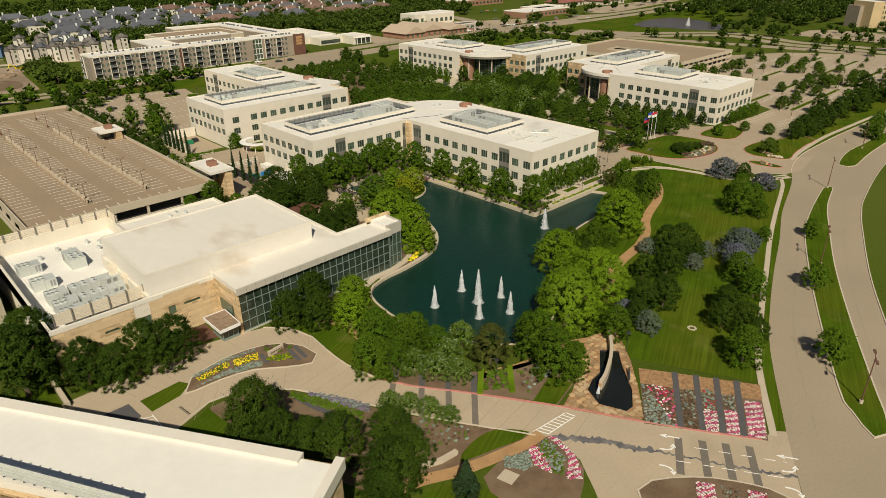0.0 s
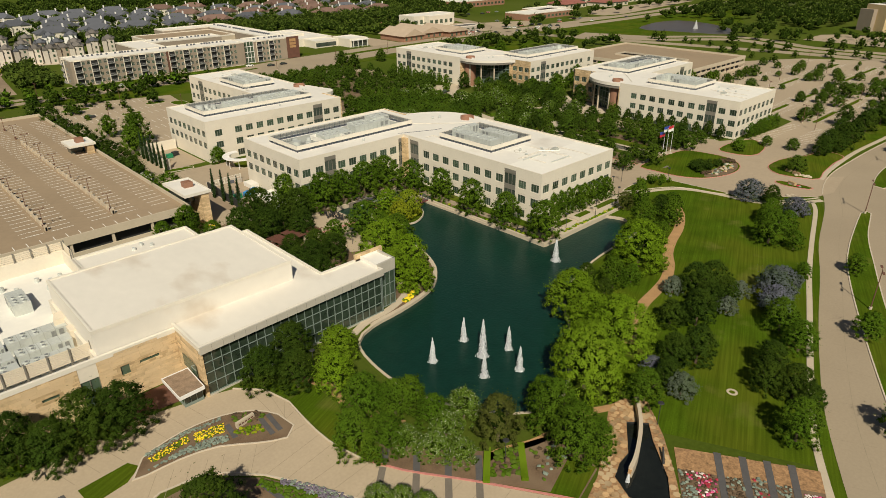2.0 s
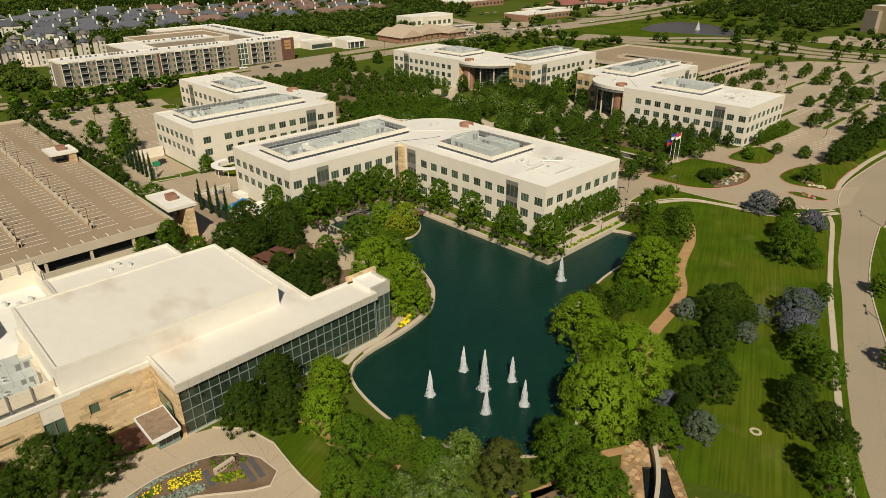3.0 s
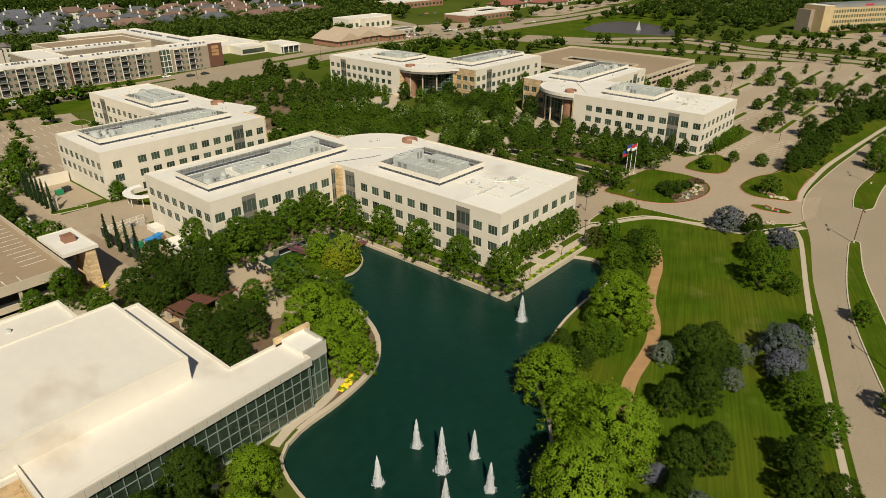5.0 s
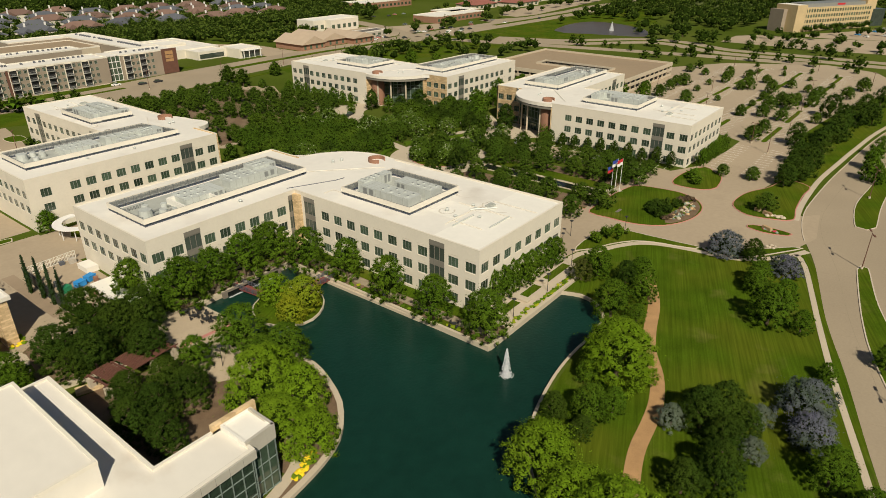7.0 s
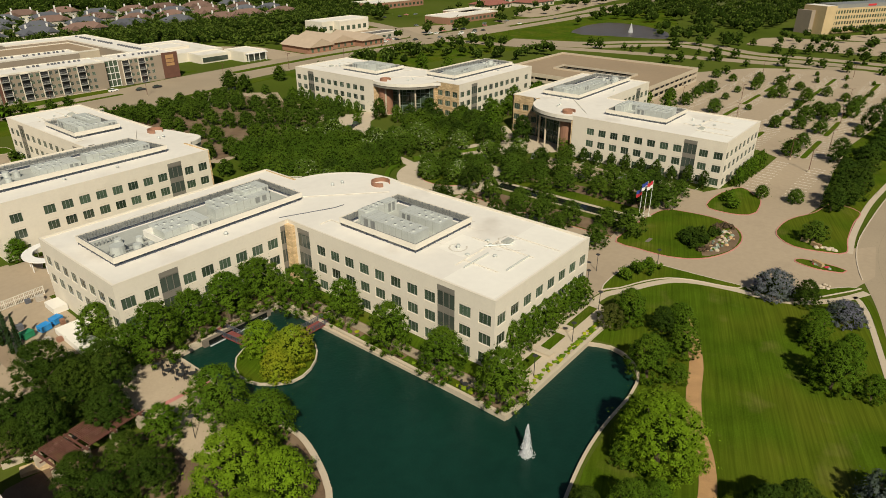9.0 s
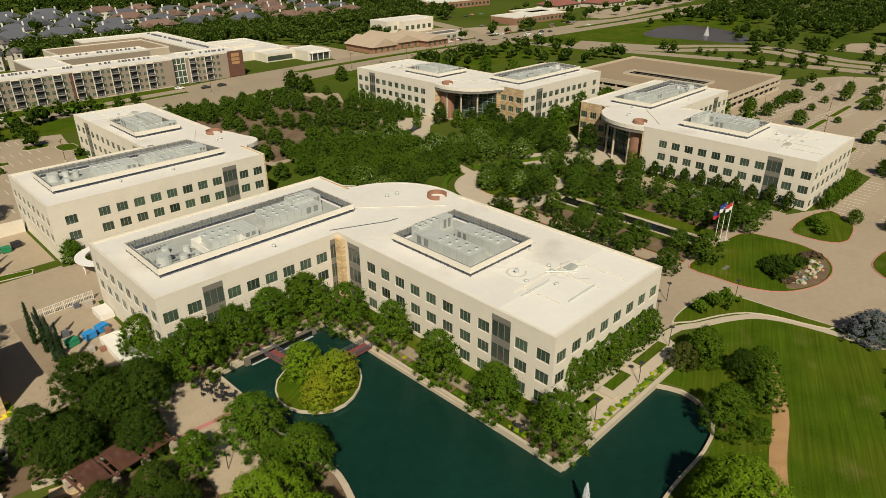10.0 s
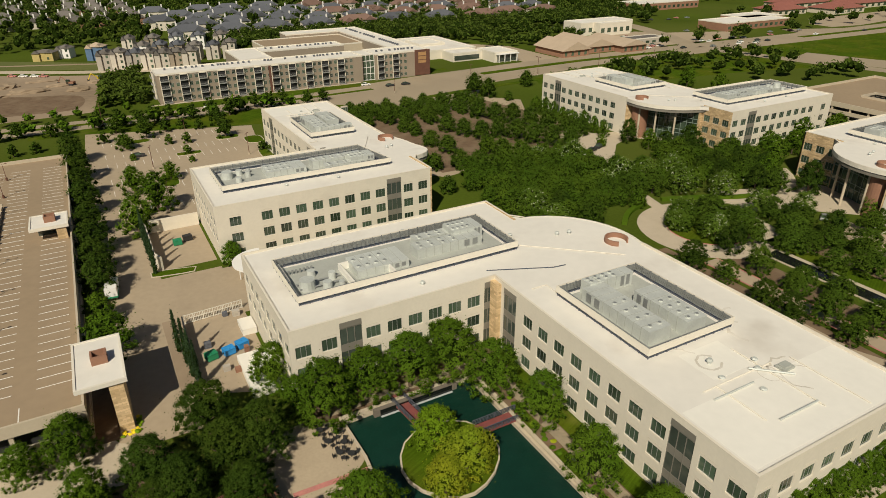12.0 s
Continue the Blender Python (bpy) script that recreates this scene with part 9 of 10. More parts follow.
PLANTED += [("lotR", *p) for p in ((256.6, 97.2, 2.9), (258, 88.6, 3.3), (304.8, 101.2, 4.3), (317.9, 100.6, 3.9), (340.2, 115.4, 3.3), (341.4, 99.6, 3.9), (344.1, 107.5, 4), (345.8, 87.5, 3.3), (349.7, 142.4, 4.1), (355.4, 156.9, 3.9), (359.4, 108.9, 4.5), (359.5, 165.5, 4.4), (362.1, 116.5, 2.1), (363.5, 132.1, 2), (365.6, 102, 4.9), (372.3, 158.5, 3.7), (372.9, 106.9, 4.3), (377.2, 95, 5.1), (378, 146.6, 2.3), (378.1, 101.6, 3.6), (378.7, 116.2, 2.9), (384.2, 159.5, 3.9), (389, 157.1, 4.7), (394.7, 130.7, 3.1), (394.9, 116.4, 4.6), (396.9, 147, 2.5), (397.3, 96.3, 4.2), (398.2, 128, 4.7), (402.9, 85.4, 4.6), (407.8, 102.8, 3.2),)]
PLANTED += [("lotR", *p) for p in ((407.9, 142.1, 4), (414.5, 111.8, 3.6), (420.6, 124.9, 3.3), (422.8, 157.4, 3), (424.5, 145, 4.2), (425.9, 95.5, 2.1), (427.3, 167.5, 3.5), (428, 82.2, 5), (428, 135.6, 3.8), (440, 108.2, 1.9), (441.8, 167, 3.6), (446.1, 136, 2.2), (446.4, 122.5, 1.9), (449, 183.2, 2.6), (450.1, 203.9, 4.7), (456.2, 98.5, 1.4), (463, 112, 1.8), (463, 201, 4.3), (466, 126.5, 1.7), (467.2, 141.7, 1.9), (471.2, 165, 2.9), (475.2, 196.3, 2), (477.1, 188.2, 2.4), (478, 261.9, 5.2), (479.1, 182.6, 2), (479.3, 92.5, 2.6), (479.3, 225.4, 3), (480.7, 240, 2.6), (481.2, 185.9, 5.9), (485.3, 148.7, 4.9),)]
PLANTED += [("lotR", *p) for p in ((485.6, 247.5, 3.1), (487.6, 116, 4.3), (488.2, 273.7, 4.3), (490.3, 99.2, 3.4), (493.4, 240.6, 2.1), (495.3, 130.2, 3.9), (495.4, 201.2, 2.6), (495.5, 179.1, 5), (497.7, 137.7, 3.5), (499.4, 94.2, 5.9), (506.1, 221.5, 6.3), (521, 113.7, 6.2), (526.1, 154, 4.8), (533.1, 164.5, 4.8), (533.3, 214.6, 4.4), (538.8, 106.2, 4.3), (539.5, 198.4, 6.7), (540.6, 147.4, 5.4), (545.2, 125.5, 4.3), (553.6, 195, 5.7), (554, 134.6, 3.9), (554.8, 142.6, 4.4), (558, 186.1, 3.4), (564.8, 91.6, 2.8), (569.7, 223, 5.9), (591.7, 268.8, 5.1), (602.9, 121.4, 4.8), (636, 251.7, 6.7), (645, 223.1, 6.7),)]
PLANTED += [("light", *p) for p in ((61.6, 90.0, 3.7), (67.4, 96.8, 3.6), (94.6, 105.6, 3.6), (98.6, 113.2, 4.8), (106.7, 70.1, 4.6), (110.0, 76.9, 5.5), (118.0, 144.8, 3.5),)]
PLANTED += [("crepe", *p) for p in ((50.9, 64.8, 2.0), (53.0, 62.7, 2.0), (54.5, 59.4, 2.0), (55.7, 56.3, 1.7), (60.5, 70.3, 2.5), (62.1, 66.0, 2.5), (64.4, 62.8, 2.5), (66.2, 67.8, 2.7), (71.3, 69.2, 3.1),)]
PLANTED += [("brown", *p) for p in ((71.7, 62.4, 3.6), (165.7, 99.6, 2.7),)]
PLANTED += [("willow", *p) for p in ((91.6, 110.4, 5.2), (91.8, 60.8, 6.6), (95.6, 118.2, 6.3), (104.3, 62.8, 6.9), (137.4, 78.4, 6.4),)]
PLANTED += [("grey", *p) for p in ((101.1, 48.6, 2.7), (131.8, 66.6, 2.6), (132.0, 55.1, 2.3), (140.3, 56.2, 2.4),)]
PLANTED += [("purple", *p) for p in ((104.0, 55.6, 2.1), (140.5, 49.0, 3.7), (147.3, 51.2, 4.4), (195.6, 65.2, 3.5), (198.3, 78.9, 4.3),)]
PLANTED += [("yellow", *p) for p in ((114.7, 135.3, 3.1), (119.0, 136.9, 4.0),)]


def crown_clumps(seed, R, H, n, base=0.1, r0=0.2, lop=0.1, taper=0.2, rough=0.34):
    """Clump places for an uneven crown of radius R between base * H and H, widest below its middle."""
    rng = np.random.default_rng(seed)
    out = []
    for k in range(n):
        u = 1 - (k + 0.5) / n
        h = u ** 0.85                                   # 0 at the crown's foot, 1 at its tip
        w = min(1.0, (h + 0.24) / 0.36) ** 0.7 * max(0.0, 1 - max(0.0, (h - 0.2) / 0.8) ** (2.6 - 2.2 * taper)) ** 0.52
        a = k * 2.39996 + rng.uniform(-0.35, 0.35)
        reach = rng.uniform(1 - rough, 1.0) + (rough * 0.45 if rng.random() < 0.16 else 0)
        lopx = 1 + lop * math.sin(a * 2 + seed) + 0.06 * math.sin(a * 5 + seed * 3)
        cr = R * r0 * rng.uniform(0.7, 1.2)
        rad = max(0.0, w * reach * lopx * R - cr * 0.5)
        out.append(((rad * math.cos(a), rad * math.sin(a), H * (base + (1 - base) * h) - cr * 0.6), (cr, cr, cr * rng.uniform(0.7, 1.1))))
    # bring the crown to its true width and height
    reach = sorted(math.hypot(c[0], c[1]) + q[0] * 1.05 for c, q in out)
    f = R / reach[int(len(reach) * 0.9)]
    g = H / max(c[2] + q[2] for c, q in out)
    out = [((c[0] * f, c[1] * f, c[2] * g), (q[0] * f, q[1] * f, q[2] * f)) for c, q in out]
    out.append(((0, 0, H * (base + 0.40 * (1 - base))), (R * 0.78, R * 0.78, H * 0.40)))
    return out


def trunk_mesh(name, seed, R, H, base=0.28):
    rng = np.random.default_rng(seed + 77)
    bm = bmesh.new()
    h = H * base * 1.25
    lean = Vector((rng.uniform(-0.2, 0.2), rng.uniform(-0.2, 0.2), 0))
    tube(bm, (0, 0, -0.2), Vector((0, 0, h)) + lean, R * 0.075, R * 0.05, 8)
    for k in range(5):
        a = k * 1.26 + rng.uniform(-0.3, 0.3)
        e = Vector((math.cos(a) * R * 0.55, math.sin(a) * R * 0.55, h + H * rng.uniform(0.22, 0.38)))
        tube(bm, Vector((0, 0, h * rng.uniform(0.75, 0.98))) + lean, e, R * 0.035, R * 0.012, 5)
    return mesh_of(name, bm, "bark")


R0 = 4.0
KINDS = {  # height factor, clumps, leaves, leaf size, material, blossom, crown foot, taper, label, category
    "dark": (2.1, 190, 46, 0.098, "leaf_dark", 0, 0.06, 0.10, "dark green live oak with a dense rounded crown", "tree"),
    "mid": (2.2, 190, 46, 0.098, "leaf_mid", 0, 0.06, 0.20, "green oak with a full uneven crown", "tree"),
    "light": (1.75, 200, 48, 0.092, "leaf_light", 0, 0.04, 0.0, "bright green willow-like tree with a broad crown", "tree"),
    "willow": (1.75, 240, 72, 0.075, "leaf_light", 0, 0.04, 0.0, "broad bright green willow-like tree beside the pond", "tree"),
    "yellow": (2.0, 170, 48, 0.1, "leaf_yellow", 0, 0.10, 0.1, "yellow-green tree on the pond island", "tree"),
    "grey": (1.5, 80, 62, 0.13, "leaf_grey", 0, 0.04, 0.2, "grey-green shrubby tree on the lawn", "tree"),
    "purple": (1.4, 150, 46, 0.1, "leaf_purple", 0, 0.04, 0.1, "purple-flowering vitex tree with a low crown", "tree"),
    "crepe": (1.9, 140, 48, 0.1, "leaf_crepe", 0.06, 0.10, 0.2, "crepe myrtle dotted with white blossom", "tree"),
    "brown": (2.1, 100, 62, 0.13, "leaf_brown", 0, 0.08, 0.1, "dull olive-brown tree with a dense round crown", "tree"),
    "small": (2.1, 50, 56, 0.2, "leaf_mid", 0, 0.12, 0.15, "small young green tree with round crown", "tree"),
    "grove": (1.95, 150, 46, 0.11, "leaf_grove", 0, 0.06, 0.04, "dark green oak of the mall rows", "tree"),
    "lot": (1.75, 44, 46, 0.2, "leaf_grove", 0, 0.12, 0.0, "green parking-lot oak with a loose crown", "tree"),
}
PROTO = {}


def proto(kind, far):
    """Three trees of each kind, built once and then used as meshes; farther ones with coarser leaves."""
    if (kind, far) not in PROTO:
        hf, nc, nl, ls, mat, blo, base, tap, label, cat = KINDS[kind]
        if far:
            nc, nl, ls = min(nc, 52), min(nl, 40), max(ls, 0.18)
        made = []
        for s in range(3):
            sd = sum(map(ord, kind)) * 3 + s
            cl = crown_clumps(sd, R0, R0 * hf, nc, base, 0.2 if far else 0.1 if nc > 200 else 0.115, taper=tap, rough=0.16 if kind == "willow" else 0.34)
            made.append((leaf_mesh("crown", sd, cl, nl, (mat, "shade_core", "blossom"), ls, blo, outward=1.2, coarse="few"), trunk_mesh("trunk", sd, R0, R0 * hf, 0.22)))
        PROTO[kind, far] = made
    return PROTO[kind, far], KINDS[kind]


rt = random.Random(5)
LINES = [(p, 2.6) for p in smooth_line(CROSS, 2.0)] + [(p, 2.4) for p in ((214.5, 194), (216, 198), (217, 202), (251, 182), (252.5, 177), (256, 172))]
LINES += [((x, y), 4.2) for x, y in ((226, 233), (231, 239), (236, 245), (241, 251), (246, 254), (240, 258), (243, 264))]


def walkable(x, y):
    """On the ring walk, the cross walks or the plazas of the mall."""
    d = math.hypot(x - RING[0], y - RING[1])
    if 10.6 < d < 17.0 and y > RING[1] - 6:
        return True
    return any((x - p[0]) ** 2 + (y - p[1]) ** 2 < r * r for p, r in LINES)


def plant(kind, x, y, r, group="", z=0.0, tall=1.0):
    if group == "mall trees":
        if walkable(x, y) or (179 < x < 203 and 167 < y < 194):
            return None
        kind = "grove" if kind == "mid" else kind
    made, k = proto(kind, x > 205 or y > 176)
    crown, trunk = made[rt.randrange(3)]
    s = r / R0
    t = tagged(new("tree"), k[8], k[9], group or "campus trees")
    t.empty_display_size = 0.2
    t.matrix_basis = pose(x, y, z, 0, 0, rt.uniform(0, 360)) @ Matrix.Diagonal((s * rt.uniform(0.92, 1.08), s * rt.uniform(0.92, 1.08), s * tall * rt.uniform(0.92, 1.1), 1))
    part("crown", crown, "", t)
    part("trunk", trunk, "", t)
    return t


ALIAS = {"lightmid": "light", "hedge": "mid", "big": "willow", "row": "dark", "lotR": "lot", "rowR": "dark"}
SIZE = {"hedge": 1.05, "lotR": 0.82, "rowR": 1.0}
FAR_SPOTS = []
for kind, x, y, r in PLANTED:
    if r > 0.5 and (x > 440 or kind == "lot"):
        FAR_SPOTS.append((x, y, r * 0.84))
    elif r > 0.5:
        plant(ALIAS.get(kind, kind), x, y, r * SIZE.get(kind, 1.04), tall=1.3 if kind == "hedge" else 0.98)

# groves of the campus mall, in rows and loose fill
BUILT = [(101, 173, 108, 195), (101, 173, 219, 306), (256, 328, 108, 195), (256, 328, 219, 306)]
ROW_TREES = [(196.6, 118.9, 3.3), (196.7, 157.6, 2.8), (197.5, 130.4, 3.1), (200.2, 137.1, 3.5), (201.2, 167.2, 2.6), (204.4, 146.9, 3.1), (205.3, 130.8, 3.8), (206.0, 146.7, 3.4), (206.1, 156.7, 3.5), (208.3, 115.4, 4.2), (209.5, 122.4, 3.2), (209.5, 140.5, 3.4), (209.5, 182.9, 3.9), (211.6, 175.6, 3.1), (214.6, 193.4, 3.3), (216.7, 179.7, 4.5), (217.3, 166.8, 3.5), (220.0, 148.4, 3.3), (221.1, 172.9, 3.9), (221.3, 160.2, 3.8), (225.0, 157.5, 3.5), (225.6, 144.1, 4.3), (227.4, 163.3, 4.2), (231.2, 156.3, 3.9), (232.0, 116.0, 4.7), (232.9, 78.6, 3.9), (234.2, 174.6, 4.1), (234.9, 149.9, 4.5), (235.6, 187.4, 4.3), (236.6, 167.2, 3.7), (236.9, 142.8, 3.8), (237.6, 135.3, 4.7), (240.3, 129.3, 4.0), (243.4, 116.2, 3.3), (244.4, 126.0, 3.4), (248.0, 156.9, 3.7)]
for x, y, r in ROW_TREES:
    plant("grove", x, y, r * (0.95 if x > 224 else 1.0), "mall trees", tall=0.84 if x > 224 else 0.95)
for x, r0_ in ((186.5, 3.0), (194.5, 3.3), (208.4, 3.9), (229.0, 3.8), (237.0, 3.4)):
    y = 121 if x > 190 else 146
    while y < 168:
        if min((x - q[0]) ** 2 + (y - q[1]) ** 2 for q in ROW_TREES) > 24:
            plant(rt.choice(("dark", "mid", "mid")), x + rt.uniform(-0.7, 0.7), y, r0_ * rt.uniform(0.95, 1.15), "mall trees", tall=0.9)
        y += 6.4 * rt.uniform(0.92, 1.1)
for a in range(0, 360, 26):
    q = radians(a)
    if not 165 < a < 300:
        plant("crepe" if a % 52 == 0 or 60 < a < 140 else "mid", RING[0] + 8.2 * math.cos(q), RING[1] + 8.0 * math.sin(q), rt.uniform(2.6, 3.2), "mall trees")
for x, y in ((231, 186), (236, 192), (241, 186), (228, 200), (234, 205), (222, 204), (243, 199), (238, 212), (229, 213), (248, 206), (247, 215), (214, 206), (206, 205), (198, 203), (191, 196), (186, 190), (183, 199), (190, 206), (181, 208)):
    plant(rt.choice(("crepe", "mid", "dark", "mid")), x + rt.uniform(-1, 1), y + rt.uniform(-1, 1), rt.uniform(3.6, 4.8), "mall trees", tall=0.9)
for x, y in ((214, 179), (209, 182), (219.5, 183), (212, 174), (221, 176), (206, 188), (222, 189), (216, 191), (228, 190), (234, 178), (235, 171), (229, 166), (241, 172), (200, 172), (197, 180), (194, 188), (252, 198), (258, 196), (252, 187), (262, 192), (256, 204), (264, 200), (268, 208), (260, 212), (252, 213), (256, 222), (262, 229), (268, 217), (246, 208), (272, 196), (250, 192), (247, 226), (254, 232)):
    plant(rt.choice(("crepe", "mid", "dark", "mid", "dark")), x + rt.uniform(-1, 1), y + rt.uniform(-1, 1), rt.uniform(3.4, 4.5), "mall trees", tall=0.92)
for kind, x, y, r in (("dark", 251.7, 246.3, 4.0), ("mid", 252.1, 236.7, 3.2), ("dark", 261.6, 227.2, 4.5), ("mid", 239.5, 246.8, 2.2), ("dark", 260.4, 182.0, 5.0), ("mid", 259.2, 163.2, 3.0), ("dark", 258.3, 151.8, 2.5), ("mid", 258.3, 194.0, 4.2)):
    plant(kind, x, y, r, "entrance trees")
OPEN = [(192, 252, 9), (180, 263, 8), (232.5, 241, 8), (205, 190, 8), (240, 262, 5), (200, 212, 3), (236, 345, 12), (245, 232, 6)]
GROVE = ([], [])


def clear_spot(x, y):
    return (all((x - a) ** 2 + (y - b_) ** 2 > r * r for a, b_, r in OPEN) and not walkable(x, y)
            and not any(a - 3 < x < b_ + 3 and c - 3 < y < d_ + 3 for a, b_, c, d_ in BUILT))


struct("garden_bed", slab([(177, 250), (222, 250), (232, 262), (246, 274), (246, 306), (240, 332), (178, 332)], -0.3, 0.03), "soil", "mulch under the tree rows", "garden bed")
# rows of the north mall
NORTH_DARK = [(222.6, 303.2, 3.9), (226.9, 296.7, 3.8), (230.0, 288.8, 3.8), (232.4, 280.2, 4.0), (236.4, 274.1, 3.9), (239.9, 267.4, 3.7), (242.2, 262.0, 3.4), (201.7, 304.7, 3.5), (201.8, 291.6, 3.6), (204.5, 283.5, 3.5), (207.6, 276.2, 3.7), (214.8, 275.2, 3.8), (218.7, 269.4, 3.7), (221.2, 261.8, 3.7), (224.5, 255.6, 3.6), (231.9, 254.4, 3.3), (187.8, 300.2, 2.9), (188.7, 292.8, 2.8), (187.3, 277.4, 3.1), (188.6, 267.6, 3.2), (184.2, 251.3, 3.2), (188.8, 248.0, 3.1), (174.4, 258.6, 3.0), (176.3, 253.7, 2.8), (170.0, 233.6, 2.6), (243.9, 340.6, 4.9), (246.4, 332.3, 4.1), (275.3, 342.8, 3.5), (250.4, 321.9, 2.4)]
NORTH_MID = [(199.8, 259.0, 3.9), (200.8, 251.6, 3.8), (204.1, 246.1, 3.6), (178.2, 232.9, 3.2), (182.8, 230.2, 3.2), (188.3, 228.8, 3.2), (195.7, 229.6, 3.3), (202.0, 228.7, 3.2), (205.0, 223.5, 3.3), (213.9, 224.4, 3.2), (178.4, 217.2, 3.0), (185.1, 215.8, 3.1), (193.1, 215.3, 3.1), (200.3, 213.0, 3.2), (197.7, 201.8, 3.0), (207.4, 202.5, 2.8), (179.8, 206.7, 2.9), (187.6, 200.9, 2.9), (244.5, 214.9, 3.6), (236.7, 202.9, 3.4), (237.0, 214.7, 3.2), (231.9, 219.3, 3.2), (226.2, 206.0, 3.3), (244.0, 204.0, 3.1)]
NORTH_CREPE = [(206.3, 239.4, 3.5), (216.9, 235.2, 4.0), (219.1, 214.6, 3.7), (213.1, 215.1, 2.6)]
for x in (178.0, 186.5, 194.6, 203.0, 212.0, 220.4, 229.5):
    y = 312.0
    while y < 334:
        if clear_spot(x, y):
            GROVE[0].append((x + rt.uniform(-0.4, 0.4), y, rt.uniform(2.9, 3.5)))
        y += 6.5
GROVE[0].extend((x, y, r * 1.16) for x, y, r in NORTH_DARK)
GROVE[1].extend((x, y, r * 1.25) for x, y, r in NORTH_CREPE)
# dense fill between the ring walk and the rows
FILL = [(x, y, r * 1.12) for x, y, r in NORTH_MID]
y = 199.0
while y < 243:
    x = 176.5
    while x < 216 + (y - 199) * 0.35:
        px_, py_ = x + rt.uniform(-1, 1), y + rt.uniform(-1, 1)
        if clear_spot(px_, py_) and min((px_ - q[0]) ** 2 + (py_ - q[1]) ** 2 for q in FILL) > 14:
            FILL.append((px_, py_, rt.uniform(2.8, 4.2)))
        x += 5.6
    y += 5.4
for x in (247.0, 253.0, 259.0, 265.0):
    for y in (199.0, 205.5, 212.0, 218.5, 225.0, 231.0):
        px_, py_ = x + rt.uniform(-1.2, 1.2), y + rt.uniform(-1.2, 1.2)
        if clear_spot(px_, py_) and not (x > 262 and y < 204):
            FILL.append((px_, py_, rt.uniform(3.6, 4.4)))


def grove(name, spots, seed, label, mat, blossom=0.0, n=30, leaves=42, leaf=0.2):
    """Many trees joined: crowns with uneven clumps, and their trunks."""
    cl, hearts = [], []
    rng = random.Random(seed)
    tb = bmesh.new()
    for i, (x, y, r) in enumerate(spots):
        h = r * rng.uniform(1.6, 2.05)
        cl += [((c[0] + x, c[1] + y, c[2]), q) for c, q in crown_clumps(seed * 100 + i, r, h, n, 0.06, 0.3, 0.1, 0.08, 0.22)]
        hearts += [(x, y, h * 0.3)] * (len(cl) - len(hearts))
        tube(tb, (x, y, -0.1), (x, y, h * 0.4), r * 0.07, r * 0.05, 5)
    ob = tagged(part(name, leaf_mesh(name, seed, cl, leaves, (mat, "shade_core", "blossom"), leaf, blossom, outward=1.3, hearts=hearts), ""), label, "trees", kind="stuff")
    part("trunks", tb, "bark", ob)
    return ob


grove("tree_grove", GROVE[0], 71, "dense grove of dark green oaks on the mall", "leaf_grove")
grove("tree_grove", FILL, 72, "dense grove of green oaks on the mall", "leaf_oak")
grove("tree_grove", GROVE[1], 73, "crepe myrtles with white blossom on the mall", "leaf_crepe", 0.12)
for x, y, r in ((84, 366, 4), (92, 363, 4), (98, 366, 3.5), (105, 361, 4), (112, 366, 3.6), (119, 360, 4), (127, 362, 4.2), (134, 358, 4), (140, 363, 4), (146, 366, 4), (153, 362, 4), (160, 366, 3.6), (126, 345, 4.6), (67, 360, 3.6), (72, 366, 3.4), (56, 362, 3.4), (90, 352, 3.6), (100, 353, 3.8), (92, 326, 3.5), (168, 360, 3.6), (176, 364, 3.4)):
    FAR_SPOTS.append((x + rt.uniform(-1, 1), y + rt.uniform(-1, 1), r))
grove("parking_trees", FAR_SPOTS, 74, "scattered green trees in the parking lots", "leaf_grove", 0, 14, 26)
# cone-shaped trees along the east offices
for y in range(113, 162, 5):
    plant("dark", 253.7 + rt.uniform(-0.3, 0.3), y, rt.uniform(1.8, 2.3), "facade trees", tall=1.3)
for y in range(256, 304, 6):
    plant("mid", 248.5 + rt.uniform(-0.6, 0.6), y, rt.uniform(2.2, 2.8), "facade trees", tall=1.2)
for x in range(262, 290, 4):
    plant("mid", x, 105.6, rt.uniform(1.9, 2.3), "facade trees", tall=1.3)
for x, y in ((290, 208), (300, 212), (282, 212), (310, 206), (320, 212), (330, 204), (276, 205), (334, 196), (338, 182), (336, 168), (332, 156), (300, 310), (320, 312), (340, 300), (345, 285), (340, 266)):
    plant("mid", x, y, rt.uniform(3.4, 4.6), "campus trees")

# far trees, too many to count: one body of foliage each region
def far_trees(name, spots, seed, label, mat="far_wood"):
    rng = random.Random(seed)
    cl = []
    for x, y, r in spots:
        h = r * rng.uniform(1.5, 2.1)
        for k in range(3):
            a = rng.uniform(0, math.tau)
            cl.append(((x + math.cos(a) * r * 0.45, y + math.sin(a) * r * 0.45, h * rng.uniform(0.5, 0.72)), (r * rng.uniform(0.5, 0.7),) * 2 + (h * rng.uniform(0.28, 0.4),)))
    me = leaf_mesh(name, seed, cl, 13, (mat, "shade_core", "blossom"), 0.75, 0, 0.85)
    return tagged(part(name, me, ""), label, "woods", kind="stuff")


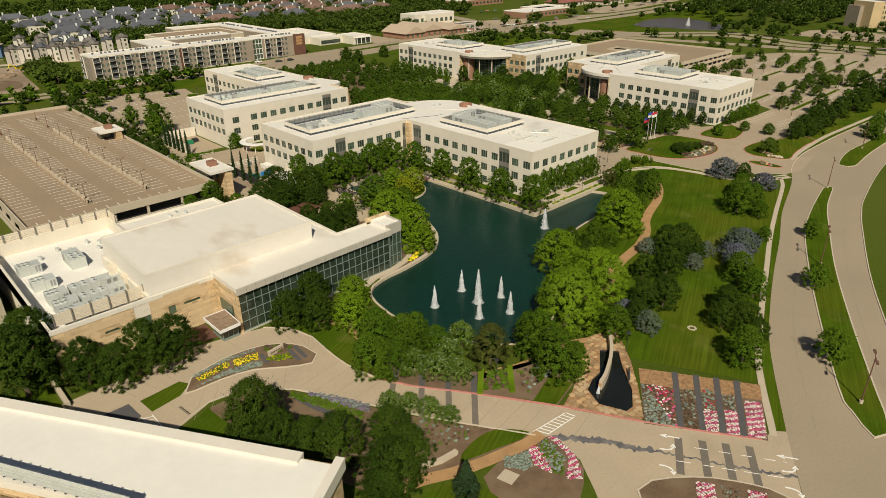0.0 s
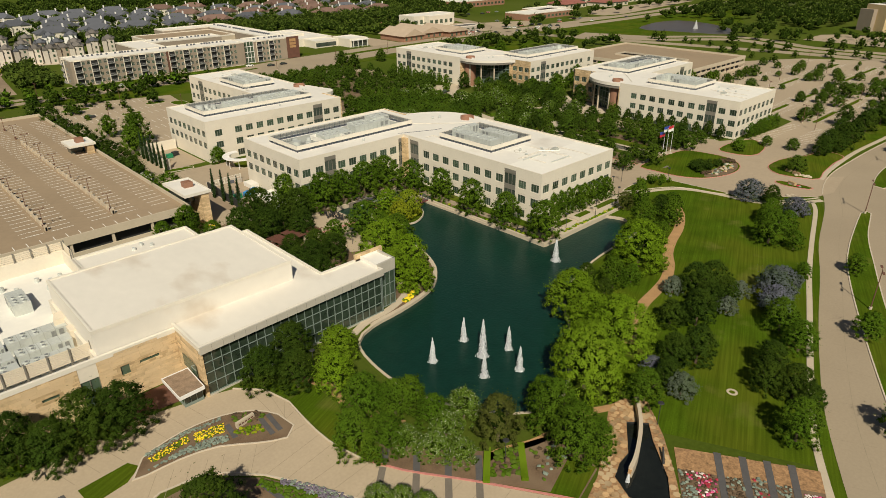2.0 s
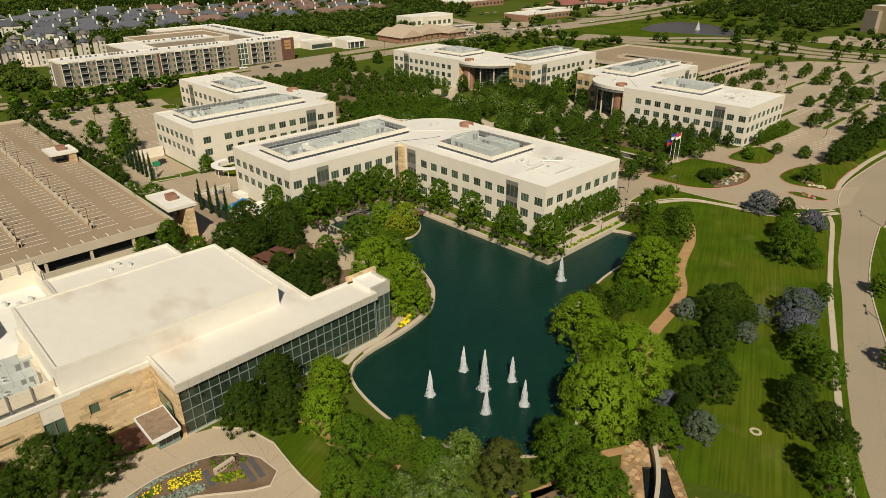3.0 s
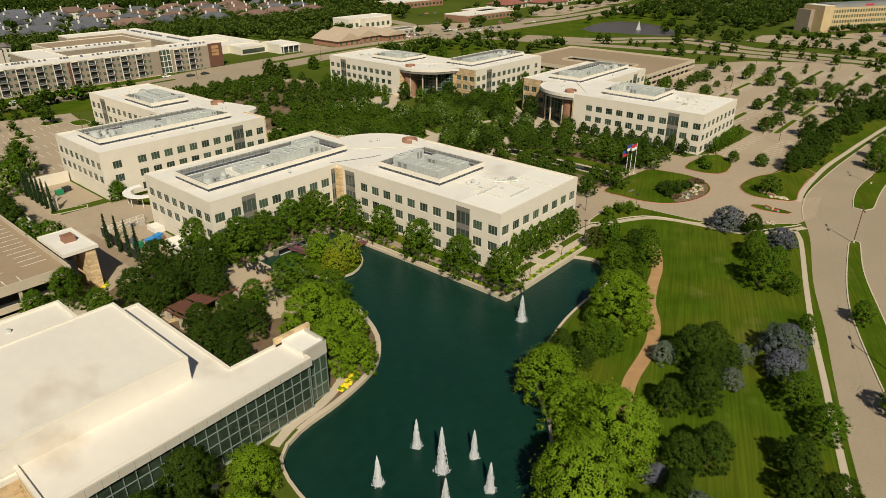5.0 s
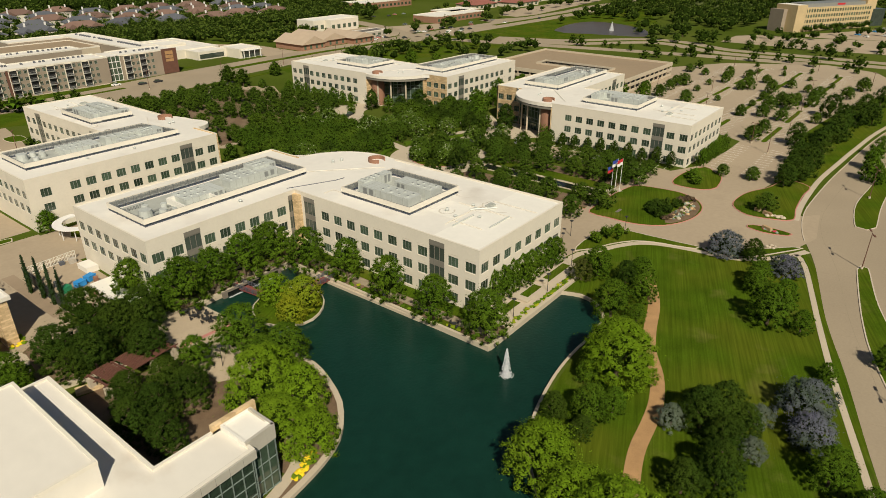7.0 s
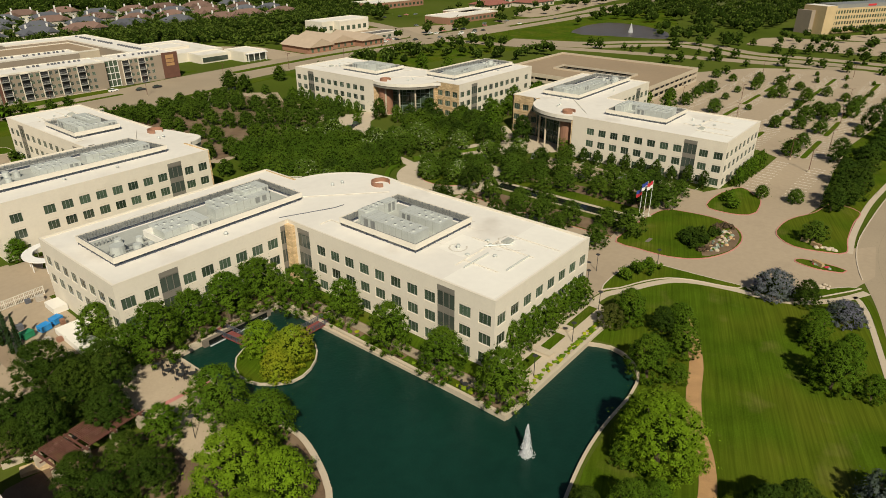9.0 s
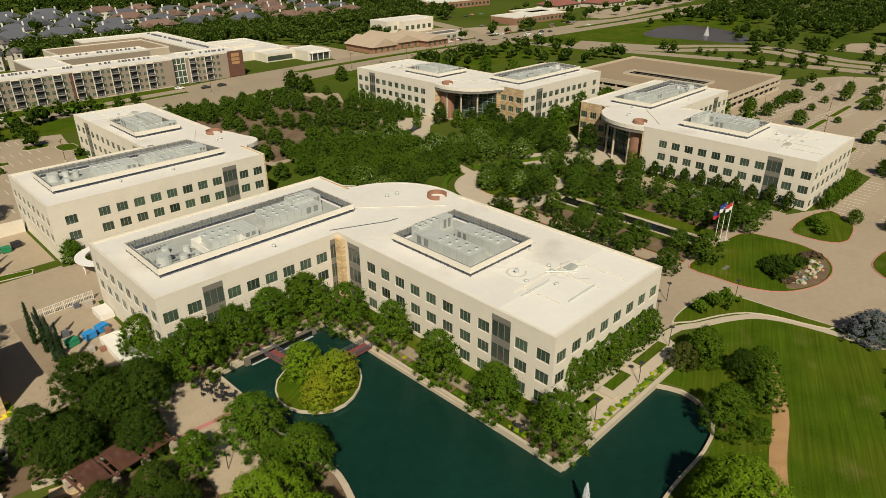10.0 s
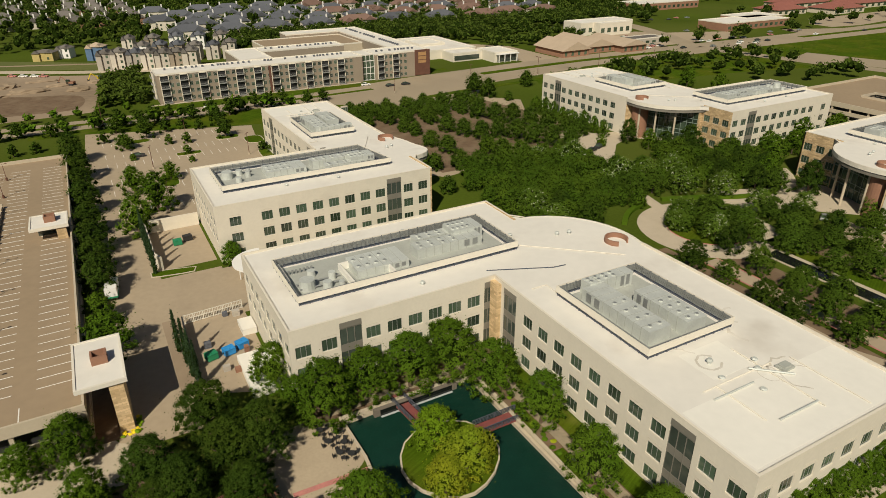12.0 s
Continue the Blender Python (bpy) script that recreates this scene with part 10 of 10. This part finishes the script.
def scatter(poly, gap, seed, holes=(), keep=1.0, r=(3.5, 5.5)):
    rng = random.Random(seed)
    xs, ys = [p[0] for p in poly], [p[1] for p in poly]
    out = []
    y = min(ys)
    while y < max(ys):
        x = min(xs) + rng.uniform(0, gap)
        while x < max(xs):
            q = (x + rng.uniform(-0.4, 0.4) * gap, y + rng.uniform(-0.4, 0.4) * gap)
            if inside(*q, poly) and rng.random() < keep and not any(a < q[0] < b_ and c < q[1] < d_ for a, b_, c, d_ in holes):
                out.append((*q, rng.uniform(*r)))
            x += gap
        y += gap
    return out


far_trees("woods", scatter([(176, 520), (262, 506), (330, 500), (400, 520), (470, 520), (476, 600), (420, 640), (380, 610), (300, 585), (200, 572), (150, 560)], 6.5, 1), 21, "dense dark green woods behind the flats")
far_trees("woods", scatter([(380, 735), (560, 700), (700, 640), (900, 640), (1000, 900), (300, 1000), (250, 800)], 10, 2, r=(5, 8)), 22, "dense distant green woods")
far_trees("woods", scatter([(-200, 590), (90, 585), (150, 585), (210, 572), (480, 560), (520, 690), (360, 760), (250, 960), (-200, 1000)], 11.0, 3, keep=0.74, r=(3.5, 6)), 23, "trees among distant houses")
far_trees("woods", scatter([(410, 520), (480, 470), (640, 600), (900, 560), (900, 640), (600, 700), (480, 640)], 10, 4, [(556, 646, 555, 595)], keep=0.75, r=(4, 6)), 24, "scattered trees beside distant streets")
far_trees("woods", scatter([(85, 398), (107, 398), (109, 440), (112, 474), (103, 474), (92, 456), (89, 430)], 4.2, 5, r=(2.2, 3.4)), 25, "thicket beside the building site")
far_trees("woods", scatter([(320, 392), (640, 392), (880, 440), (880, 560), (640, 520), (430, 400), (330, 400)], 17, 6, [(515, 610, 420, 470), (636, 820, 446, 534), (405, 460, 452, 486), (338, 408, 388, 440)], keep=0.55, r=(3, 5)), 26, "street trees beside distant shops")
far_trees("woods", scatter([(285, 338), (330, 318), (420, 270), (470, 262), (448, 360), (330, 360), (292, 348)], 11, 7, keep=0.62, r=(3.2, 5)), 27, "park trees beside the avenue")
HOT = [(515, 535, -100, 200), (515, 632, 255, 335), (545, 745, 30, 196), (636, 820, 446, 534)]
far_trees("woods", scatter([(536, 200), (640, 200), (900, 180), (1000, 420), (760, 350), (640, 352), (540, 340), (535, 250)], 12, 8, HOT, keep=0.6, r=(3.5, 6)), 28, "trees round the park pond")
far_trees("woods", scatter([(535, 40), (640, 0), (900, -100), (1000, 120), (900, 190), (750, 100), (545, 110)], 17, 9, HOT, keep=0.5, r=(3.5, 6)), 29, "trees beside far parking lots")
far_trees("woods", scatter([(640, 200), (1100, 100), (1300, 700), (900, 620), (700, 400)], 13, 10, HOT + [(640, 1000, 360, 400), (756, 900, 240, 300)], keep=0.62, r=(4, 7)), 30, "scattered distant trees")
far_trees("woods", scatter([(900, 100), (1500, 0), (2200, 900), (1500, 1500), (300, 1600), (250, 960), (900, 900), (1200, 600)], 26, 11, keep=0.8, r=(9, 14)), 32, "distant woods to the horizon")
far_trees("woods", scatter([(640, 40), (745, 20), (742, 100), (640, 160)], 14, 12, keep=0.35, r=(2.5, 4)) + scatter([(560, 80), (620, 80), (616, 190), (564, 190)], 14, 13, keep=0.4, r=(2.5, 4)) + [(648 + 4.2 * k, 158.6 - 2.25 * k, rt.uniform(2.0, 3.0)) for k in range(2, 18)], 33, "small trees in the far parking lots", "leaf_dark")
far_trees("woods", scatter([(250, 492), (312, 430), (338, 452), (340, 400), (405, 440), (405, 520), (260, 512)], 9, 14, [(258, 314, 400, 490), (336, 408, 388, 440), (404, 462, 452, 486)], keep=0.75, r=(3, 5)), 34, "trees behind the clubhouse")
far_trees("street_trees", [(x, 383.4 + rt.uniform(-0.6, 0.6), rt.uniform(2.2, 2.8)) for x in range(-120, 102, 9)] + [(x, 360 + rt.uniform(-1.5, 1.5), rt.uniform(2.8, 3.8)) for x in range(-60, 170, 11)], 31, "row of street trees along the avenue", "leaf_mid")
